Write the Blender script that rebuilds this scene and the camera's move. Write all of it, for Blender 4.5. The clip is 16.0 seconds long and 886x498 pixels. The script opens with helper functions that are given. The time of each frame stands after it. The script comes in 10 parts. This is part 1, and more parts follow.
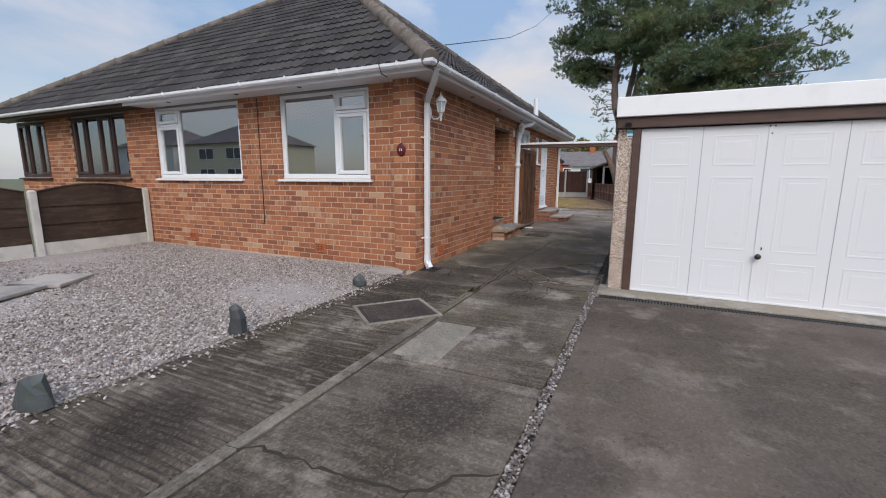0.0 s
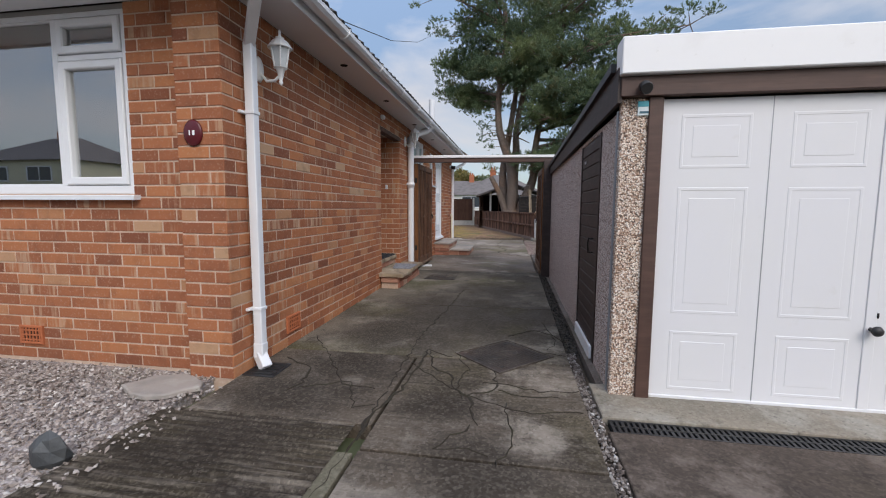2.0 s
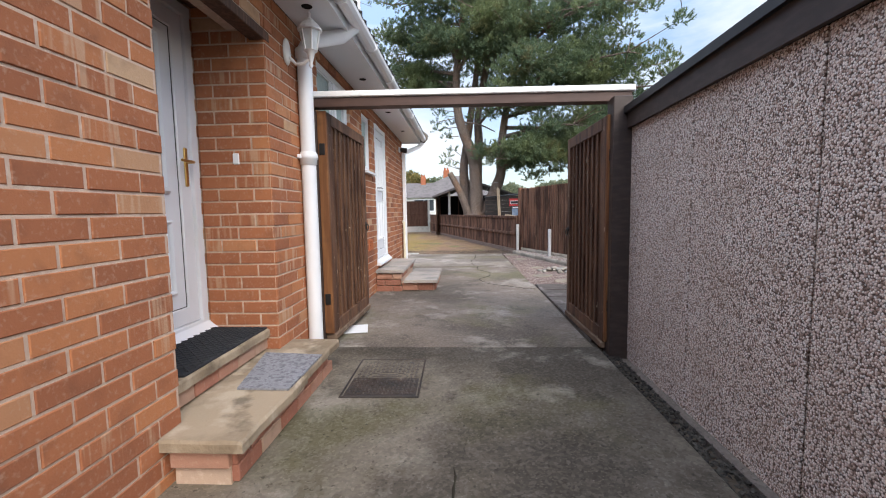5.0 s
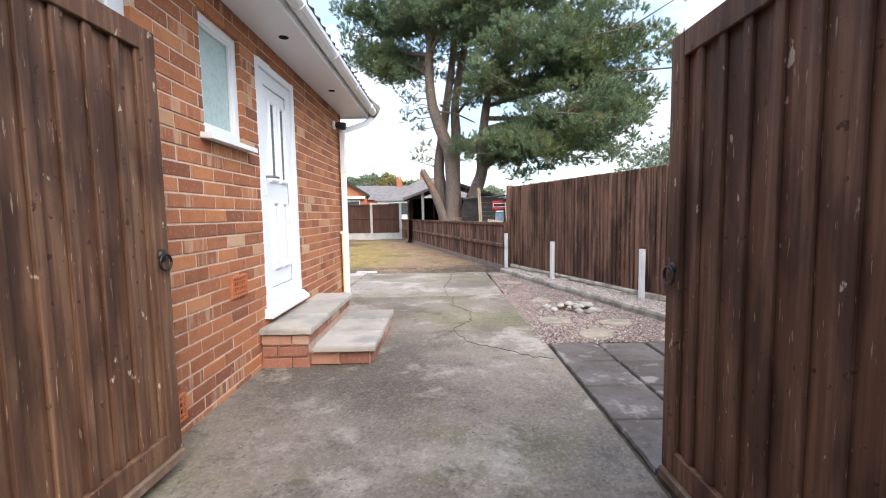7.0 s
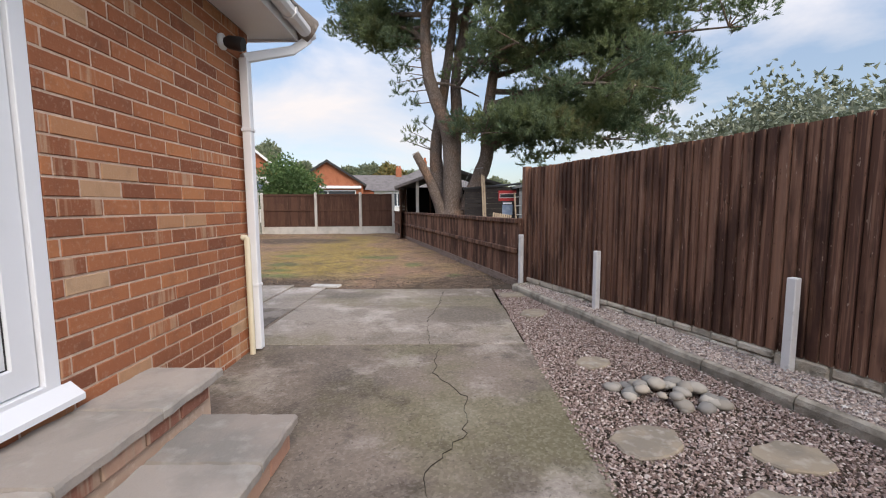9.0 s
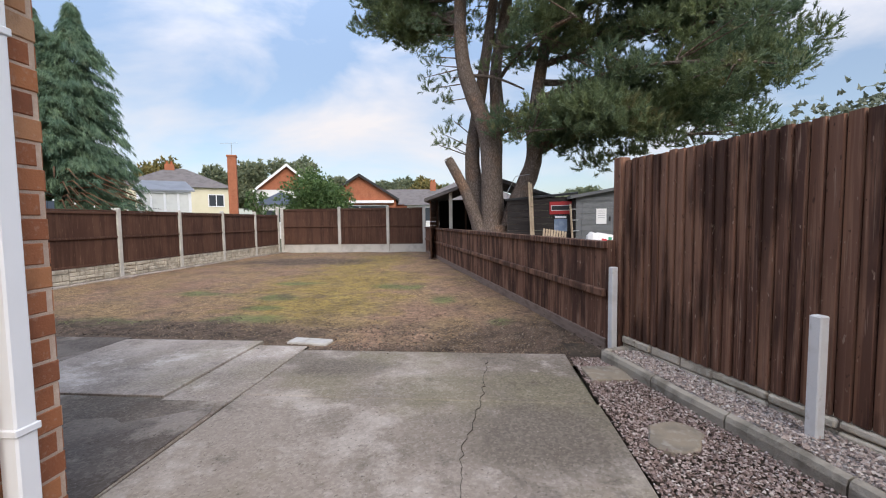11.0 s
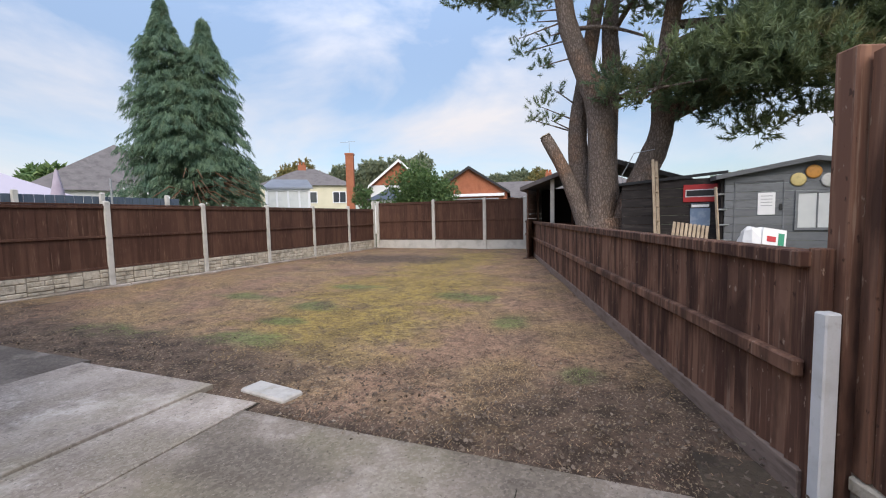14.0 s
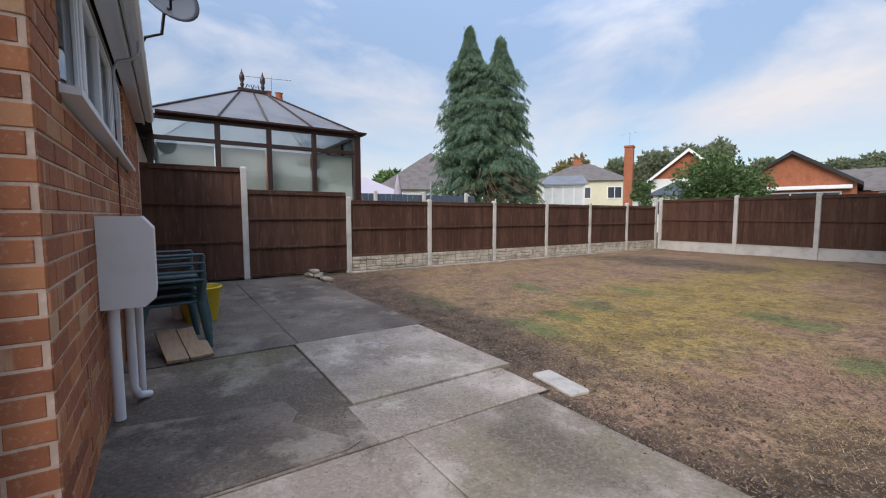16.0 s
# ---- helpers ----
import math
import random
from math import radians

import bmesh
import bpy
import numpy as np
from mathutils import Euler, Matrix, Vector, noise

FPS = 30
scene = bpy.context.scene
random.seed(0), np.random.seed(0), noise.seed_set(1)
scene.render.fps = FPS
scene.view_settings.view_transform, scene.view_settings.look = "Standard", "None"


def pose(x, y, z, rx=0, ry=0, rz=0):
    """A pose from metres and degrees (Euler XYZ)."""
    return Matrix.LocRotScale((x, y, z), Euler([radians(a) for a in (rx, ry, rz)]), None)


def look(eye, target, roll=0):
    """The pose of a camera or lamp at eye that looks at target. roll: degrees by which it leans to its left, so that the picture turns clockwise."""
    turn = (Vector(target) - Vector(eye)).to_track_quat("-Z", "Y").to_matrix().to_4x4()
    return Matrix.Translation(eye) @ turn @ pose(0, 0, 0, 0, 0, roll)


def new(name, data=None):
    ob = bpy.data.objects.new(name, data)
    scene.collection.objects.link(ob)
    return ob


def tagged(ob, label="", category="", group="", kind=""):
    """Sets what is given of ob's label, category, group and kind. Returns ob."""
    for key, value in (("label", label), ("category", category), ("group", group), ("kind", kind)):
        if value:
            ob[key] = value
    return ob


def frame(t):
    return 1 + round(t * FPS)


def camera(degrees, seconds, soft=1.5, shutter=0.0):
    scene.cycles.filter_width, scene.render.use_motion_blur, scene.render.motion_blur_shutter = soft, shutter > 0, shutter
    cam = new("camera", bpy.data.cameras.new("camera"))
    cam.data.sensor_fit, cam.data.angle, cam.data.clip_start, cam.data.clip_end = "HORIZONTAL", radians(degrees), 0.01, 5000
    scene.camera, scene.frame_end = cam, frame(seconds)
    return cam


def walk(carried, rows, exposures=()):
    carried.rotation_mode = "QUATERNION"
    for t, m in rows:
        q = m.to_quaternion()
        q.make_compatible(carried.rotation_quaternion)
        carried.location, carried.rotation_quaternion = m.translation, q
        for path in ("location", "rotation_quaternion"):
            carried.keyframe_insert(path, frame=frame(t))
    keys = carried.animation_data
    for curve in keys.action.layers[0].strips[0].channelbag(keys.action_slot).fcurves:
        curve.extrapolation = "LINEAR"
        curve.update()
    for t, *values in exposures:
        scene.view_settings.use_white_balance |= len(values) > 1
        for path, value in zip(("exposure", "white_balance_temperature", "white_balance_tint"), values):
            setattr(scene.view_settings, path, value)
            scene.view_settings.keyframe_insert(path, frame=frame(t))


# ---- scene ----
cam = camera(92.9, 16.0, soft=1.1)
PATH = [
    (0, (0.003, 3.001, 1.285), (-0.84, 4.784, 0.953), 0.2),
    (0.5, (-0.223, 3.607, 1.237), (-1.029, 5.411, 0.926), 0.2),
    (1, (-0.516, 4.202, 1.208), (-1.215, 6.05, 0.897), 0.2),
    (1.5, (-0.733, 4.847, 1.203), (-1.303, 6.751, 0.978), 0.4),
    (2, (-0.923, 5.517, 1.182), (-1.25, 7.481, 0.987), 0.3),
    (2.5, (-1.037, 6.176, 1.157), (-1.308, 8.149, 0.97), 0.4),
    (3, (-1.165, 6.835, 1.135), (-1.365, 8.817, 0.963), 0.4),
    (3.2, (-1.201, 7.113, 1.104), (-1.391, 9.096, 0.935), 0.2),
    (5.3, (-1.567, 10.051, 1.16), (-1.649, 12.042, 0.981), -1.1),
    (5.5, (-1.573, 10.33, 1.152), (-1.641, 12.321, 0.971), -1.2),
    (6, (-1.518, 11.023, 1.164), (-1.561, 13.014, 0.98), -1.1),
    (6.5, (-1.489, 11.732, 1.187), (-1.509, 13.724, 1.009), -1.1),
    (7, (-1.392, 12.336, 1.187), (-1.397, 14.329, 1.026), -1.0),
    (7.5, (-1.338, 12.945, 1.176), (-1.331, 14.937, 0.999), -0.8),
    (8, (-1.238, 13.573, 1.178), (-1.241, 15.565, 0.993), -0.8),
    (8.5, (-1.225, 14.165, 1.184), (-1.227, 16.156, 0.994), -0.8),
    (8.7, (-1.202, 14.411, 1.194), (-1.209, 16.401, 0.989), -0.6),
    (10.8, (-1.32, 16.694, 1.208), (-1.461, 18.685, 1.081), -0.8),
    (11, (-1.294, 16.923, 1.214), (-1.477, 18.91, 1.083), -0.7),
    (11.5, (-1.238, 17.418, 1.227), (-1.468, 19.401, 1.105), -1.0),
    (12, (-1.099, 17.88, 1.2), (-1.384, 19.856, 1.093), -1.1),
    (12.5, (-1.031, 18.295, 1.203), (-1.367, 20.264, 1.1), -0.7),
    (13, (-0.938, 18.597, 1.185), (-1.354, 20.55, 1.083), -0.8),
    (13.5, (-0.886, 18.746, 1.176), (-1.438, 20.664, 1.052), -0.9),
    (14, (-0.912, 18.76, 1.176), (-1.638, 20.618, 1.026), -1.2),
    (14.5, (-0.946, 18.72, 1.2), (-1.905, 20.468, 1.039), -1.1),
    (15, (-0.97, 18.68, 1.209), (-2.181, 20.263, 1.04), -0.9),
    (15.5, (-0.987, 18.631, 1.227), (-2.453, 19.982, 1.063), -0.6),
    (16, (-1.003, 18.58, 1.233), (-2.67, 19.674, 1.073), -0.0),
]
walk(cam, [(t, look(eye, target, roll)) for t, eye, target, roll in PATH],
     [(0, 0.18, 6500, 10), (2.0, 0.16, 6520, 10), (3.2, 0.58, 6650, 10), (5.3, 0.98, 6650, 9), (6.2, 1.05, 6580, 8), (6.6, 1.10, 6600, 8), (7.0, 1.40, 6650, 8), (7.5, 1.03, 6800, 10),
      (8.0, 0.80, 6950, 12), (8.7, 0.62, 6950, 12), (10.8, 0.54, 6750, 11), (12, 0.58, 6650, 12), (13, 0.56, 6650, 12), (14.5, 0.44, 6600, 11), (16, 0.40, 6650, 11)])

# ---- light ----
SUN_EL, SUN_AZ = radians(40), radians(150)
world = bpy.data.worlds.new("sky")
scene.world = world
world.use_nodes = True
wn, wl = world.node_tree.nodes, world.node_tree.links
wn.clear()
w_out, w_bg = wn.new("ShaderNodeOutputWorld"), wn.new("ShaderNodeBackground")
w_sky = wn.new("ShaderNodeTexSky")
w_sky.sky_type, w_sky.sun_disc, w_sky.sun_elevation, w_sky.sun_rotation = "NISHITA", False, SUN_EL, SUN_AZ
w_sky.air_density, w_sky.dust_density, w_sky.ozone_density = 1.0, 1.5, 1.2
w_co, w_map = wn.new("ShaderNodeTexCoord"), wn.new("ShaderNodeMapping")
w_map.inputs["Scale"].default_value = (1.0, 1.0, 2.6)
w_n1 = wn.new("ShaderNodeTexNoise")
w_n1.inputs["Scale"].default_value, w_n1.inputs["Detail"].default_value, w_n1.inputs["Roughness"].default_value = 1.9, 7, 0.55
w_n1.inputs["Distortion"].default_value = 0.35
w_ramp = wn.new("ShaderNodeValToRGB")
w_ramp.color_ramp.elements[0].position, w_ramp.color_ramp.elements[1].position = 0.46, 0.72
w_mul = wn.new("ShaderNodeVectorMath")
w_mul.operation = "SCALE"
w_mul.inputs["Scale"].default_value = 0.15
w_mix = wn.new("ShaderNodeMix")
w_mix.data_type = "RGBA"
w_mix.inputs["B"].default_value = (0.835, 0.83, 0.875, 1)
w_veil = wn.new("ShaderNodeMix")
w_veil.data_type = "RGBA"
w_veil.inputs["Factor"].default_value = 0.22
w_veil.inputs["B"].default_value = (0.55, 0.69, 0.93, 1)
wl.new(w_co.outputs["Generated"], w_map.inputs["Vector"])
wl.new(w_map.outputs["Vector"], w_n1.inputs["Vector"])
wl.new(w_n1.outputs["Fac"], w_ramp.inputs["Fac"])
wl.new(w_sky.outputs["Color"], w_mul.inputs[0])
wl.new(w_mul.outputs["Vector"], w_veil.inputs["A"])
wl.new(w_veil.outputs["Result"], w_mix.inputs["A"])
wl.new(w_ramp.outputs["Color"], w_mix.inputs["Factor"])
# a veiled sky is brighter overhead than at the horizon
w_sep, w_zen, w_lift = wn.new("ShaderNodeSeparateXYZ"), wn.new("ShaderNodeMapRange"), wn.new("ShaderNodeVectorMath")
w_zen.interpolation_type, w_lift.operation = "SMOOTHSTEP", "SCALE"
w_zen.inputs["From Min"].default_value, w_zen.inputs["From Max"].default_value = 0.2, 1.0
w_zen.inputs["To Min"].default_value, w_zen.inputs["To Max"].default_value = 0.79, 2.38
wl.new(w_co.outputs["Generated"], w_sep.inputs[0])
wl.new(w_sep.outputs["Z"], w_zen.inputs["Value"])
wl.new(w_mix.outputs["Result"], w_lift.inputs[0])
wl.new(w_zen.outputs["Result"], w_lift.inputs["Scale"])
wl.new(w_lift.outputs["Vector"], w_bg.inputs["Color"])
w_bg.inputs["Strength"].default_value = 0.95
wl.new(w_bg.outputs["Background"], w_out.inputs["Surface"])

sun = new("sun", bpy.data.lights.new("sun", "SUN"))
sun.data.energy, sun.data.angle, sun.data.color = 1.5, radians(40), (1.0, 0.94, 0.86)
sun.matrix_world = look((0, 0, 30), (0 - math.sin(SUN_AZ) * math.cos(SUN_EL), 0 - math.cos(SUN_AZ) * math.cos(SUN_EL), 30 - math.sin(SUN_EL)))

# ---- materials ----


def nodes_of(name, rough=0.7, metal=0.0, spec=0.5):
    m = bpy.data.materials.new(name)
    m.use_nodes = True
    nt = m.node_tree
    b = nt.nodes["Principled BSDF"]
    b.inputs["Roughness"].default_value, b.inputs["Metallic"].default_value = rough, metal
    b.inputs["Specular IOR Level"].default_value = spec
    return m, nt, b


def where(nt, stretch=(1, 1, 1)):
    """World position, stretched."""
    g = nt.nodes.new("ShaderNodeNewGeometry")
    v = nt.nodes.new("ShaderNodeVectorMath")
    v.operation = "MULTIPLY"
    v.inputs[1].default_value = stretch
    nt.links.new(g.outputs["Position"], v.inputs[0])
    return v.outputs[0]


def noise_fac(nt, scale, lo, hi, detail=4, stretch=(1, 1, 1), rough=0.55, vec=None):
    n = nt.nodes.new("ShaderNodeTexNoise")
    n.inputs["Scale"].default_value, n.inputs["Detail"].default_value, n.inputs["Roughness"].default_value = scale, detail, rough
    nt.links.new(vec if vec else where(nt, stretch), n.inputs["Vector"])
    r = nt.nodes.new("ShaderNodeMapRange")
    r.inputs["From Min"].default_value, r.inputs["From Max"].default_value = lo, hi
    nt.links.new(n.outputs["Fac"], r.inputs["Value"])
    return r.outputs["Result"]


def mixed(nt, a, b, fac, blend="MIX"):
    x = nt.nodes.new("ShaderNodeMix")
    x.data_type, x.blend_type = "RGBA", blend
    for sock, val in (("A", a), ("B", b)):
        if isinstance(val, (tuple, list)):
            x.inputs[sock].default_value = (*val[:3], 1)
        else:
            nt.links.new(val, x.inputs[sock])
    if isinstance(fac, (int, float)):
        x.inputs["Factor"].default_value = fac
    else:
        nt.links.new(fac, x.inputs["Factor"])
    return x.outputs["Result"]


def maths(nt, op, a, b=0.0):
    n = nt.nodes.new("ShaderNodeMath")
    n.operation = op
    for i, val in enumerate((a, b)):
        if isinstance(val, (int, float)):
            n.inputs[i].default_value = val
        else:
            nt.links.new(val, n.inputs[i])
    return n.outputs[0]


def piece_random(nt):
    """One number for each piece, whether it is an object of its own or an island of a joined mesh."""
    o, g = nt.nodes.new("ShaderNodeObjectInfo"), nt.nodes.new("ShaderNodeNewGeometry")
    return maths(nt, "FRACT", maths(nt, "ADD", o.outputs["Random"], maths(nt, "MULTIPLY", g.outputs["Random Per Island"], 7.31)))


def palette(nt, fac, cols, interp="LINEAR"):
    r = nt.nodes.new("ShaderNodeValToRGB")
    e = r.color_ramp.elements
    r.color_ramp.interpolation = interp
    while len(e) < len(cols):
        e.new(0.5)
    for i, (p, c) in enumerate(cols):
        e[i].position, e[i].color = p, (*c, 1)
    nt.links.new(fac, r.inputs["Fac"])
    return r.outputs["Color"]


def bumped(nt, b, layers):
    """layers: (scale, strength in metres, stretch)."""
    last = None
    for scale, height, stretch in layers:
        n = nt.nodes.new("ShaderNodeTexNoise")
        n.inputs["Scale"].default_value, n.inputs["Detail"].default_value = scale, 5
        nt.links.new(where(nt, stretch), n.inputs["Vector"])
        u = nt.nodes.new("ShaderNodeBump")
        u.inputs["Distance"].default_value, u.inputs["Strength"].default_value = height, 1.0
        nt.links.new(n.outputs["Fac"], u.inputs["Height"])
        if last:
            nt.links.new(last, u.inputs["Normal"])
        last = u.outputs["Normal"]
    nt.links.new(last, b.inputs["Normal"])


def surface(name, base, layers=(), rough=0.75, metal=0.0, bump=(), spec=None, pieces=None, rough_var=None):
    """base colour, then stains (colour, scale, lo, hi, amount, stretch); pieces: a second colour that varies piece by piece."""
    m, nt, b = nodes_of(name, rough, metal, spec if spec is not None else (0.22 if rough > 0.6 else 0.5))
    col = base
    if pieces:
        col = palette(nt, piece_random(nt), pieces)
    for layer in layers:
        c, scale, lo, hi, amount = layer[:5]
        stretch = layer[5] if len(layer) > 5 else (1, 1, 1)
        f = maths(nt, "MULTIPLY", noise_fac(nt, scale, lo, hi, 5, stretch), amount)
        col = mixed(nt, col, c, f)
    if isinstance(col, (tuple, list)):
        b.inputs["Base Color"].default_value = (*col[:3], 1)
    else:
        nt.links.new(col, b.inputs["Base Color"])
    if rough_var:
        scale, lo, hi, r0, r1 = rough_var
        r = nt.nodes.new("ShaderNodeMapRange")
        r.inputs["To Min"].default_value, r.inputs["To Max"].default_value = r0, r1
        nt.links.new(noise_fac(nt, scale, lo, hi), r.inputs["Value"])
        nt.links.new(r.outputs["Result"], b.inputs["Roughness"])
    if bump:
        bumped(nt, b, bump)
    return m


ONE = (1, 1, 1)


def brick_material(name, cols, streak):
    m, nt, b = nodes_of(name, 0.85, 0, 0.25)
    r = piece_random(nt)
    # more of the tan bricks were laid round the porch
    g = nt.nodes.new("ShaderNodeNewGeometry")
    q = nt.nodes.new("ShaderNodeSeparateXYZ")
    nt.links.new(g.outputs["Position"], q.inputs[0])
    k = nt.nodes.new("ShaderNodeMapRange")
    k.inputs["From Min"].default_value, k.inputs["From Max"].default_value = 2.0, 0.9
    nt.links.new(maths(nt, "ABSOLUTE", maths(nt, "SUBTRACT", q.outputs[1], 12.0)), k.inputs["Value"])
    lift = maths(nt, "MULTIPLY", k.outputs["Result"], maths(nt, "MULTIPLY", maths(nt, "SUBTRACT", 1.0, r), 0.30))
    col = palette(nt, maths(nt, "ADD", r, lift), cols)
    # creased pale bars that run across the face of some bricks
    pick = maths(nt, "GREATER_THAN", maths(nt, "FRACT", maths(nt, "MULTIPLY", r, 17.7)), 0.80)
    bars = noise_fac(nt, 1.0, 0.50, 0.62, 2, (26, 26, 2.0))
    col = mixed(nt, col, streak, maths(nt, "MULTIPLY", maths(nt, "MULTIPLY", pick, bars), 0.7))
    col = mixed(nt, col, (0.10, 0.05, 0.035), maths(nt, "MULTIPLY", noise_fac(nt, 9, 0.52, 0.75, 5), 0.35))
    col = mixed(nt, col, (0.50, 0.36, 0.27), maths(nt, "MULTIPLY", noise_fac(nt, 60, 0.56, 0.75, 3), 0.35))
    nt.links.new(col, b.inputs["Base Color"])
    bumped(nt, b, [(140, 0.0016, ONE), (26, 0.002, ONE)])
    return m


BRICK = brick_material("facing_brick", [(0.0, (0.205, 0.075, 0.041)), (0.12, (0.255, 0.095, 0.049)), (0.50, (0.325, 0.121, 0.058)), (0.78, (0.375, 0.145, 0.067)),
                                        (0.92, (0.43, 0.175, 0.076)), (0.97, (0.41, 0.215, 0.116)), (1.0, (0.47, 0.31, 0.19))], (0.48, 0.31, 0.20))
OLD_BRICK = brick_material("old_step_brick", [(0.0, (0.22, 0.10, 0.07)), (0.5, (0.36, 0.15, 0.10)), (1.0, (0.44, 0.30, 0.22))], (0.40, 0.30, 0.22))
MORTAR = surface("mortar", (0.52, 0.385, 0.295), [((0.38, 0.28, 0.215), 3, 0.48, 0.70, 0.6), ((0.74, 0.61, 0.50), 30, 0.5, 0.7, 0.4)], 0.95, bump=[(180, 0.002, ONE)])
UPVC = surface("white_upvc", (0.74, 0.755, 0.78), [((0.62, 0.63, 0.63), 2.5, 0.52, 0.8, 0.4)], 0.35)
PAINT_WHITE = surface("white_paint", (0.80, 0.80, 0.80), [((0.60, 0.58, 0.54), 3, 0.55, 0.8, 0.45), ((0.5, 0.48, 0.44), 25, 0.66, 0.8, 0.4)], 0.5)
DOOR_WHITE = surface("white_garage_door", (0.70, 0.70, 0.72), [((0.70, 0.70, 0.69), 1.5, 0.48, 0.75, 0.6), ((0.6, 0.58, 0.55), 14, 0.66, 0.8, 0.3)], 0.42)
BROWN_WOOD = surface("dark_stained_timber", (0.075, 0.037, 0.024), [((0.155, 0.082, 0.054), 3, 0.45, 0.62, 0.8, (14, 14, 0.5)), ((0.32, 0.23, 0.175), 9, 0.66, 0.72, 0.7, (10, 10, 0.9)), ((0.022, 0.012, 0.008), 1.5, 0.5, 0.72, 0.5)], 0.62,
                     bump=[(1.0, 0.0014, (70, 70, 2.5))])
GATE_WOOD = surface("worn_brown_gate_timber", (0.108, 0.053, 0.032), [((0.20, 0.112, 0.066), 3, 0.46, 0.62, 0.65, (14, 14, 0.5)), ((0.045, 0.022, 0.015), 2, 0.47, 0.60, 0.75, (3, 3, 0.8)), ((0.33, 0.24, 0.165), 9, 0.66, 0.70, 0.75, (10, 10, 1.1)), ((0.46, 0.37, 0.28), 16, 0.68, 0.71, 0.85, (1, 1, 0.6)), ((0.035, 0.018, 0.012), 22, 0.66, 0.69, 0.8)], 0.62, bump=[(1.0, 0.0022, (70, 70, 2.5)), (7, 0.004, ONE)])
DOOR_BOARD = surface("near_black_boards", (0.034, 0.022, 0.018), [((0.06, 0.04, 0.033), 3, 0.45, 0.66, 0.7, (3, 3, 10))], 0.6)
EDGE_STONE = surface("edging_stone", (0.36, 0.32, 0.26), [((0.13, 0.115, 0.09), 4, 0.45, 0.60, 0.7), ((0.36, 0.33, 0.28), 14, 0.52, 0.66, 0.5)], 0.9, bump=[(25, 0.008, ONE), (110, 0.003, ONE)])
STEP_STONE = surface("stepping_flag", (0.25, 0.208, 0.155), [((0.16, 0.14, 0.115), 5, 0.45, 0.60, 0.7), ((0.36, 0.33, 0.285), 16, 0.52, 0.66, 0.5)], 0.88, bump=[(20, 0.006, ONE)])
FENCE_WOOD = surface("stained_fence_board", (0.12, 0.062, 0.044), [((0.28, 0.150, 0.095), 2.2, 0.48, 0.60, 0.75, (16, 16, 0.5)), ((0.37, 0.25, 0.18), 4, 0.61, 0.69, 0.65, (12, 12, 0.6)), ((0.040, 0.019, 0.014), 1.3, 0.46, 0.60, 0.8, (4, 4, 0.9)), ((0.04, 0.02, 0.014), 16, 0.66, 0.70, 0.7, (2, 2, 1)), ((0.42, 0.31, 0.23), 20, 0.67, 0.70, 0.65, (2, 2, 0.8))], 0.75,
                     bump=[(1.0, 0.0014, (60, 60, 2.5))], pieces=[(0.0, (0.085, 0.041, 0.029)), (0.5, (0.155, 0.077, 0.051)), (1.0, (0.235, 0.126, 0.084))])
PANEL_WOOD = surface("red_brown_fence_panel", (0.11, 0.046, 0.028), [((0.125, 0.065, 0.044), 2.0, 0.46, 0.68, 0.7, (8, 8, 0.8)), ((0.055, 0.024, 0.017), 1.2, 0.5, 0.68, 0.6), ((0.27, 0.17, 0.12), 5, 0.60, 0.74, 0.5, (9, 9, 0.7))], 0.72,
                     bump=[(1.0, 0.0012, (50, 50, 3))], pieces=[(0.0, (0.062, 0.030, 0.020)), (1.0, (0.105, 0.052, 0.035))])
POST_WHITE = surface("whitish_post", (0.68, 0.67, 0.65), [((0.52, 0.50, 0.46), 5, 0.5, 0.68, 0.6), ((0.40, 0.37, 0.32), 18, 0.62, 0.74, 0.5)], 0.8, bump=[(120, 0.002, ONE)])
EDGE_WOOD = surface("orange_brown_timber_edge", (0.15, 0.062, 0.026), [((0.25, 0.115, 0.046), 3, 0.45, 0.64, 0.7, (8, 8, 0.6)), ((0.10, 0.045, 0.022), 6, 0.55, 0.68, 0.6)], 0.7)
RAW_RAIL = surface("bare_weathered_rail", (0.17, 0.115, 0.08), [((0.10, 0.06, 0.04), 4, 0.45, 0.62, 0.7, (1, 1, 4)), ((0.28, 0.21, 0.15), 9, 0.56, 0.68, 0.5)], 0.85)
POST_CONC = surface("concrete_post", (0.56, 0.535, 0.49), [((0.30, 0.29, 0.25), 4, 0.45, 0.72, 0.6), ((0.56, 0.54, 0.50), 25, 0.52, 0.7, 0.4), ((0.22, 0.24, 0.16), 7, 0.62, 0.8, 0.4)], 0.9, bump=[(120, 0.002, ONE)])
ROCKFACE = surface("rock_faced_concrete", (0.54, 0.48, 0.385), [((0.28, 0.245, 0.19), 5, 0.44, 0.62, 0.7), ((0.56, 0.52, 0.44), 18, 0.5, 0.66, 0.45), ((0.17, 0.15, 0.115), 9, 0.56, 0.66, 0.6)], 0.92, bump=[(25, 0.016, ONE), (110, 0.003, ONE)])


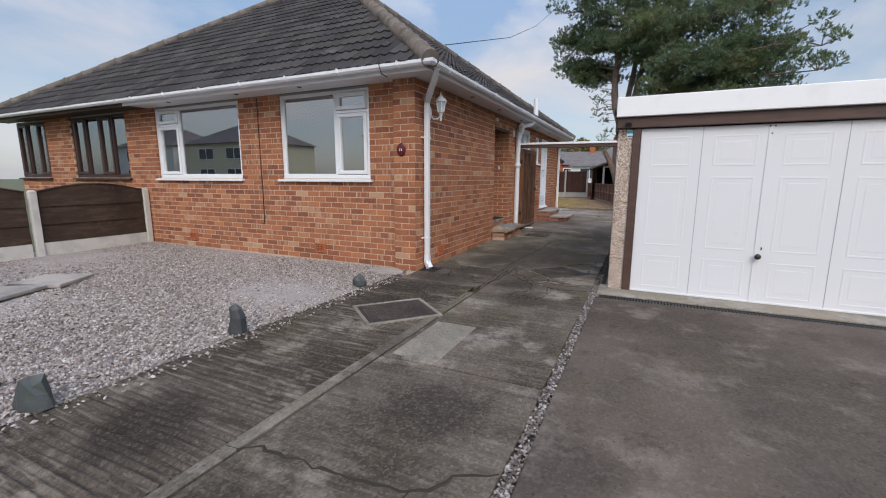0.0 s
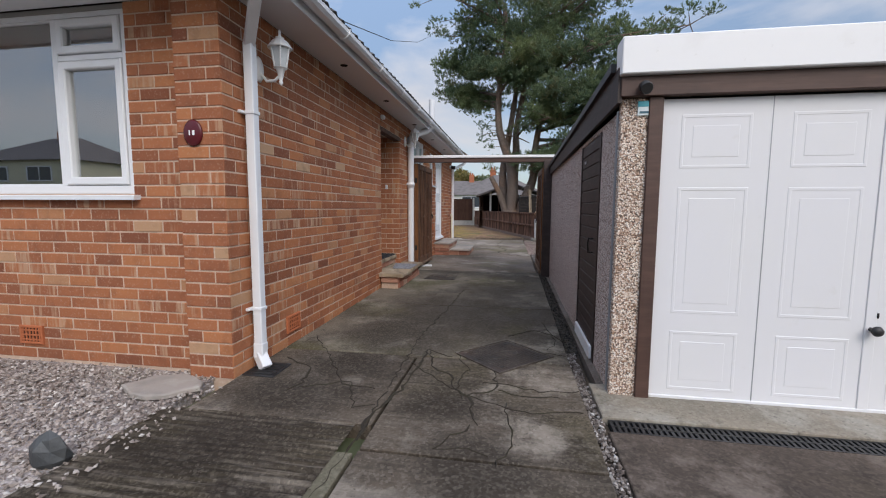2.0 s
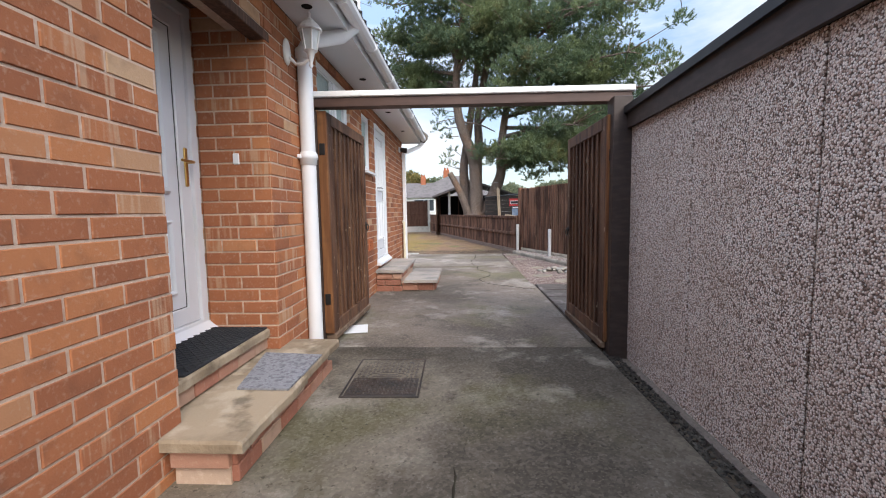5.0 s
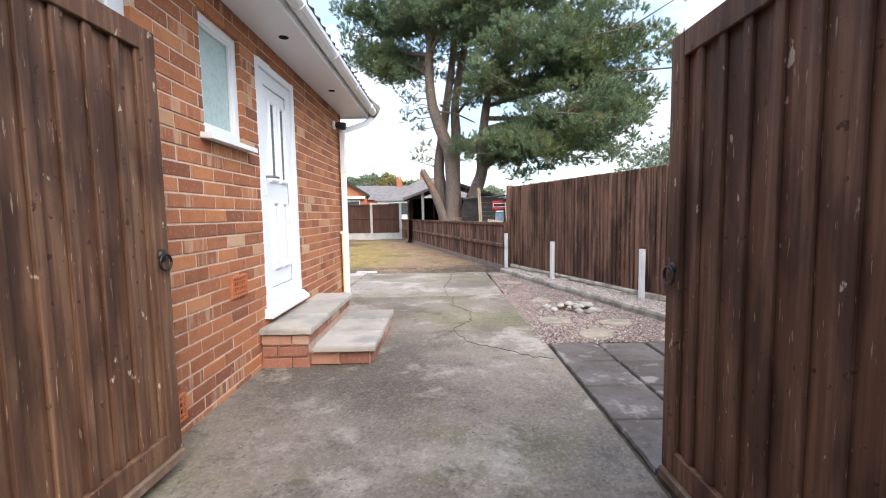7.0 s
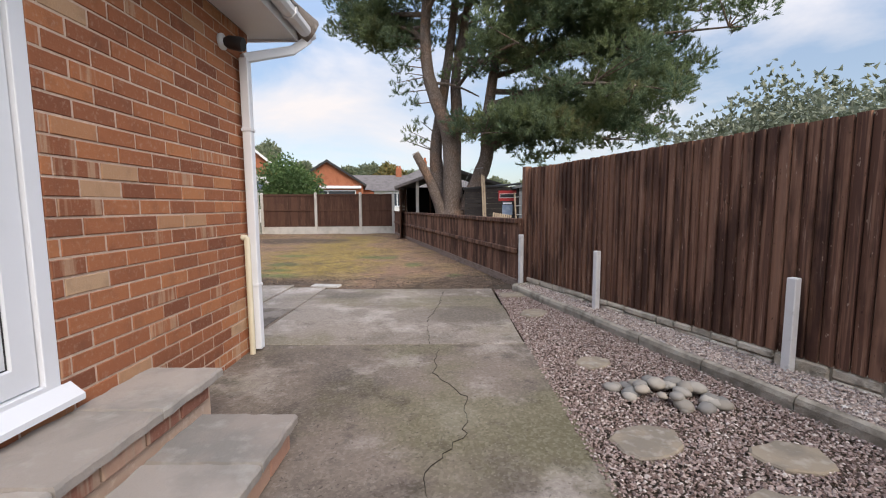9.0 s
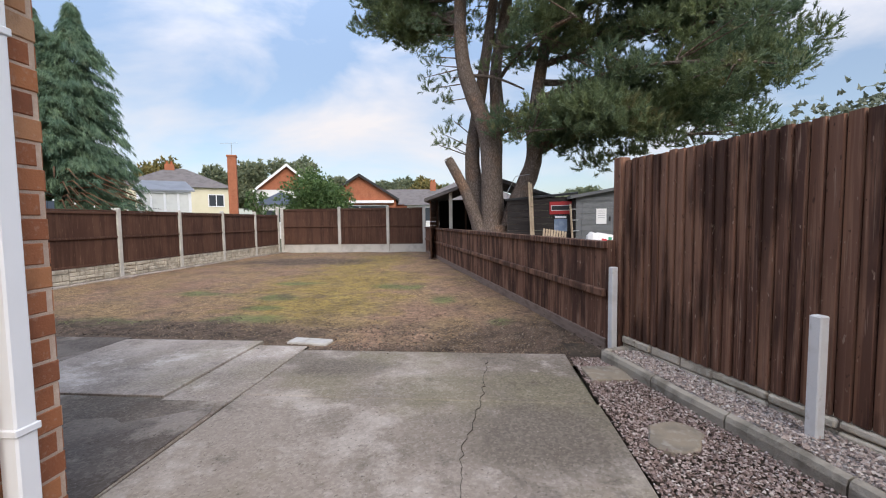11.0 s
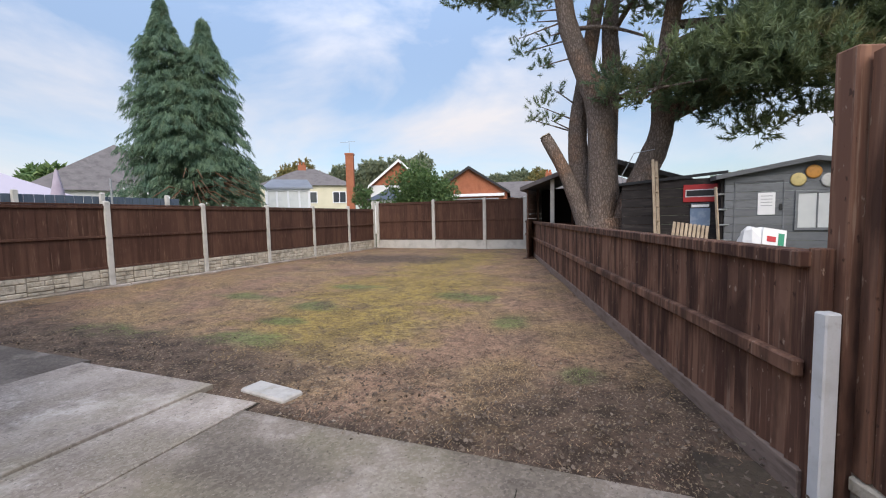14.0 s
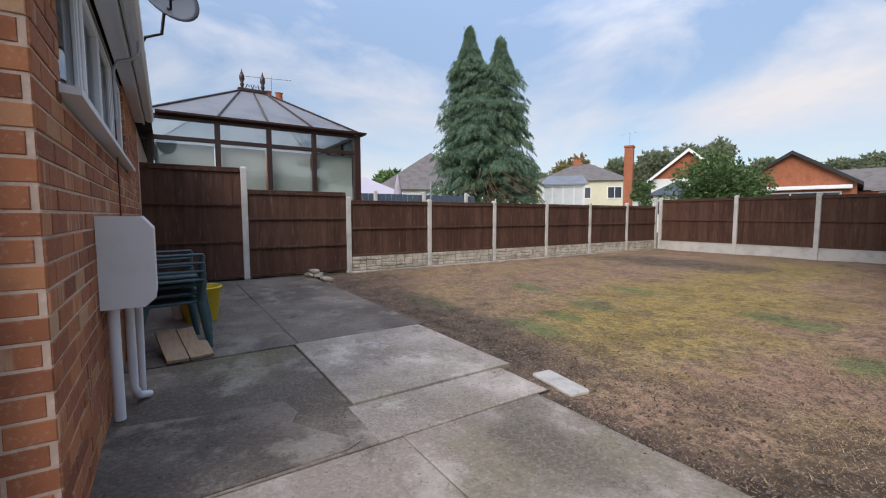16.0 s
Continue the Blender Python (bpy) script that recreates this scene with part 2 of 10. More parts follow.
def concrete(name, base, dark, pale, green, gamt, seed, brushed=0.0, stains=()):
    m, nt, b = nodes_of(name, 0.85, 0, 0.18)
    off = (seed, seed * 0.7, 0)
    g = nt.nodes.new("ShaderNodeNewGeometry")
    v = nt.nodes.new("ShaderNodeVectorMath")
    v.inputs[1].default_value = off
    nt.links.new(g.outputs["Position"], v.inputs[0])
    pos = v.outputs[0]
    col = mixed(nt, base, dark, maths(nt, "MULTIPLY", noise_fac(nt, 0.62, 0.44, 0.58, 7, vec=pos, rough=0.6), 0.95))
    col = mixed(nt, col, pale, maths(nt, "MULTIPLY", noise_fac(nt, 1.6, 0.52, 0.62, 8, vec=pos, rough=0.72), 0.85))
    col = mixed(nt, col, green, maths(nt, "MULTIPLY", noise_fac(nt, 0.6, 0.50, 0.60, 6, vec=pos, rough=0.65), gamt))
    col = mixed(nt, col, tuple(c * 0.45 for c in dark), maths(nt, "MULTIPLY", noise_fac(nt, 4, 0.55, 0.68, 7, vec=pos, rough=0.68), 0.6))
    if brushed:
        # pale and dark streaks near the rib spacing: rib shading put into the colour
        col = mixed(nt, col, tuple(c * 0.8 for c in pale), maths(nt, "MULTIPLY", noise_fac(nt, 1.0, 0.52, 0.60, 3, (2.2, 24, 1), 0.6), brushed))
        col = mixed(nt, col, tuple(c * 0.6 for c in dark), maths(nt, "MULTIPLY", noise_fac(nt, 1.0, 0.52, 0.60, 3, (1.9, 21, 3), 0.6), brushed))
    # large damp stains with ragged rims: place and reach
    sx = nt.nodes.new("ShaderNodeSeparateXYZ")
    nt.links.new(g.outputs["Position"], sx.inputs[0])
    for cx, cy, rx, ry in stains:
        dx = maths(nt, "MULTIPLY", maths(nt, "SUBTRACT", sx.outputs[0], cx), 1 / rx)
        dy = maths(nt, "MULTIPLY", maths(nt, "SUBTRACT", sx.outputs[1], cy), 1 / ry)
        d = maths(nt, "SQRT", maths(nt, "ADD", maths(nt, "MULTIPLY", dx, dx), maths(nt, "MULTIPLY", dy, dy)))
        d = maths(nt, "ADD", d, maths(nt, "MULTIPLY", maths(nt, "SUBTRACT", noise_fac(nt, 2.6, 0, 1, 6, vec=pos), 0.5), 1.8))
        k = nt.nodes.new("ShaderNodeMapRange")
        k.inputs["From Min"].default_value, k.inputs["From Max"].default_value = 1.25, 0.45
        nt.links.new(d, k.inputs["Value"])
        col = mixed(nt, col, tuple(c * 0.8 for c in dark), maths(nt, "MULTIPLY", k.outputs["Result"], 0.92))
    # aggregate: dark and pale grains
    vo = nt.nodes.new("ShaderNodeTexVoronoi")
    vo.inputs["Scale"].default_value = 70
    nt.links.new(pos, vo.inputs["Vector"])
    col = mixed(nt, col, palette(nt, vo.outputs["Color"], [(0.0, tuple(c * 0.35 for c in dark)), (0.55, base), (1.0, tuple(min(1, c * 1.5) for c in pale))]), 0.17)
    sp = noise_fac(nt, 95, 0.66, 0.72, 2, vec=pos)
    col = mixed(nt, col, tuple(min(1, c * 1.4) for c in pale), maths(nt, "MULTIPLY", sp, 0.3))
    col = mixed(nt, col, tuple(c * 0.5 for c in dark), maths(nt, "MULTIPLY", noise_fac(nt, 42, 0.655, 0.69, 2, vec=pos), 0.55))
    nt.links.new(col, b.inputs["Base Color"])
    r = nt.nodes.new("ShaderNodeMapRange")
    r.inputs["To Min"].default_value, r.inputs["To Max"].default_value = 0.68, 0.95
    nt.links.new(noise_fac(nt, 1.2, 0.4, 0.62, 4, vec=pos), r.inputs["Value"])
    nt.links.new(r.outputs["Result"], b.inputs["Roughness"])
    bumped(nt, b, [(3, 0.006, ONE), (45, 0.003, ONE), (160, 0.002, ONE)])
    return m


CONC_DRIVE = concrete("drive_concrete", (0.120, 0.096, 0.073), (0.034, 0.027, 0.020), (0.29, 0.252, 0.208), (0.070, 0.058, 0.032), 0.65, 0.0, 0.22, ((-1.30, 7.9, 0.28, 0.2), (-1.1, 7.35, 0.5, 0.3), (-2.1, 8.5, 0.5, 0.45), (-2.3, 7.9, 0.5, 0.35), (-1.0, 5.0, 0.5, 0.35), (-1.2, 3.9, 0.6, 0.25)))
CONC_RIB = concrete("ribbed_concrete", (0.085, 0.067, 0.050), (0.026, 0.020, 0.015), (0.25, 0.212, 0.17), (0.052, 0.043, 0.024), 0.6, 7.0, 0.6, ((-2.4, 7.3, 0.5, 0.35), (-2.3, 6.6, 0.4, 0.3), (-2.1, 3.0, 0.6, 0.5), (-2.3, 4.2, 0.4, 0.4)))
CONC_KERB = concrete("kerb_concrete", (0.17, 0.145, 0.115), (0.075, 0.062, 0.048), (0.27, 0.24, 0.20), (0.14, 0.135, 0.08), 0.5, 17.0)
CONC_PALE = concrete("pale_concrete", (0.275, 0.235, 0.185), (0.165, 0.15, 0.122), (0.34, 0.32, 0.275), (0.28, 0.27, 0.2), 0.2, 13.0)
CONC_PATIO = concrete("patio_concrete", (0.39, 0.335, 0.288), (0.21, 0.176, 0.148), (0.52, 0.462, 0.415), (0.20, 0.182, 0.11), 0.45, 21.0)
CONC_DARK = concrete("dark_concrete", (0.165, 0.139, 0.118), (0.080, 0.066, 0.055), (0.27, 0.235, 0.203), (0.085, 0.080, 0.055), 0.3, 33.0)
CONC_REAR = concrete("side_path_concrete", (0.192, 0.155, 0.125), (0.088, 0.073, 0.058), (0.33, 0.292, 0.250), (0.135, 0.128, 0.062), 0.6, 41.0)
CONC_SIDE = concrete("passage_concrete", (0.165, 0.140, 0.108), (0.050, 0.041, 0.031), (0.28, 0.25, 0.205), (0.088, 0.082, 0.036), 0.75, 61.0, 0.0, ((-1.5, 10.1, 0.95, 1.2), (-1.1, 11.4, 0.6, 0.5), (-2.1, 9.2, 0.55, 0.5), (-2.2, 13.0, 0.4, 0.3)))
CONC_PATH = concrete("rear_path_concrete", (0.265, 0.224, 0.187), (0.140, 0.117, 0.092), (0.40, 0.352, 0.308), (0.145, 0.132, 0.07), 0.5, 71.0, 0.0, ((-0.9, 19.2, 0.4, 0.45), (-2.5, 20.2, 0.4, 0.25)))
CONC_RIGHT = concrete("right_drive_concrete", (0.108, 0.084, 0.067), (0.058, 0.045, 0.036), (0.185, 0.152, 0.126), (0.110, 0.090, 0.062), 0.4, 55.0)
DIRT = surface("bare_soil", (0.085, 0.066, 0.048), [((0.04, 0.032, 0.025), 3, 0.42, 0.66, 0.7), ((0.15, 0.12, 0.085), 22, 0.55, 0.75, 0.5)], 0.97, bump=[(14, 0.02, ONE), (70, 0.008, ONE)])
CRACK = surface("dirt_in_crack", (0.034, 0.028, 0.021), [((0.045, 0.045, 0.022), 4, 0.5, 0.7, 0.6)], 0.95)
SLATE = surface("slate_rock", (0.045, 0.048, 0.050), [((0.10, 0.105, 0.105), 6, 0.5, 0.7, 0.5), ((0.07, 0.10, 0.075), 2.5, 0.5, 0.7, 0.5)], 0.6, bump=[(18, 0.01, ONE)])
PEBBLE = surface("pale_pink_gravel", (0.4, 0.36, 0.33), [((0.28, 0.27, 0.18), 0.9, 0.60, 0.74, 0.35)], 0.85,
                 pieces=[(0.0, (0.11, 0.088, 0.075)), (0.25, (0.25, 0.205, 0.18)), (0.6, (0.355, 0.305, 0.272)), (0.9, (0.45, 0.405, 0.37)), (1.0, (0.60, 0.565, 0.53))])
GRAVEL_BED = surface("gravel_bed", (0.30, 0.26, 0.24), [((0.27, 0.235, 0.205), 1.3, 0.45, 0.68, 0.7), ((0.5, 0.46, 0.45), 60, 0.5, 0.62, 0.7), ((0.16, 0.14, 0.13), 90, 0.58, 0.7, 0.7)], 0.95, bump=[(55, 0.012, ONE)])
JOINT_STONE = surface("joint_stone", (0.2, 0.18, 0.16), [], 0.9, pieces=[(0.0, (0.06, 0.05, 0.045)), (0.5, (0.15, 0.125, 0.11)), (0.85, (0.26, 0.235, 0.215)), (1.0, (0.42, 0.40, 0.38))])
PEBBLE_PINK = surface("pink_gravel", (0.4, 0.36, 0.33), [], 0.85,
                      pieces=[(0.0, (0.10, 0.066, 0.056)), (0.3, (0.205, 0.148, 0.130)), (0.6, (0.295, 0.222, 0.198)), (0.88, (0.38, 0.312, 0.28)), (1.0, (0.52, 0.47, 0.43))])
PEBBLE_FENCE = surface("pale_fence_gravel", (0.45, 0.39, 0.37), [], 0.85,
                       pieces=[(0.0, (0.20, 0.15, 0.135)), (0.3, (0.36, 0.285, 0.245)), (0.6, (0.47, 0.385, 0.335)), (0.88, (0.54, 0.465, 0.41)), (1.0, (0.64, 0.59, 0.54))])
TRIM_WOOD = surface("dark_painted_timber", (0.070, 0.036, 0.027), [((0.105, 0.058, 0.043), 4, 0.45, 0.66, 0.6, (1, 6, 6)), ((0.035, 0.019, 0.015), 2, 0.5, 0.68, 0.6)], 0.55, bump=[(1.0, 0.001, (3, 60, 60))])
COBBLE = surface("rounded_cobble", (0.4, 0.38, 0.34), [((0.2, 0.19, 0.17), 12, 0.5, 0.7, 0.4)], 0.8, pieces=[(0.0, (0.17, 0.17, 0.16)), (0.4, (0.29, 0.25, 0.20)), (0.7, (0.38, 0.35, 0.30)), (1.0, (0.14, 0.135, 0.13))])
FLAG = surface("worn_stone_flag", (0.36, 0.285, 0.20), [((0.19, 0.145, 0.098), 2.6, 0.45, 0.60, 0.8), ((0.50, 0.42, 0.32), 7, 0.52, 0.66, 0.6), ((0.085, 0.068, 0.048), 4, 0.58, 0.68, 0.7)], 0.85, bump=[(9, 0.012, ONE), (60, 0.004, ONE)])
FLAG_GREY = surface("grey_flag", (0.33, 0.295, 0.26), [((0.19, 0.185, 0.17), 3, 0.45, 0.68, 0.7), ((0.42, 0.40, 0.36), 9, 0.54, 0.72, 0.5)], 0.82, bump=[(14, 0.006, ONE), (80, 0.003, ONE)], pieces=[(0.0, (0.28, 0.245, 0.215)), (0.5, (0.34, 0.30, 0.265)), (1.0, (0.39, 0.345, 0.305))])
SLABS = surface("weathered_paving_slab", (0.20, 0.175, 0.155), [((0.065, 0.052, 0.043), 2.6, 0.44, 0.60, 0.8), ((0.27, 0.24, 0.222), 5, 0.58, 0.66, 0.6), ((0.055, 0.045, 0.036), 13, 0.58, 0.66, 0.6), ((0.33, 0.30, 0.27), 40, 0.64, 0.72, 0.4)], 0.7, bump=[(10, 0.006, ONE), (80, 0.003, ONE)], pieces=[(0.0, (0.066, 0.054, 0.047)), (0.5, (0.094, 0.077, 0.067)), (1.0, (0.142, 0.124, 0.115))])
IRON = surface("cast_iron", (0.055, 0.045, 0.04), [((0.13, 0.075, 0.05), 5, 0.5, 0.72, 0.6), ((0.03, 0.028, 0.027), 3, 0.45, 0.65, 0.6)], 0.6, 0.4, bump=[(90, 0.002, ONE)])
BLACK = surface("black_plastic", (0.016, 0.016, 0.017), [((0.05, 0.05, 0.05), 8, 0.55, 0.75, 0.4)], 0.5)
RUBBER = surface("black_rubber_mat", (0.022, 0.023, 0.026), [((0.06, 0.06, 0.062), 6, 0.5, 0.72, 0.5)], 0.75, bump=[(120, 0.002, ONE)])
MAT_GREY = surface("grey_carpet_mat", (0.25, 0.25, 0.27), [((0.13, 0.13, 0.145), 40, 0.48, 0.6, 0.8), ((0.40, 0.40, 0.42), 90, 0.55, 0.7, 0.6)], 0.98, bump=[(220, 0.004, ONE)])
TERRACOTTA = surface("terracotta", (0.42, 0.135, 0.06), [((0.26, 0.085, 0.045), 8, 0.5, 0.7, 0.5)], 0.85, bump=[(120, 0.002, ONE)])
# near-black paint that stands in for the shade inside hollows
HOLE = surface("dark_void", (0.012, 0.010, 0.009), rough=0.95)
TILE = surface("roof_tile", (0.06, 0.055, 0.052), [((0.16, 0.15, 0.14), 3, 0.62, 0.76, 0.55), ((0.26, 0.25, 0.22), 16, 0.68, 0.78, 0.6), ((0.075, 0.075, 0.04), 1.2, 0.55, 0.75, 0.35)], 0.88, bump=[(80, 0.004, ONE)],
               pieces=[(0.0, (0.030, 0.027, 0.027)), (0.5, (0.044, 0.040, 0.039)), (1.0, (0.062, 0.057, 0.055))])
HIP_TILE = surface("hip_tile", (0.17, 0.145, 0.125), [((0.08, 0.07, 0.062), 4, 0.45, 0.66, 0.7), ((0.34, 0.32, 0.28), 14, 0.58, 0.74, 0.6)], 0.9, bump=[(60, 0.006, ONE)])
GREY_TILE = surface("far_roof_tile", (0.16, 0.145, 0.14), [((0.09, 0.08, 0.078), 2, 0.45, 0.66, 0.6), ((0.24, 0.22, 0.2), 6, 0.55, 0.75, 0.4)], 0.9)
BRASS = surface("brass", (0.60, 0.40, 0.14), [((0.35, 0.24, 0.1), 9, 0.5, 0.7, 0.4)], 0.32, 1.0)
DARK_METAL = surface("dark_iron_ring", (0.04, 0.038, 0.036), rough=0.5, metal=0.8)
STEEL = surface("dull_steel", (0.22, 0.22, 0.23), rough=0.4, metal=0.9)
ALU = surface("grey_alloy", (0.42, 0.43, 0.44), rough=0.45, metal=0.6)
STEEL_STRIP = surface("zinc_strip", (0.34, 0.36, 0.38), rough=0.5, metal=0.5)


def bark_material(name, plate, fissure, flush):
    """Scaly bark: long plates with dark fissures between."""
    m, nt, b = nodes_of(name, 0.95, 0, 0.15)
    n = nt.nodes.new("ShaderNodeTexNoise")
    n.inputs["Scale"].default_value, n.inputs["Detail"].default_value = 5.0, 4
    nt.links.new(where(nt), n.inputs["Vector"])
    v = nt.nodes.new("ShaderNodeVectorMath")
    v.operation = "MULTIPLY_ADD"
    v.inputs[1].default_value = (0.12, 0.12, 0.12)
    nt.links.new(n.outputs["Color"], v.inputs[0])
    nt.links.new(where(nt, (1, 1, 0.42)), v.inputs[2])
    vo = nt.nodes.new("ShaderNodeTexVoronoi")
    vo.feature = "DISTANCE_TO_EDGE"
    vo.inputs["Scale"].default_value = 24
    nt.links.new(v.outputs[0], vo.inputs["Vector"])
    e = nt.nodes.new("ShaderNodeMapRange")
    e.inputs["From Min"].default_value, e.inputs["From Max"].default_value = -0.12, 0.22
    nt.links.new(vo.outputs["Distance"], e.inputs["Value"])
    col = mixed(nt, plate, flush, noise_fac(nt, 1.3, 0.48, 0.64, 5))
    col = mixed(nt, col, tuple(c * 1.5 for c in plate), maths(nt, "MULTIPLY", noise_fac(nt, 30, 0.52, 0.66, 4), 0.6))
    col = mixed(nt, fissure, col, e.outputs["Result"])
    nt.links.new(col, b.inputs["Base Color"])
    u = nt.nodes.new("ShaderNodeBump")
    u.inputs["Distance"].default_value = 0.025
    nt.links.new(e.outputs["Result"], u.inputs["Height"])
    nt.links.new(u.outputs["Normal"], b.inputs["Normal"])
    return m


BARK = bark_material("pine_bark", (0.25, 0.20, 0.17), (0.075, 0.056, 0.045), (0.31, 0.20, 0.14))
CUT_WOOD = surface("cut_wood", (0.45, 0.36, 0.26), [((0.28, 0.21, 0.15), 8, 0.45, 0.65, 0.6)], 0.85)


def leaf_material(name, cols, rough=0.6, trans=0.25):
    m, nt, b = nodes_of(name, rough, 0, 0.3)
    col = palette(nt, piece_random(nt), cols)
    col = mixed(nt, col, tuple(c * 0.7 for c in cols[0][1]), maths(nt, "MULTIPLY", noise_fac(nt, 0.9, 0.45, 0.7, 4), 0.45))
    nt.links.new(col, b.inputs["Base Color"])
    t = nt.nodes.new("ShaderNodeBsdfTranslucent")
    nt.links.new(col, t.inputs["Color"])
    s = nt.nodes.new("ShaderNodeMixShader")
    s.inputs["Fac"].default_value = trans
    out = nt.nodes["Material Output"]
    nt.links.new(b.outputs["BSDF"], s.inputs[1])
    nt.links.new(t.outputs["BSDF"], s.inputs[2])
    nt.links.new(s.outputs["Shader"], out.inputs["Surface"])
    return m


def needle_material(name, cold, warm, brown, scale, trans):
    """Needles whose colour drifts from spray to spray, a little from needle to needle."""
    m, nt, b = nodes_of(name, 0.5, 0, 0.35)
    col = mixed(nt, cold, warm, noise_fac(nt, scale, 0.42, 0.64, 3))
    col = mixed(nt, col, brown, maths(nt, "MULTIPLY", noise_fac(nt, scale * 1.7, 0.58, 0.70, 3), 0.7))
    col = mixed(nt, col, palette(nt, piece_random(nt), [(0.0, tuple(c * 0.55 for c in cold)), (1.0, tuple(c * 1.35 for c in warm))]), 0.4)
    nt.links.new(col, b.inputs["Base Color"])
    t = nt.nodes.new("ShaderNodeBsdfTranslucent")
    nt.links.new(col, t.inputs["Color"])
    s = nt.nodes.new("ShaderNodeMixShader")
    s.inputs["Fac"].default_value = trans
    nt.links.new(b.outputs["BSDF"], s.inputs[1])
    nt.links.new(t.outputs["BSDF"], s.inputs[2])
    nt.links.new(s.outputs["Shader"], nt.nodes["Material Output"].inputs["Surface"])
    return m


NEEDLE = needle_material("pine_needles", (0.130, 0.205, 0.140), (0.245, 0.29, 0.13), (0.29, 0.20, 0.09), 0.6, 0.42)
FIR = needle_material("conifer_leaf", (0.085, 0.160, 0.110), (0.18, 0.265, 0.155), (0.16, 0.15, 0.07), 1.6, 0.3)
LEAF = leaf_material("broad_leaf", [(0.0, (0.07, 0.13, 0.045)), (0.5, (0.12, 0.20, 0.07)), (1.0, (0.20, 0.27, 0.10))])
LEAF_AUTUMN = leaf_material("autumn_leaf", [(0.0, (0.14, 0.15, 0.06)), (0.5, (0.24, 0.21, 0.08)), (1.0, (0.36, 0.25, 0.08))])
# pale leaf for far trees: the haze of distance is put into the colour
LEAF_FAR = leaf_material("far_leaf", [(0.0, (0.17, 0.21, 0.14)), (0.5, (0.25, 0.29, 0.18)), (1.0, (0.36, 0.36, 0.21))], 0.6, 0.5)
LEAF_GREY = leaf_material("silver_leaf", [(0.0, (0.16, 0.19, 0.13)), (0.5, (0.26, 0.29, 0.20)), (1.0, (0.40, 0.42, 0.32))])
DRY_TWIG = surface("dry_twigs", (0.16, 0.085, 0.05), [((0.07, 0.04, 0.028), 4, 0.45, 0.65, 0.6)], 0.95)


def lawn_material(name, straw_only):
    m, nt, b = nodes_of(name, 0.95, 0, 0.2)
    r = piece_random(nt)
    straw = palette(nt, r, [(0.0, (0.24, 0.155, 0.085)), (0.5, (0.38, 0.255, 0.135)), (1.0, (0.56, 0.41, 0.24))])
    yellow = palette(nt, r, [(0.0, (0.29, 0.205, 0.050)), (1.0, (0.50, 0.375, 0.115))])
    green = palette(nt, r, [(0.0, (0.115, 0.165, 0.050)), (1.0, (0.23, 0.29, 0.11))])
    brown = palette(nt, r, [(0.0, (0.24, 0.140, 0.092)), (1.0, (0.48, 0.315, 0.215))])
    g = nt.nodes.new("ShaderNodeNewGeometry")
    s = nt.nodes.new("ShaderNodeSeparateXYZ")
    nt.links.new(g.outputs["Position"], s.inputs[0])

    def spot(cx, cy, rx, ry, rough=0.8):
        dx = maths(nt, "MULTIPLY", maths(nt, "SUBTRACT", s.outputs[0], cx), 1 / rx)
        dy = maths(nt, "MULTIPLY", maths(nt, "SUBTRACT", s.outputs[1], cy), 1 / ry)
        d = maths(nt, "SQRT", maths(nt, "ADD", maths(nt, "MULTIPLY", dx, dx), maths(nt, "MULTIPLY", dy, dy)))
        d = maths(nt, "ADD", d, maths(nt, "MULTIPLY", maths(nt, "SUBTRACT", noise_fac(nt, 2.2, 0, 1, 5), 0.5), rough * 2))
        k = nt.nodes.new("ShaderNodeMapRange")
        k.inputs["From Min"].default_value, k.inputs["From Max"].default_value = 1.15, 0.55
        nt.links.new(d, k.inputs["Value"])
        return k.outputs["Result"]

    col = mixed(nt, straw, brown, noise_fac(nt, 1.1, 0.44, 0.60, 5))
    for cx, cy, rx, ry in ((-4.6, 29.0, 1.2, 3.2), (-4.0, 25.0, 1.6, 2.2), (-3.7, 22.7, 1.3, 1.3)):
        col = mixed(nt, col, yellow, maths(nt, "MULTIPLY", spot(cx, cy, rx, ry), 0.88))
    for cx, cy, rx, ry in ((-4.2, 21.78, 0.55, 0.30), (-4.4, 22.5, 0.3, 0.2), (-4.5, 23.3, 0.45, 0.25), (-4.8, 24.75, 0.4, 0.25), (-3.0, 24.5, 0.3, 0.35), (-2.55, 24.4, 0.25, 0.3), (-1.85, 23.2, 0.25, 0.3), (-6.0, 21.6, 0.7, 0.25), (-6.0, 23.6, 0.6, 0.2), (-1.1, 21.8, 0.2, 0.2)):
        col = mixed(nt, col, green, maths(nt, "MULTIPLY", spot(cx, cy, rx, ry, 1.1), 0.85))
    if not straw_only:
        soil = mixed(nt, (0.105, 0.072, 0.054), (0.040, 0.028, 0.022), noise_fac(nt, 6, 0.44, 0.58, 7))
        col = mixed(nt, col, soil, maths(nt, "MULTIPLY", noise_fac(nt, 7, 0.46, 0.60, 7), 0.55))
        col = mixed(nt, col, (0.105, 0.068, 0.045), maths(nt, "MULTIPLY", noise_fac(nt, 20, 0.48, 0.58, 4, (1, 1, 1), 0.65), 0.75))
        col = mixed(nt, col, soil, maths(nt, "MULTIPLY", noise_fac(nt, 1.6, 0.50, 0.66, 6), 0.60))
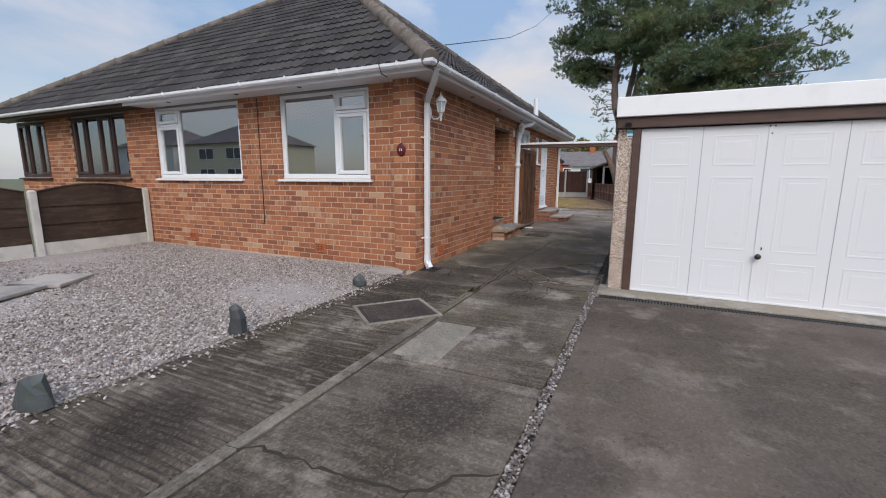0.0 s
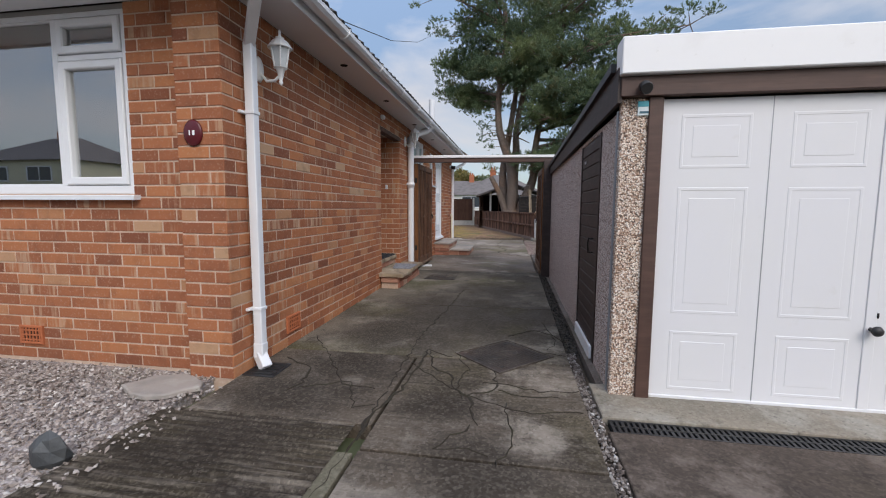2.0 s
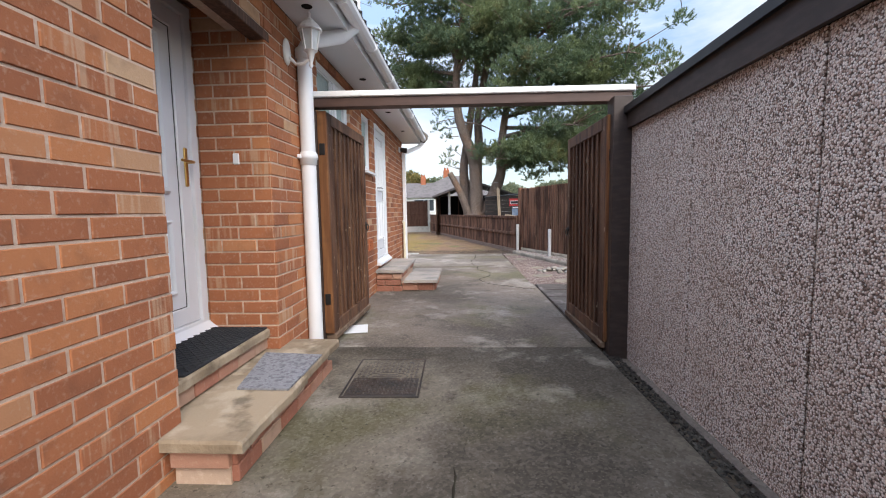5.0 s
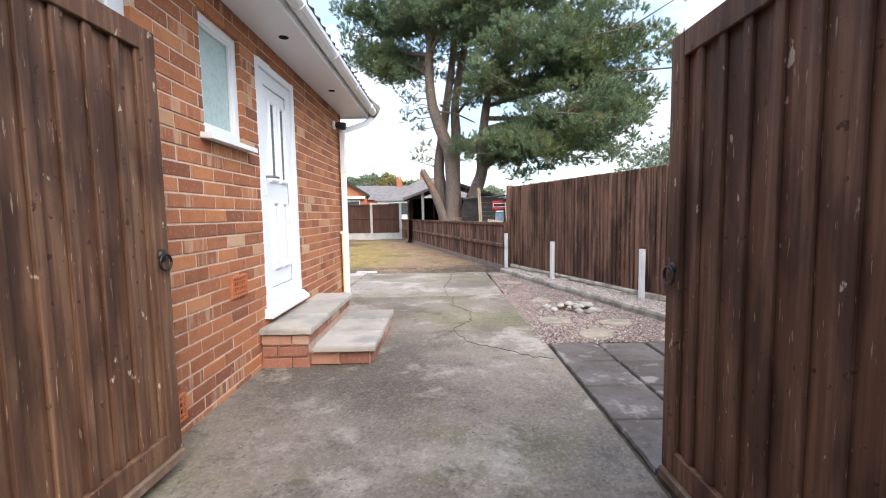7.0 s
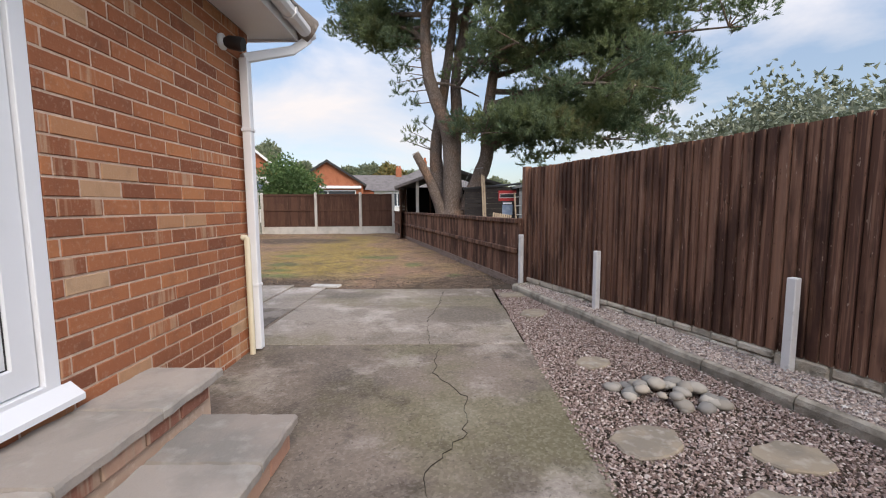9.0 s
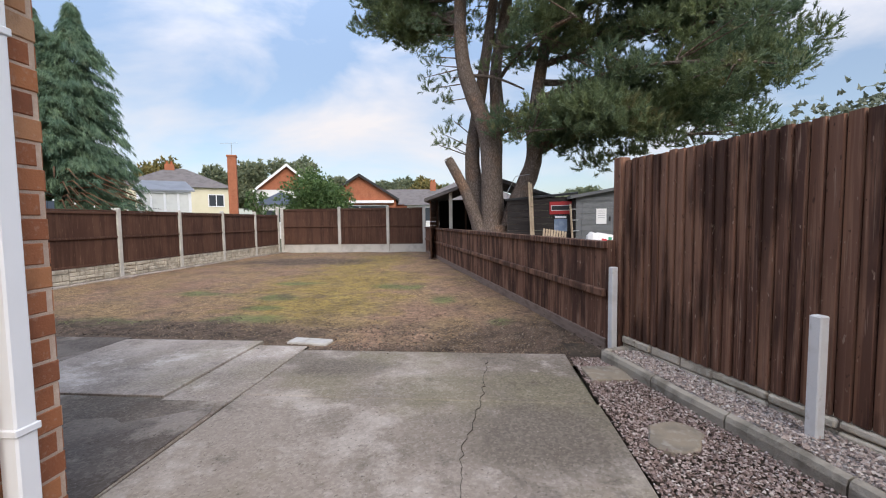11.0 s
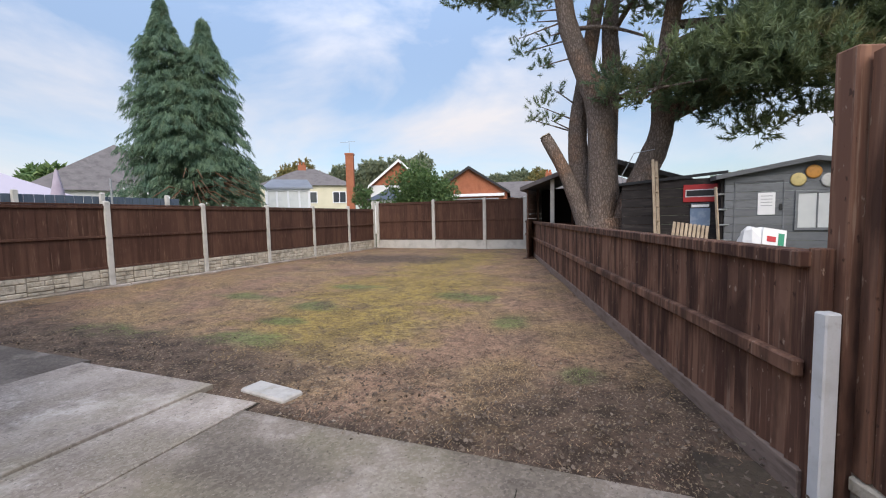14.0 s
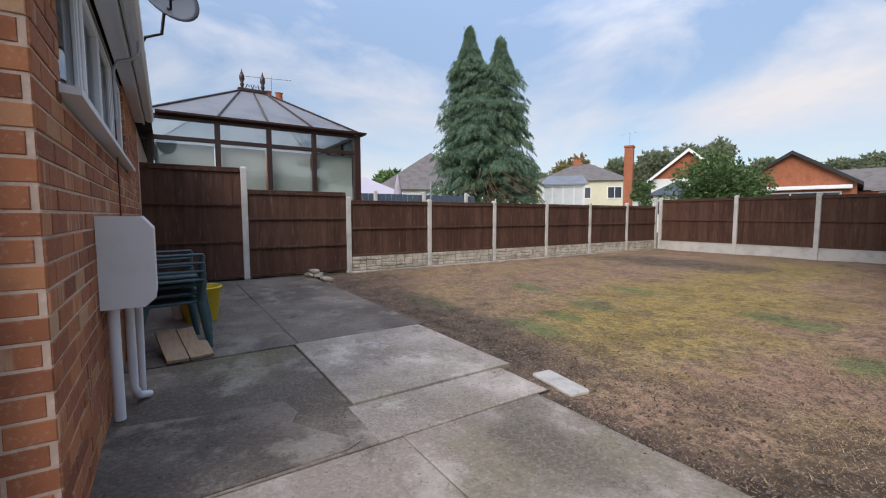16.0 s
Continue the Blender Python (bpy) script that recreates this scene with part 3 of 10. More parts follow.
        for cx, cy, rx, ry in ((-0.6, 21.1, 1.35, 1.0), (-4.2, 21.15, 1.5, 0.6), (-6.6, 21.2, 2.6, 0.7), (-6.6, 29.3, 2.6, 1.3), (-8.6, 21.8, 1.6, 0.9), (-4.5, 20.45, 9.0, 0.45)):
            col = mixed(nt, col, soil, maths(nt, "MULTIPLY", spot(cx, cy, rx, ry, 0.5), 0.9))
    if not straw_only:
        col = mixed(nt, col, (0.06, 0.043, 0.032), maths(nt, "MULTIPLY", noise_fac(nt, 55, 0.50, 0.60, 4, (1, 1, 1), 0.7), 0.65))
        col = mixed(nt, col, (0.55, 0.44, 0.29), maths(nt, "MULTIPLY", noise_fac(nt, 75, 0.56, 0.64, 3, (1, 0.5, 1), 0.7), 0.4))
    nt.links.new(col, b.inputs["Base Color"])
    bumped(nt, b, [(18, 0.005, ONE), (80, 0.008, ONE)])
    return m


LAWN = lawn_material("scarified_lawn", False)
STRAW = lawn_material("dry_grass_blade", True)
FAR_GROUND = surface("far_ground", (0.10, 0.115, 0.06), [((0.14, 0.12, 0.08), 0.3, 0.4, 0.65, 0.7)], 0.95)


def glass_material(name, tint=(0.9, 0.95, 0.94), rough=0.0, ior=5.5):
    m = bpy.data.materials.new(name)
    m.use_nodes = True
    nt = m.node_tree
    nt.nodes.clear()
    out = nt.nodes.new("ShaderNodeOutputMaterial")
    tr, gl, mx, fr = nt.nodes.new("ShaderNodeBsdfTransparent"), nt.nodes.new("ShaderNodeBsdfGlossy"), nt.nodes.new("ShaderNodeMixShader"), nt.nodes.new("ShaderNodeFresnel")
    tr.inputs["Color"].default_value = (*tint, 1)
    gl.inputs["Roughness"].default_value = rough
    fr.inputs["IOR"].default_value = ior
    nt.links.new(fr.outputs["Fac"], mx.inputs["Fac"])
    nt.links.new(tr.outputs["BSDF"], mx.inputs[1])
    nt.links.new(gl.outputs["BSDF"], mx.inputs[2])
    nt.links.new(mx.outputs["Shader"], out.inputs["Surface"])
    return m


GLASS = glass_material("window_glass")
CLEAR_GLASS = glass_material("clear_pane", ior=2.0)
FROST = surface("obscure_glass", (0.42, 0.52, 0.50), [((0.32, 0.41, 0.40), 30, 0.45, 0.6, 0.5)], 0.25, bump=[(60, 0.003, ONE)])
POLYCARB, pnt, pb = nodes_of("polycarbonate_sheet", 0.35)
pcol = mixed(pnt, (0.44, 0.46, 0.50), (0.34, 0.36, 0.40), noise_fac(pnt, 1.5, 0.45, 0.7))
ptr, pmx = pnt.nodes.new("ShaderNodeBsdfTranslucent"), pnt.nodes.new("ShaderNodeMixShader")
pnt.links.new(pcol, pb.inputs["Base Color"])
pnt.links.new(pcol, ptr.inputs["Color"])
pmx.inputs["Fac"].default_value = 0.55
pnt.links.new(pb.outputs["BSDF"], pmx.inputs[1])
pnt.links.new(ptr.outputs["BSDF"], pmx.inputs[2])
pnt.links.new(pmx.outputs["Shader"], pnt.nodes["Material Output"].inputs["Surface"])
BLIND = surface("pale_blind", (0.62, 0.64, 0.63), [((0.5, 0.52, 0.52), 3, 0.45, 0.7, 0.5)], 0.85)
CURTAIN = surface("pale_curtain", (0.55, 0.52, 0.47), [((0.42, 0.40, 0.36), 1, 0.45, 0.6, 0.7, (30, 30, 0.5))], 0.9)
ROOM = surface("room_plaster", (0.30, 0.29, 0.27), [((0.24, 0.23, 0.22), 2, 0.45, 0.65, 0.5)], 0.9)
BROWN_UPVC = surface("brown_upvc", (0.040, 0.016, 0.012), [((0.07, 0.032, 0.024), 3, 0.5, 0.72, 0.4)], 0.4)
RENDER_CREAM = surface("cream_render", (0.66, 0.62, 0.46), [((0.56, 0.52, 0.38), 1, 0.45, 0.7, 0.5)], 0.9)
RENDER_WHITE = surface("white_render", (0.72, 0.72, 0.70), [((0.58, 0.58, 0.55), 1, 0.45, 0.7, 0.5)], 0.9)
SHED_GREY = surface("grey_painted_board", (0.17, 0.18, 0.19), [((0.12, 0.125, 0.13), 3, 0.45, 0.68, 0.6, (2, 2, 8))], 0.8, pieces=[(0.0, (0.145, 0.152, 0.16)), (1.0, (0.20, 0.21, 0.22))])
BLUE_FENCE = surface("blue_grey_fence", (0.09, 0.115, 0.15), [((0.06, 0.08, 0.11), 3, 0.45, 0.68, 0.6, (6, 6, 1))], 0.8)


def aggregate(name, cols, scale):
    """Exposed pebbles set in a concrete panel."""
    m, nt, b = nodes_of(name, 0.85)
    v = nt.nodes.new("ShaderNodeTexVoronoi")
    v.inputs["Scale"].default_value, v.inputs["Randomness"].default_value = scale, 1.0
    nt.links.new(where(nt), v.inputs["Vector"])
    s = nt.nodes.new("ShaderNodeSeparateColor")
    nt.links.new(v.outputs["Color"], s.inputs[0])
    col = palette(nt, s.outputs[0], cols)
    e = nt.nodes.new("ShaderNodeMapRange")
    e.inputs["From Min"].default_value, e.inputs["From Max"].default_value = 0.47, 0.76
    nt.links.new(v.outputs["Distance"], e.inputs["Value"])
    col = mixed(nt, col, (0.095, 0.064, 0.050), e.outputs["Result"])
    col = mixed(nt, col, (0.30, 0.21, 0.15), maths(nt, "MULTIPLY", noise_fac(nt, 5, 0.48, 0.66, 5), 0.2))
    nt.links.new(col, b.inputs["Base Color"])
    u = nt.nodes.new("ShaderNodeBump")
    u.inputs["Distance"].default_value, u.invert = 0.005, True
    nt.links.new(v.outputs["Distance"], u.inputs["Height"])
    nt.links.new(u.outputs["Normal"], b.inputs["Normal"])
    return m


PEBBLE_DASH = aggregate("exposed_aggregate", [(0.0, (0.11, 0.062, 0.045)), (0.2, (0.42, 0.30, 0.25)), (0.45, (0.72, 0.61, 0.55)), (0.75, (0.86, 0.79, 0.74)), (1.0, (0.90, 0.87, 0.84))], 122)
PEBBLE_CREAM = aggregate("cream_exposed_aggregate", [(0.0, (0.26, 0.14, 0.085)), (0.3, (0.56, 0.41, 0.31)), (0.6, (0.72, 0.60, 0.50)), (0.85, (0.80, 0.71, 0.62)), (1.0, (0.85, 0.81, 0.76))], 108)

# ---- mesh building ----


class Build:
    """Collects faces for one mesh."""

    def __init__(self):
        self.v, self.f, self.smooth = [], [], []

    def add(self, verts, faces, smooth=False, m=None):
        n = len(self.v)
        self.v += [tuple(m @ Vector(p)) if m else tuple(p) for p in verts]
        self.f += [tuple(i + n for i in f) for f in faces]
        self.smooth += [smooth] * len(faces)
        return self

    def box(self, x0, x1, y0, y1, z0, z1, m=None):
        p = [(x, y, z) for z in (z0, z1) for y in (y0, y1) for x in (x0, x1)]
        return self.add(p, [(0, 2, 3, 1), (4, 5, 7, 6), (0, 1, 5, 4), (2, 6, 7, 3), (0, 4, 6, 2), (1, 3, 7, 5)], False, m)

    def cbox(self, x0, x1, y0, y1, z0, z1, c=0.004, m=None):
        """A box with chamfered edges."""
        c = min(c, abs(x1 - x0) * 0.45, abs(y1 - y0) * 0.45, abs(z1 - z0) * 0.45)
        p, idx = [], {}
        for k, (zs, z) in enumerate(((1, z0), (-1, z1))):
            for j, (ys, y) in enumerate(((1, y0), (-1, y1))):
                for i, (xs, x) in enumerate(((1, x0), (-1, x1))):
                    for a in range(3):
                        idx[(i, j, k, a)] = len(p)
                        q = [x + xs * c, y + ys * c, z + zs * c]
                        q[a] = (x, y, z)[a]
                        p.append(tuple(q))
        f = []
        for a in range(3):
            b, d = (a + 1) % 3, (a + 2) % 3
            for s in (0, 1):
                q = []
                for u, w in ((0, 0), (1, 0), (1, 1), (0, 1)):
                    c3 = [0, 0, 0]
                    c3[a], c3[b], c3[d] = s, u, w
                    q.append(idx[(*c3, a)])
                f.append(tuple(q if s else q[::-1]))
            for s in (0, 1):
                for t in (0, 1):
                    e0, e1 = [0, 0, 0], [0, 0, 0]
                    e0[b] = e1[b] = s
                    e0[d] = e1[d] = t
                    e1[a] = 1
                    q = [idx[(*e0, b)], idx[(*e1, b)], idx[(*e1, d)], idx[(*e0, d)]]
                    f.append(tuple(q if s != t else q[::-1]))
        for i in (0, 1):
            for j in (0, 1):
                for k in (0, 1):
                    q = [idx[(i, j, k, a)] for a in range(3)]
                    f.append(tuple(q if (i + j + k) % 2 else q[::-1]))
        return self.add(p, f, False, m)

    def tube(self, path, r, n=12, caps=True, m=None, smooth=True):
        """A round bar along a path; r is one radius or one for each point."""
        pts = [Vector(p) for p in path]
        rs = r if isinstance(r, (list, tuple)) else [r] * len(pts)
        v, f = [], []
        side = None
        for i, p in enumerate(pts):
            d = (pts[min(i + 1, len(pts) - 1)] - pts[max(i - 1, 0)]).normalized()
            if side is None or abs(side.dot(d)) > 0.99:
                side = Vector((1, 0, 0)) if abs(d.x) < 0.9 else Vector((0, 1, 0))
            side = (side - d * side.dot(d)).normalized()
            up = d.cross(side)
            v += [p + (side * math.cos(a) + up * math.sin(a)) * rs[i] for a in (2 * math.pi * k / n for k in range(n))]
        for i in range(len(pts) - 1):
            for k in range(n):
                a, b = i * n + k, i * n + (k + 1) % n
                f.append((a, b, b + n, a + n))
        self.add(v, f, smooth, m)
        if caps:
            self.add([v[k] for k in range(n)], [tuple(range(n))[::-1]], False, m)
            self.add([v[(len(pts) - 1) * n + k] for k in range(n)], [tuple(range(n))], False, m)
        return self

    def lathe(self, profile, n=16, m=None, smooth=True):
        """profile: (radius, height) from below to above."""
        v = [(r * math.cos(a), r * math.sin(a), z) for r, z in profile for a in (2 * math.pi * k / n for k in range(n))]
        f = [(i * n + k, i * n + (k + 1) % n, (i + 1) * n + (k + 1) % n, (i + 1) * n + k) for i in range(len(profile) - 1) for k in range(n)]
        self.add(v, f, smooth, m)
        self.add(v[:n], [tuple(range(n))[::-1]], False, m)
        self.add(v[-n:], [tuple(range(n))], False, m)
        return self

    def sweep(self, profile, path, closed=True, caps=True, m=None, up=(0, 0, 1)):
        """A profile of (across, up) carried along a level path, mitred at its bends."""
        pts, v, f, n = [Vector(p) for p in path], [], [], len(profile)
        for i, p in enumerate(pts):
            d0 = (pts[i] - pts[i - 1]).normalized() if i else (pts[1] - pts[0]).normalized()
            d1 = (pts[i + 1] - pts[i]).normalized() if i < len(pts) - 1 else d0
            t = (d0 + d1).normalized()
            s = t.cross(Vector(up)).normalized()
            k = 1 / max(0.3, t.dot(d0))
            v += [p + s * (a * k) + Vector(up) * b for a, b in profile]
        for i in range(len(pts) - 1):
            for k in range(n if closed else n - 1):
                a, b = i * n + k, i * n + (k + 1) % n
                f.append((a, a + n, b + n, b))
        self.add(v, f, False, m)
        if caps and closed:
            self.add(v[:n], [tuple(range(n))], False, m)
            self.add(v[-n:], [tuple(range(n))[::-1]], False, m)
        return self

    def plate(self, outline, z0, z1, m=None):
        """A flat outline of (x, y), given a thickness."""
        n = len(outline)
        v = [(x, y, z0) for x, y in outline] + [(x, y, z1) for x, y in outline]
        f = [tuple(range(n))[::-1], tuple(range(n, 2 * n))] + [(k, (k + 1) % n, (k + 1) % n + n, k + n) for k in range(n)]
        return self.add(v, f, False, m)

    def mesh(self, name, material):
        me = bpy.data.meshes.new(name)
        me.from_pydata(self.v, [], self.f)
        me.polygons.foreach_set("use_smooth", self.smooth)
        me.materials.append(material)
        me.update()
        return me


def part(name, b, material, parent=None, label=""):
    ob = new(name, b.mesh(name, material))
    if parent:
        ob.parent = parent
    return tagged(ob, label)


def thing(name, x, y, z, rz=0, label="", category="", group="", kind=""):
    ob = new(name)
    ob.empty_display_size = 0.1
    ob.matrix_world = pose(x, y, z, 0, 0, rz)
    return tagged(ob, label, category, group, kind)


def single(name, b, material, label="", category="", kind="", group="", m=None):
    ob = new(name, b.mesh(name, material))
    if m is not None:
        ob.matrix_world = m
    return tagged(ob, label, category, group, kind)


def soup(name, verts, faces, material, smooth=False):
    """A large joined mesh from arrays; faces: one array of equal corners."""
    me = bpy.data.meshes.new(name)
    verts, faces = np.asarray(verts, dtype=np.float32), np.asarray(faces, dtype=np.int32)
    k = faces.shape[1]
    me.vertices.add(len(verts))
    me.vertices.foreach_set("co", verts.ravel())
    me.loops.add(faces.size)
    me.loops.foreach_set("vertex_index", faces.ravel())
    me.polygons.add(len(faces))
    me.polygons.foreach_set("loop_start", np.arange(0, faces.size, k, dtype=np.int32))
    me.polygons.foreach_set("use_smooth", np.full(len(faces), smooth))
    me.materials.append(material)
    me.update(calc_edges=True)
    me.validate()
    return new(name, me)


def ring(x0, x1, z0, z1, w, y0, y1, m=None, c=0.003):
    """A rectangular frame, one closed piece: width w, its face at y0, its back at y1."""
    o, i = [(x0, z0), (x1, z0), (x1, z1), (x0, z1)], [(x0 + w, z0 + w), (x1 - w, z0 + w), (x1 - w, z1 - w), (x0 + w, z1 - w)]
    oc = [(x0 + c, z0 + c), (x1 - c, z0 + c), (x1 - c, z1 - c), (x0 + c, z1 - c)]
    ic = [(x0 + w - c, z0 + w - c), (x1 - w + c, z0 + w - c), (x1 - w + c, z1 - w + c), (x0 + w - c, z1 - w + c)]
    v = [(x, y1, z) for x, z in o] + [(x, y0 + c, z) for x, z in o] + [(x, y0, z) for x, z in oc] + [(x, y0, z) for x, z in ic] + [(x, y0 + c, z) for x, z in i] + [(x, y1, z) for x, z in i]
    f = []
    for k in range(5):
        f += [(k * 4 + j, k * 4 + (j + 1) % 4, k * 4 + 4 + (j + 1) % 4, k * 4 + 4 + j) for j in range(4)]
    f += [(20 + j, 20 + (j + 1) % 4, (j + 1) % 4, j) for j in range(4)]
    return Build().add(v, f, False, m)


def gz(y):
    """Height of the drive and path: level in front, a little higher behind the house."""
    k = min(1, max(0, (y - 8.0) / 6.0))
    return 0.05 * k * k * (3 - 2 * k)


rng = np.random.default_rng(5)

# ---- ground ----
g = Build()
xs, ys = [-300, -60, -20, -10, 0, 10, 20, 60, 300], [-300, -60, -20, 0, 8, 10, 12, 14, 20, 33, 45, 60, 100, 300]
gv = [(x, y, gz(y) - 0.09) for y in ys for x in xs]
g.add(gv, [(j * len(xs) + i, j * len(xs) + i + 1, (j + 1) * len(xs) + i + 1, (j + 1) * len(xs) + i) for j in range(len(ys) - 1) for i in range(len(xs) - 1)])
single("ground", g, FAR_GROUND, "far ground of grass and soil", "ground", "structure")


def slab_build(outline, top, thick=0.1, step=0.45, rough=0.0, seed=0):
    """A cast slab on the ground: a rectangle x0, x1, y0, y1, its surface following the fall of the ground, with a worn edge."""
    x0, x1, y0, y1 = outline
    nx, ny = max(2, int((x1 - x0) / step) + 1), max(2, int((y1 - y0) / step) + 1)
    c = 0.007
    gx = [x0, x0 + c] + [x0 + (x1 - x0) * i / nx for i in range(1, nx)] + [x1 - c, x1]
    gy = [y0, y0 + c] + [y0 + (y1 - y0) * j / ny for j in range(1, ny)] + [y1 - c, y1]
    v, f = [], []
    for j, y in enumerate(gy):
        for i, x in enumerate(gx):
            edge = i in (0, len(gx) - 1) or j in (0, len(gy) - 1)
            wob = 0.006 * noise.noise((x * 3.1 + seed, y * 3.1, 7.0)) if edge else 0
            v.append((x + (wob if i in (0, len(gx) - 1) else 0), y + (wob if j in (0, len(gy) - 1) else 0), gz(y) + top - (c * 0.6 if edge else 0) + rough * noise.noise((x * 1.3 + seed, y * 1.3, 0))))
    n = len(gx)
    f = [(j * n + i, j * n + i + 1, (j + 1) * n + i + 1, (j + 1) * n + i) for j in range(len(gy) - 1) for i in range(n - 1)]
    rim = list(range(n)) + [j * n + n - 1 for j in range(1, len(gy))] + [(len(gy) - 1) * n + i for i in range(n - 2, -1, -1)] + [j * n for j in range(len(gy) - 2, 0, -1)]
    base = len(v)
    v += [(v[i][0], v[i][1], v[i][2] - thick) for i in rim]
    f += [(rim[k], base + k, base + (k + 1) % len(rim), rim[(k + 1) % len(rim)]) for k in range(len(rim))]
    return Build().add(v, f)


def cast_slab(name, outline, top, material, label, rough=0.002, seed=0, parent=None, category="driveway"):
    b = slab_build(outline, top, rough=rough, seed=seed)
    if parent:
        return part(name, b, material, parent)
    return single(name, b, material, label, category, "structure")


# front drive: slabs with dirt-filled joints
drive = cast_slab("driveway", (-1.65, -0.475, -4.0, 3.55), 0.0, CONC_DRIVE, "worn grey concrete driveway with cracks and algae", seed=1)
for k, (a, b_) in enumerate(((3.57, 5.45), (5.47, 7.38), (7.40, 8.70))):
    cast_slab("slab", (-1.65, -0.475, a, b_), 0.0, CONC_DRIVE, "", seed=2 + k, parent=drive)
cast_slab("kerb_strip", (-1.75, -1.665, -4.0, 7.35), 0.003, CONC_KERB, "", seed=9, parent=drive)

# brushed strip whose ribs run across it
ry, rx = np.arange(-4.0, 7.62, 0.0085), np.linspace(-2.93, -1.755, 26)
rv = []
for y in ry:
    for x in rx:
        a = 0.5 + 0.5 * noise.noise((x * 1.6, y * 1.6, 3.0))
        w = math.sin(2 * math.pi * (y + 0.012 * noise.noise((x * 2.2, y * 5.0, 1.0))) / 0.047 + 2.6 * noise.noise((x * 0.9, y * 2.5, 5.0)))
        w = math.copysign(abs(w) ** 0.6, w) * (0.6 + 0.4 * noise.noise((x * 6, y * 9, 6.0)))
        rv.append((x, y, gz(y) - 0.004 + 0.012 * a * w + 0.002 * noise.noise((x * 4, y * 4, 9))))
n = len(rx)
rf = [(j * n + i, j * n + i + 1, (j + 1) * n + i + 1, (j + 1) * n + i) for j in range(len(ry) - 1) for i in range(n - 1)]
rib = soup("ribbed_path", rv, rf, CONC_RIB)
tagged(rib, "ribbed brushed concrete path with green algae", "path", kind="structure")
part("edge", Build().box(-2.95, -2.92, -4.0, 7.6, -0.1, -0.006), CONC_RIB, rib)

cast_slab("right_driveway", (-0.40, 7.5, -5.0, 7.775), 0.0, CONC_RIGHT, "dark smooth tarmac-grey driveway in front of the garage", seed=21)
cast_slab("garage_threshold", (-0.40, 7.5, 7.915, 8.38), 0.012, CONC_PALE, "concrete threshold strip under the garage door", seed=22, category="threshold")
# side passage
side = cast_slab("side_path", (-2.80, -0.475, 8.72, 10.4), 0.0, CONC_SIDE, "cracked concrete side path between house and garage", seed=31, category="path")
cast_slab("slab", (-2.80, -1.67, 7.62, 8.70), 0.0, CONC_DRIVE, "", seed=38, parent=side)
cast_slab("slab", (-2.80, -0.475, 10.42, 13.016), 0.0, CONC_SIDE, "", seed=32, parent=side)
cast_slab("slab", (-2.80, -0.51, 13.02, 18.2), 0.0, CONC_REAR, "", seed=33, parent=side)
cast_slab("slab", (-2.937, -0.56, 18.207, 19.59), 0.0, CONC_PATH, "", seed=35, parent=side)
cast_slab("slab", (-2.937, -0.58, 19.596, 20.60), 0.0, CONC_PATH, "", seed=36, parent=side)
# rear patio
single("patio_bed", slab_build((-9.3, -2.93, 18.22, 20.72), -0.006), CRACK, "dirt in the joints of the patio", "bed", "structure")
patio = cast_slab("patio", (-4.866, -3.43, 19.505, 20.80), 0.020, CONC_PATIO, "weathered grey concrete patio in uneven slabs behind the house", seed=41, category="patio")
for k, (o, mm) in enumerate((((-3.426, -2.942, 19.46, 20.70), CONC_PATIO), ((-9.3, -4.872, 19.545, 20.86), CONC_DARK), ((-4.866, -2.942, 18.25, 19.50), CONC_REAR), ((-9.3, -4.872, 18.25, 19.54), CONC_DARK))):
    cast_slab("slab", o, 0.006 + 0.010 * (k % 2), mm, "", seed=42 + k, parent=patio)
rr = random.Random(8)
rim = [(-3.87, 18.26), (-3.78, 18.72), (-3.70, 19.15), (-3.52, 19.19), (-3.38, 19.13), (-3.20, 19.24), (-3.02, 19.38), (-2.95, 19.30), (-2.95, 18.26)]
single("old_patch", Build().plate([(x + rr.uniform(-0.02, 0.02), y) for x, y in rim], 0.0, gz(19) + 0.012), CONC_DARK, "dark worn patch of old screed on the patio", "patch", "structure")
# pale repair patch, set 4 mm proud
single("repair_patch", Build().cbox(-1.60, -1.23, 5.51, 6.29, -0.05, 0.006, 0.003), CONC_PALE, "pale rectangular concrete repair patch in the driveway", "patch", "structure")

# soil under the front gravel, in the joints and in the garden
single("front_garden_bed", slab_build((-9.6, -2.95, -4.0, 8.14), -0.018, rough=0.008), GRAVEL_BED, "soil bed under the front gravel", "bed", "structure")
single("joint_bed", slab_build((-0.475, -0.37, -4.0, 13.0), -0.035), DIRT, "soil in the joint beside the driveway", "bed", "structure")
single("side_bed", slab_build((-0.52, 3.4, 13.0, 21.0), -0.02, rough=0.01), DIRT, "soil bed under the gravel strip", "bed", "structure")

# lawn, slightly uneven
lx, ly = np.arange(-9.6, 0.35, 0.12), np.arange(20.35, 33.4, 0.12)
lv = [(x, y, 0.036 + 0.022 * noise.noise((x * 0.9, y * 0.9, 2)) + 0.012 * noise.noise((x * 5, y * 5, 4))) for y in ly for x in lx]
n = len(lx)
lf = [(j * n + i, j * n + i + 1, (j + 1) * n + i + 1, (j + 1) * n + i) for j in range(len(ly) - 1) for i in range(n - 1)]
tagged(soup("lawn", lv, lf, LAWN, True), "patchy dry scarified lawn with bare dark soil", "lawn", kind="structure")

# ---- brickwork ----
GAUGE, PITCH, JOINT = 0.083, 0.236, 0.011
brick_meshes = {}


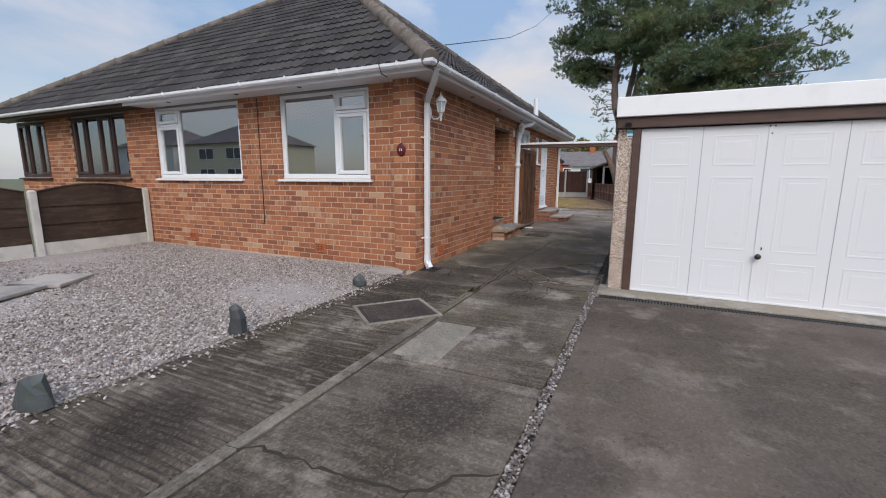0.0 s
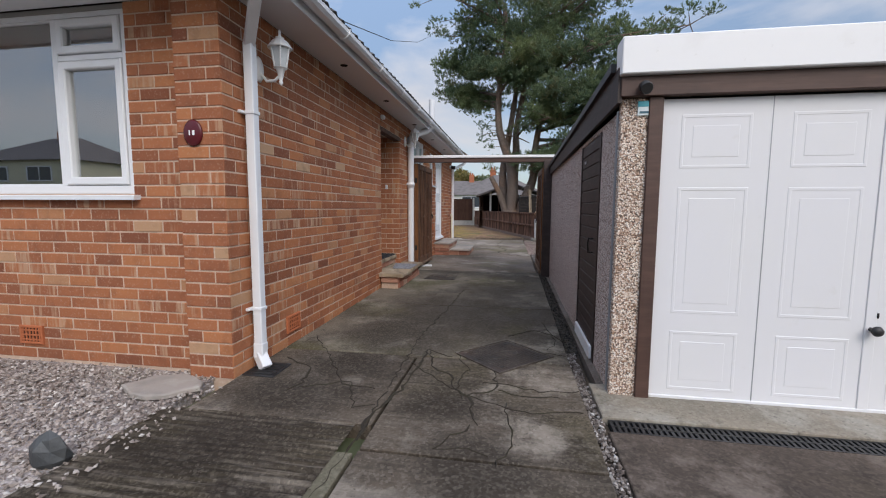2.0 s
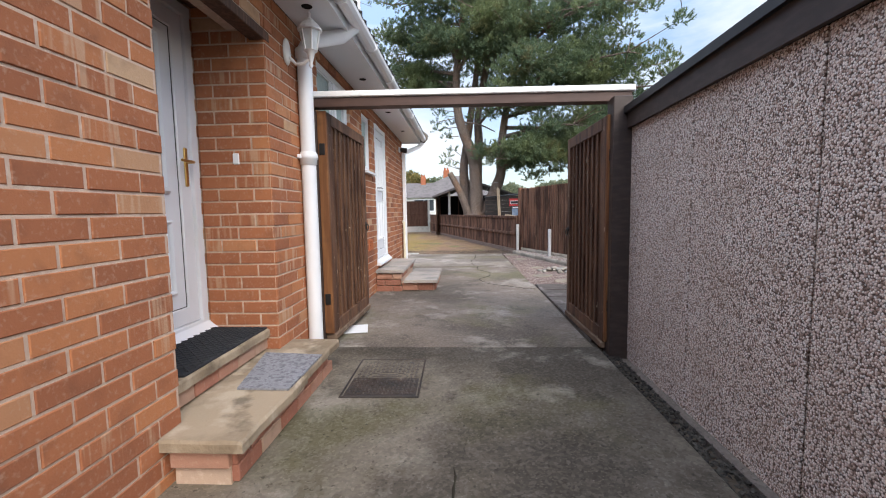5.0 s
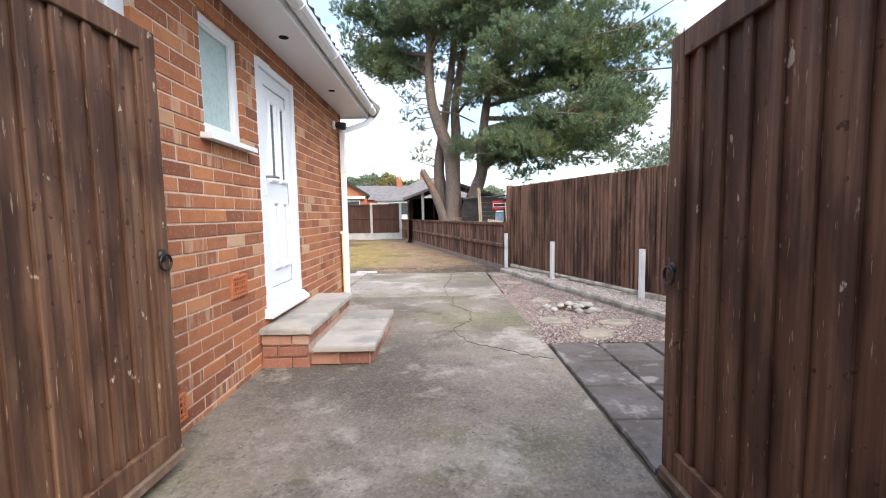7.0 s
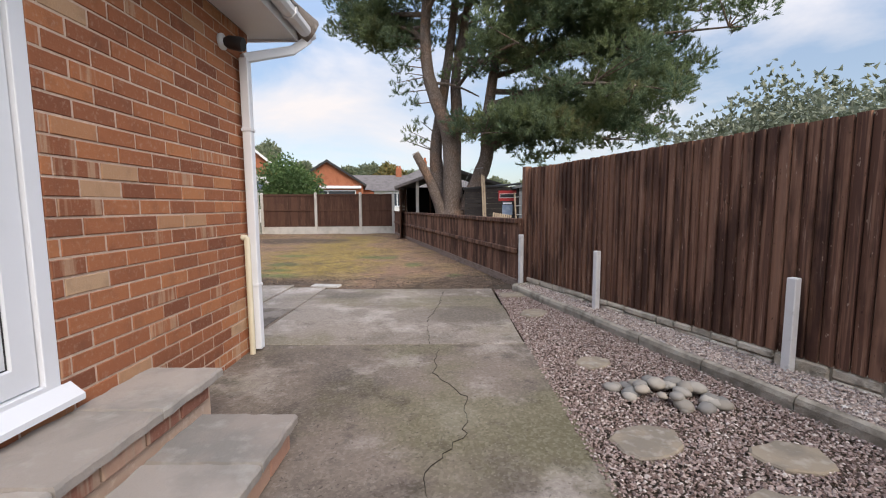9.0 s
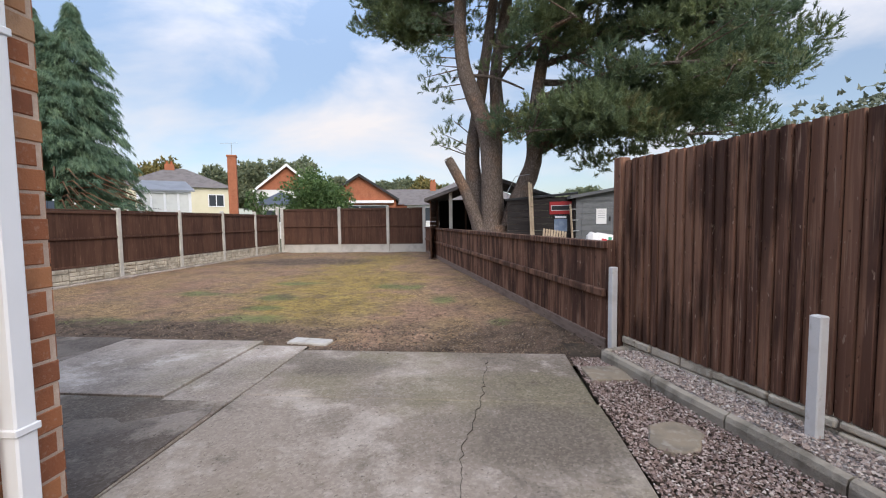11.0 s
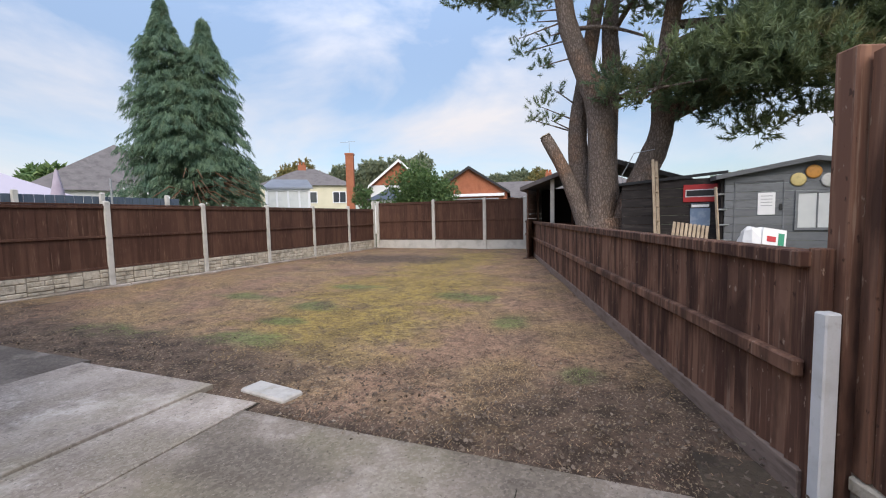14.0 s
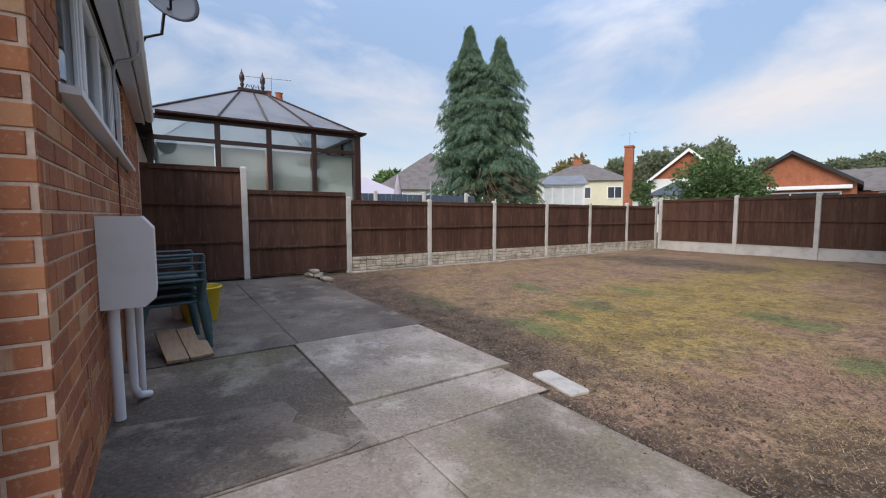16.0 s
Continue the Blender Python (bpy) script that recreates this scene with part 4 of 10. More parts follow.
def brick_mesh(length, height):
    """A brick, its face at y = 0 looking along -y, its corner at the origin."""
    key = (round(length, 3), round(height, 3))
    if key not in brick_meshes:
        l, h, c, d = key[0], key[1], 0.003, 0.05
        v = [(c, 0, c), (l - c, 0, c), (l - c, 0, h - c), (c, 0, h - c), (0, c, 0), (l, c, 0), (l, c, h), (0, c, h), (0, d, 0), (l, d, 0), (l, d, h), (0, d, h)]
        f = [(0, 1, 2, 3)] + [(k, k + 4, (k + 1) % 4 + 4, (k + 1) % 4) for k in range(4)] + [(k + 4, k + 8, (k + 1) % 4 + 8, (k + 1) % 4 + 4) for k in range(4)]
        brick_meshes[key] = (v, f)
    return key, brick_meshes[key]


brick_data = {}
late_bricks = []


def brick_wall(name, m, length, courses, openings=(), near=None, z0=0.0, thick=0.24, label="", material=BRICK, start=0, kind="structure", core=None, foot=0.25):
    """A wall whose face is the plane y = 0 of m, from x = 0 to length. openings: (x0, x1, z0, z1). near: (x0, x1) of the stretch whose bricks are objects."""
    b = Build()
    top = z0 + courses * GAUGE
    xs_ = sorted({0.0, length, *[o[0] for o in openings], *[o[1] for o in openings]})
    zs_ = sorted({z0 - foot, top, *[o[2] for o in openings if o[2] > z0 - foot], *[o[3] for o in openings]})
    zs_ = [z for z in zs_ if z <= top + 1e-6]
    for i in range(len(xs_) - 1):
        run = None
        for j in range(len(zs_) - 1):
            cx, cz = (xs_[i] + xs_[i + 1]) / 2, (zs_[j] + zs_[j + 1]) / 2
            solid = not any(o[0] < cx < o[1] and o[2] < cz < o[3] for o in openings)
            if solid:
                run = (run[0], zs_[j + 1]) if run else (zs_[j], zs_[j + 1])
            if run and (not solid or j == len(zs_) - 2):
                b.box(xs_[i] + (0.007 if i == 0 else 0), xs_[i + 1] - (0.007 if i == len(xs_) - 2 else 0), 0.0035, thick, run[0], run[1])
                run = None
    wall = single(name, b, core or MORTAR, label, "wall", kind, m=m)
    late_bricks.append((wall, length, courses, tuple(openings), near, z0, material, start))
    return wall


def lay_bricks(wall, length, courses, openings, near, z0, material, start):
    rest_v, rest_f = [], []
    made = 0
    r = random.Random(wall.name)
    for i in range(courses):
        za, zb = z0 + i * GAUGE + JOINT / 2, z0 + (i + 1) * GAUGE - JOINT / 2
        mid = (za + zb) / 2
        spans = [(0.0, length)]
        for o in openings:
            if o[2] < mid < o[3]:
                spans = [s for a, e in spans for s in ((a, min(e, o[0])), (max(a, o[1]), e)) if s[1] - s[0] > 0.02]
        x = -PITCH / 2 * ((i + start) % 2)
        while x < length:
            for a, e in spans:
                p, q = max(a - 0.002 if a else 0.004, x + JOINT / 2), min(e + 0.002 if e < length else e - 0.003, x + PITCH - JOINT / 2)
                if q - p > 0.03:
                    key, (v, f) = brick_mesh(round((q - p) / 0.004) * 0.004, zb - za)
                    out = r.uniform(-0.0035, 0.001)
                    if near and made < 300 and near[0] <= p <= near[1]:
                        if (key, material.name) not in brick_data:
                            me = bpy.data.meshes.new("brick")
                            me.from_pydata(v, [], f)
                            me.materials.append(material)
                            brick_data[(key, material.name)] = me
                        ob = new("brick", brick_data[(key, material.name)])
                        ob.parent = wall
                        ob.location = (p, out, za)
                        made += 1
                    else:
                        n0 = len(rest_v)
                        rest_v += [(c[0] + p, c[1] + out, c[2] + za) for c in v]
                        rest_f += [tuple(k + n0 for k in c) for c in f]
            x += PITCH
    if rest_f:
        ob = soup("bricks", rest_v, rest_f, material)
        ob.parent = wall
        tagged(ob, kind="stuff")


WX, FY, RY, EAVE = -2.79, 8.14, 18.26, 2.573
C31 = 31
# front wall seen from the street; x runs from the party line to the corner pier
W1, W2 = (-8.50, -6.22, 1.27, 2.50), (-5.30, -3.59, 1.27, 2.50)
PARTY = -8.98
brick_wall("wall_front", pose(-14.0, FY, 0), 14.0 - 3.13, C31, [(a + 14.0, b_ + 14.0, c, EAVE) for a, b_, c, d in (W1, W2)] + [(2.50, 4.55, 1.27, EAVE), (0.0, 1.42, 1.27, EAVE)], (9.3, 10.87), label="red-brown rustic brick front wall of the bungalow")
brick_wall("wall_pier", pose(-3.13, FY - 0.11, 0), 0.34, C31, (), (0, 1), label="brick corner pier of the front wall", thick=0.36)
# side wall, split at the porch; seen from the drive, its x runs along the house
PY0, PY1, PZ, PX = 11.35, 12.34, 2.28, -3.265
side_m = pose(WX, FY - 0.11, 0, 0, 0, 90)
brick_wall("wall_side_front", side_m, PY0 - FY + 0.11, C31, (), (0.0, 2.4), label="red-brown brick side wall with pale creased bricks")
brick_wall("wall_over_porch", pose(WX, PY0, PZ, 0, 0, 90), PY1 - PY0, 3, (), None, label="brickwork over the porch opening", z0=0.044, foot=0.0)
D2 = (15.59, 16.42, 0.42, 2.43)
W3, W4 = (14.86, 15.36, 1.70, 2.42), (13.30, 14.32, 1.36, 2.50)
brick_wall("wall_side_rear", pose(WX, PY1, 0, 0, 0, 90), RY - PY1, C31, [(o[0] - PY1, o[1] - PY1, o[2], o[3]) for o in (D2, W3, W4)], (0.0, 2.2), label="red-brown brick side wall behind the porch", start=1)
brick_wall("wall_porch_far", pose(PX, PY1, 0), WX - PX, 30, (), (0, 1), label="brick reveal of the porch", thick=0.2)
brick_wall("wall_porch_near", pose(WX, PY0, 0, 0, 0, 180), WX - PX, 30, (), None, label="brick reveal of the porch", thick=0.2)
brick_wall("wall_porch_back", pose(PX, PY0 - 0.05, 0, 0, 0, 90), 1.1, 30, [(0.06, 1.03, 0.30, 2.49)], None, label="brick back wall of the porch")
RW = (-6.6, -3.22, 1.74, EAVE)
brick_wall("wall_rear", pose(WX, RY, 0, 0, 0, 180), 6.2, C31, [(WX - RW[1], WX - RW[0], RW[2] - 0.06, RW[3])], (0.0, 1.5), label="brick rear wall of the bungalow", start=1)
single("wall_rear_neighbour", Build().box(-14, WX - 6.2, RY - 0.24, RY, -0.2, EAVE), MORTAR, "neighbour's rear wall", "wall", "structure")
single("wall_west", Build().box(-14.0, -13.76, FY + 0.26, RY - 0.25, -0.2, EAVE), MORTAR, "far end wall of the neighbouring bungalow", "wall", "structure")
single("floor_inside", Build().box(-13.7, WX - 0.3, FY + 0.3, RY - 0.3, 0.1, 0.2), ROOM, "floor inside the bungalow", "floor", "structure")
single("ceiling_inside", Build().box(-13.95, WX - 0.05, FY + 0.02, RY - 0.02, EAVE - 0.03, EAVE), ROOM, "ceiling inside the bungalow", "ceiling", "structure")
single("wall_inside", Build().box(-13.7, WX - 0.7, FY + 3.4, FY + 3.5, 0.2, EAVE - 0.04), ROOM, "plaster wall inside the bungalow", "wall", "structure")
single("wall_party", Build().box(PARTY - 0.1, PARTY + 0.1, FY + 0.26, FY + 3.4, 0.2, EAVE - 0.04), ROOM, "party wall between the two bungalows", "wall", "structure")
single("wall_room_divider", Build().box(-5.85, -5.75, FY + 0.26, FY + 3.4, 0.2, EAVE - 0.04), ROOM, "partition between the two front rooms", "wall", "structure")
single("wall_inside_rear", Build().box(-13.7, WX - 0.7, RY - 3.0, RY - 2.9, 0.2, EAVE - 0.04), ROOM, "plaster wall of the rear room", "wall", "structure")

# ---- roof ----
PITCH_R = math.tan(radians(35.5))
EX0, EX1, EY0, EY1, EZ = -14.35, -2.34, 7.62, 18.46, 2.655
HALF = (EY1 - EY0) / 2
RIDGE = EZ + HALF * PITCH_R
YM = (EY0 + EY1) / 2
rx0, rx1 = EX0 + HALF, EX1 - HALF
core = Build()
core.add([(EX0, EY0, EZ), (EX1, EY0, EZ), (EX1, EY1, EZ), (EX0, EY1, EZ), (min(rx0, rx1), YM, RIDGE), (max(rx0, rx1), YM, RIDGE)],
         [(0, 1, 5, 4), (1, 2, 5), (2, 3, 4, 5), (3, 0, 4), (3, 2, 1, 0)])
roof = single("roof", core, TILE, "hipped roof of dark grey-brown concrete tiles with lichen", "roof", "structure")
TW, TG = 0.30, 0.335


def tile_shape(l, r):
    """A double-roll tile: width l, laid length r, butt at y = 0, rising to a thin head."""
    prof = [(0.0, 0.006), (0.05, 0.026), (0.10, 0.006), (0.15, 0.004), (0.20, 0.026), (0.25, 0.006), (0.30, 0.006)]
    prof = [(a * l / 0.30, h) for a, h in prof]
    v = [(a, 0, h - 0.014 + 0.014) for a, h in prof] + [(a, r + 0.03, h - 0.024) for a, h in prof] + [(a, 0, h - 0.020) for a, h in prof]
    k = len(prof)
    f = [(i, i + 1, i + 1 + k, i + k) for i in range(k - 1)] + [(i + 2 * k, i + 1 + 2 * k, i + 1, i) for i in range(k - 1)]
    return v, f


tile_v, tile_f = tile_shape(TW - 0.004, TG)
tile_me = bpy.data.meshes.new("tile")
tile_me.from_pydata(tile_v, [], tile_f)
tile_me.materials.append(TILE)


def tile_slope(m, width, rise, near=None, cap=0):
    """Tiles on a hipped slope: m puts x along the eaves and y up the slope."""
    tv, tf, made = [], [], 0
    r = random.Random(7)
    rows = int(rise / TG) + 1
    s = math.cos(math.atan(PITCH_R))
    for j in range(rows):
        y = -0.03 + j * TG
        cut = max(0, (y + TG * 0.4) * s)
        x = cut - (cut % TW) + (TW / 2 if j % 2 else 0)
        edge_in = (y + TG) * s - 0.15
        while x + TW < width - edge_in:
            if x > edge_in:
                dz = 0.016 + r.uniform(-0.003, 0.004)
                if near and made < cap and near[0] < x < near[1] and y < near[2]:
                    ob = new("tile", tile_me)
                    ob.parent = roof
                    ob.matrix_basis = m @ pose(x, y, dz, 0, 0, r.uniform(-0.5, 0.5))
                    made += 1
                else:
                    n0 = len(tv)
                    q = m @ pose(x, y, dz, 0, 0, r.uniform(-0.5, 0.5))
                    tv += [tuple(q @ Vector(p)) for p in tile_v]
                    tf += [tuple(k + n0 for k in c) for c in tile_f]
            x += TW
    ob = soup("tiles", tv, tf, TILE)
    ob.parent = roof
    tagged(ob, kind="stuff")


late_tiles = [(pose(EX0, EY0, EZ, math.degrees(math.atan(PITCH_R))), EX1 - EX0, HALF / math.cos(math.atan(PITCH_R)), (5.4, 12, 4.0), 290),
              (pose(EX1, EY0, EZ) @ pose(0, 0, 0, 0, 0, 90) @ pose(0, 0, 0, math.degrees(math.atan(PITCH_R))), EY1 - EY0, HALF / math.cos(math.atan(PITCH_R)), None, 0)]


def ridge_run(p0, p1, r=0.115):
    """Half-round hip or ridge tiles, bedded end to end."""
    p0, p1 = Vector(p0), Vector(p1)
    d = (p1 - p0)
    n_ = int(d.length / 0.40)
    rnd = random.Random(3)
    for i in range(n_):
        a, c = p0 + d * (i / n_), p0 + d * ((i + 1.06) / n_)
        w = 1 + rnd.uniform(-0.05, 0.05)
        part("hip_tile", Build().tube([a, a + (c - a) * 0.93, a + (c - a) * 0.94, c], [r * w, r * w * 0.96, r * w * 1.1, r * w * 1.1], 10), HIP_TILE, roof)


ridge_run((EX1 - 0.02, EY0 + 0.02, EZ + 0.0), (rx1, YM, RIDGE + 0.0))
ridge_run((EX1, EY1, EZ), (rx1, YM, RIDGE))
ridge_run((EX0, EY0, EZ), (rx0, YM, RIDGE))

# eaves: soffit, fascia and gutter run round the house, white on this house, brown next door
GUTTER = [(-0.055, 0.0), (-0.052, -0.035), (-0.03, -0.058), (0.0, -0.066), (0.03, -0.058), (0.052, -0.035), (0.055, 0.0), (0.048, 0.0), (0.044, -0.03), (0.025, -0.05), (0.0, -0.057), (-0.025, -0.05), (-0.044, -0.03), (-0.048, 0.0)]
eaves = thing("eaves", -8.66, EY0, 2.55, label="white plastic soffit, fascia and gutter round the eaves", category="eaves", kind="structure")
inv = Matrix.Translation((8.66, -EY0, -2.55))
runs = [(-8.66, EY0 + 0.10), (EX1 - 0.10, EY0 + 0.10), (EX1 - 0.10, EY1 - 0.10), (-8.66, EY1 - 0.10)]
part("soffit", Build().box(-8.66, -3.13, EY0 + 0.10, FY - 0.002, EAVE, EAVE + 0.02, inv).box(-3.13, WX, EY0 + 0.10, FY - 0.113, EAVE, EAVE + 0.02, inv).box(WX + 0.002, EX1 - 0.10, EY0 + 0.10, EY1 - 0.10, EAVE, EAVE + 0.02, inv).box(-8.66, WX, RY + 0.002, EY1 - 0.10, EAVE, EAVE + 0.02, inv), UPVC, eaves)
part("fascia", Build().sweep([(0.0, -0.02), (0.02, -0.02), (0.02, 0.10), (0.0, 0.10)], [(x, y, EAVE) for x, y in runs], m=inv), UPVC, eaves)
part("gutter", Build().sweep(GUTTER, [(x, y, EZ + 0.0) for x, y in [(-8.66, EY0 + 0.02), (EX1 - 0.02, EY0 + 0.02), (EX1 - 0.02, EY1 - 0.02), (-8.66, EY1 - 0.02)]], m=inv), UPVC, eaves)
for k in range(7):
    x = -8.2 + k * 0.9
    part("gutter_bracket", Build().sweep([(-0.062, 0.012), (-0.06, -0.04), (-0.03, -0.068), (0.0, -0.074), (0.03, -0.068), (0.06, -0.04), (0.062, 0.012)], [(x, EY0 + 0.02, EZ), (x + 0.03, EY0 + 0.02, EZ)], closed=True, m=inv), UPVC, eaves)
for k in range(12):
    y = 8.1 + k * 0.9
    part("gutter_bracket", Build().sweep([(-0.062, 0.012), (-0.06, -0.04), (-0.03, -0.068), (0.0, -0.074), (0.03, -0.068), (0.06, -0.04), (0.062, 0.012)], [(EX1 - 0.02, y, EZ), (EX1 - 0.02, y + 0.03, EZ)], closed=True, m=inv), UPVC, eaves)
for x, y in ((-7.6, 7.87), (-5.9, 7.87), (-4.6, 7.87), (-2.60, 9.6), (-2.60, 11.0), (-2.60, 12.6), (-2.60, 14.2), (-2.60, 15.7), (-2.60, 17.1)):
    part("soffit_vent", Build().lathe([(0.034, -0.004), (0.038, 0.0)], 14, inv @ pose(x, y, EAVE - 0.001)), HOLE, eaves, "small dark round soffit vent")
nb = thing("neighbour_eaves", -8.68, EY0, 2.55, label="dark brown fascia and gutter of the neighbouring half", category="eaves", kind="structure")
inv2 = Matrix.Translation((8.68, -EY0, -2.55))
part("soffit", Build().box(-14.3, -8.68, EY0 + 0.12, FY - 0.002, EAVE, EAVE + 0.02, inv2), BROWN_UPVC, nb)
part("fascia", Build().box(-14.3, -8.68, EY0 + 0.10, EY0 + 0.12, EAVE - 0.02, EAVE + 0.10, inv2), BROWN_UPVC, nb)
part("gutter", Build().sweep(GUTTER, [(-14.3, EY0 + 0.02, EZ), (-8.68, EY0 + 0.02, EZ)], m=inv2), UPVC, nb)

# ---- garage ----
GX, GY, GY2, GW = -0.300, 8.225, 12.90, 2.56
garage = thing("garage", 1.1, GY, -0.03, label="concrete panel garage with white panelled up-and-over door", category="garage")
gi = Matrix.Translation((-1.1, -GY, 0))
# side panels, each with its joint
SD0, SD1 = 8.83, 9.62
for a, c in ((8.285, SD0 - 0.05), (SD1 + 0.03, 10.40), (10.41, 11.18), (11.19, 12.01), (12.02, GY2)):
    part("wall_panel", Build().cbox(GX, GX + 0.06, a, c, 0.0, 1.80, 0.004, gi), PEBBLE_DASH, garage, "pebble-faced concrete panel")
part("wall_panel", Build().box(GX, GX + 0.06, SD0 - 0.05, SD1 + 0.03, 1.765, 1.80, gi), PEBBLE_DASH, garage)
part("rear_wall", Build().box(GX + 0.06, GX + GW, GY2 - 0.06, GY2, 0.0, 1.85, gi), PEBBLE_DASH, garage)
part("far_wall", Build().box(GX + GW + 0.03, GX + GW + 0.09, GY + 0.06, GY2, 0.0, 1.85, gi), PEBBLE_DASH, garage)
part("corner_post", Build().cbox(GX - 0.005, GX + 0.155, GY, GY + 0.055, 0.0, 1.86, 0.006, gi), PEBBLE_CREAM, garage, "cream pebble-faced corner post")
part("corner_strip", Build().box(GX - 0.012, GX + 0.01, GY + 0.056, GY + 0.085, 0.0, 1.80, gi), STEEL_STRIP, garage)
part("corner_post", Build().cbox(2.332, 2.56, GY, GY + 0.055, 0.0, 1.86, 0.006, gi), PEBBLE_CREAM, garage, "cream pebble-faced corner post")
part("door_post", Build().cbox(-0.154, -0.074, GY - 0.02, GY + 0.06, 0.0, 1.86, 0.004, gi), TRIM_WOOD, garage)
part("door_post", Build().cbox(2.27, 2.33, GY - 0.02, GY + 0.06, 0.0, 1.86, 0.004, gi), BROWN_WOOD, garage)
part("header_board", Build().cbox(GX - 0.02, 2.62, GY - 0.045, GY + 0.01, 1.862, 1.975, 0.004, gi), TRIM_WOOD, garage)
part("fascia", Build().cbox(GX - 0.03, 2.64, GY - 0.085, GY + 0.06, 1.978, 2.185, 0.006, gi), PAINT_WHITE, garage, "white front fascia")
part("roof_sheet", Build().add([(GX - 0.06, GY + 0.06, 2.08), (2.66, GY + 0.06, 2.08), (2.66, GY2 + 0.1, 1.93), (GX - 0.06, GY2 + 0.1, 1.93), (GX - 0.06, GY + 0.06, 2.03), (2.66, GY + 0.06, 2.03), (2.66, GY2 + 0.1, 1.88), (GX - 0.06, GY2 + 0.1, 1.88)],
     [(0, 1, 2, 3), (7, 6, 5, 4), (0, 4, 5, 1), (1, 5, 6, 2), (2, 6, 7, 3), (3, 7, 4, 0)], m=gi), BLACK, garage, "dark felted roof edge")
part("bargeboard", Build().add([(GX - 0.035, GY - 0.03, 2.03), (GX - 0.01, GY - 0.03, 2.03), (GX - 0.01, GY2 + 0.08, 1.89), (GX - 0.035, GY2 + 0.08, 1.89), (GX - 0.035, GY - 0.03, 1.83), (GX - 0.01, GY - 0.03, 1.83), (GX - 0.01, GY2 + 0.08, 1.775), (GX - 0.035, GY2 + 0.08, 1.775)],
     [(0, 1, 2, 3), (7, 6, 5, 4), (0, 4, 5, 1), (1, 5, 6, 2), (2, 6, 7, 3), (3, 7, 4, 0)], m=gi), DOOR_BOARD, garage)
part("plinth", Build().box(GX - 0.05, GX + 0.02, 8.22, GY2, -0.08, 0.035, gi), CONC_DARK, garage)
# up-and-over door: four columns of three moulded panels
gd = part("garage_door", Build().cbox(-0.070, 2.266, GY + 0.012, GY + 0.045, 0.025, 1.852, 0.004, gi), DOOR_WHITE, garage, "white steel up-and-over door")
for k in range(4):
    x0 = -0.070 + k * 0.585
    for za, zb in ((0.10, 0.47), (0.58, 1.34), (1.45, 1.76)):
        a, c = x0 + 0.105, x0 + 0.485
        frame_b = ring(a, c, za, zb, 0.020, GY + 0.0100, GY + 0.0135, gi)
        mp = part("moulded_panel", Build().cbox(a + 0.065, c - 0.065, GY + 0.0102, GY + 0.0145, za + 0.065, zb - 0.065, 0.004, gi), DOOR_WHITE, garage)
        mp.parent = gd
        part("moulding", frame_b, DOOR_WHITE, gd)
    if k:
        part("seam", Build().box(x0 - 0.0025, x0 + 0.0025, GY + 0.0105, GY + 0.0125, 0.03, 1.85, gi), STEEL_STRIP, gd)
part("centre_strip", Build().cbox(1.068, 1.126, GY + 0.006, GY + 0.013, 0.03, 1.85, 0.003, gi), DOOR_WHITE, gd)
part("bottom_rail", Build().cbox(-0.066, 2.262, GY + 0.004, GY + 0.016, 0.027, 0.06, 0.003, gi), DOOR_WHITE, gd)
part("door_knob", Build().lathe([(0.012, 0.0), (0.012, 0.03), (0.026, 0.036), (0.03, 0.048), (0.024, 0.062), (0.008, 0.066)], 16, gi @ pose(1.097, GY + 0.006, 0.535, 90)), BLACK, gd, "black turning handle")
for dx, dz in ((-0.02, 0.05), (0.02, 0.05), (0.0, -0.02)):
    part("screw", Build().lathe([(0.008, 0), (0.006, 0.004)], 8, gi @ pose(1.097 + dx, GY + 0.006, 1.78 + dz, 90)), DARK_METAL, gd)
part("lock_slot", Build().cbox(1.122, 1.132, GY + 0.001, GY + 0.008, 0.60, 0.63, 0.002, gi), DARK_METAL, gd)
# side door of dark boards
sd = part("side_door", Build().box(GX + 0.012, GX + 0.05, SD0, SD1, 0.05, 1.76, gi), DOOR_BOARD, garage, "dark brown boarded side door")
for k in range(17):
    part("board", Build().cbox(GX - 0.002, GX + 0.012, SD0 + 0.02, SD1 - 0.01, 0.062 + k * 0.1, 0.158 + k * 0.1, 0.006, gi), DOOR_BOARD, sd)
part("jamb", Build().box(GX - 0.008, GX + 0.05, SD0 - 0.048, SD0 - 0.002, 0.03, 1.764, gi), DOOR_BOARD, sd)
part("jamb", Build().box(GX - 0.008, GX + 0.05, SD1 + 0.002, SD1 + 0.028, 0.03, 1.764, gi), DOOR_BOARD, sd)
part("weather_board", Build().cbox(GX - 0.025, GX - 0.003, SD0 + 0.02, SD1 - 0.02, 0.045, 0.145, 0.004, gi), PAINT_WHITE, sd, "white painted weather board")
part("latch", Build().tube([(GX - 0.004, SD0 + 0.12, 0.98), (GX - 0.04, SD0 + 0.12, 0.98), (GX - 0.045, SD0 + 0.12, 0.94), (GX - 0.04, SD0 + 0.12, 0.87), (GX - 0.004, SD0 + 0.12, 0.87)], 0.006, 8, m=gi), DARK_METAL, sd)
part("letter_plate", Build().cbox(GX - 0.008, GX - 0.002, SD1 - 0.22, SD1 - 0.14, 1.60, 1.625, 0.002, gi), ALU, sd)

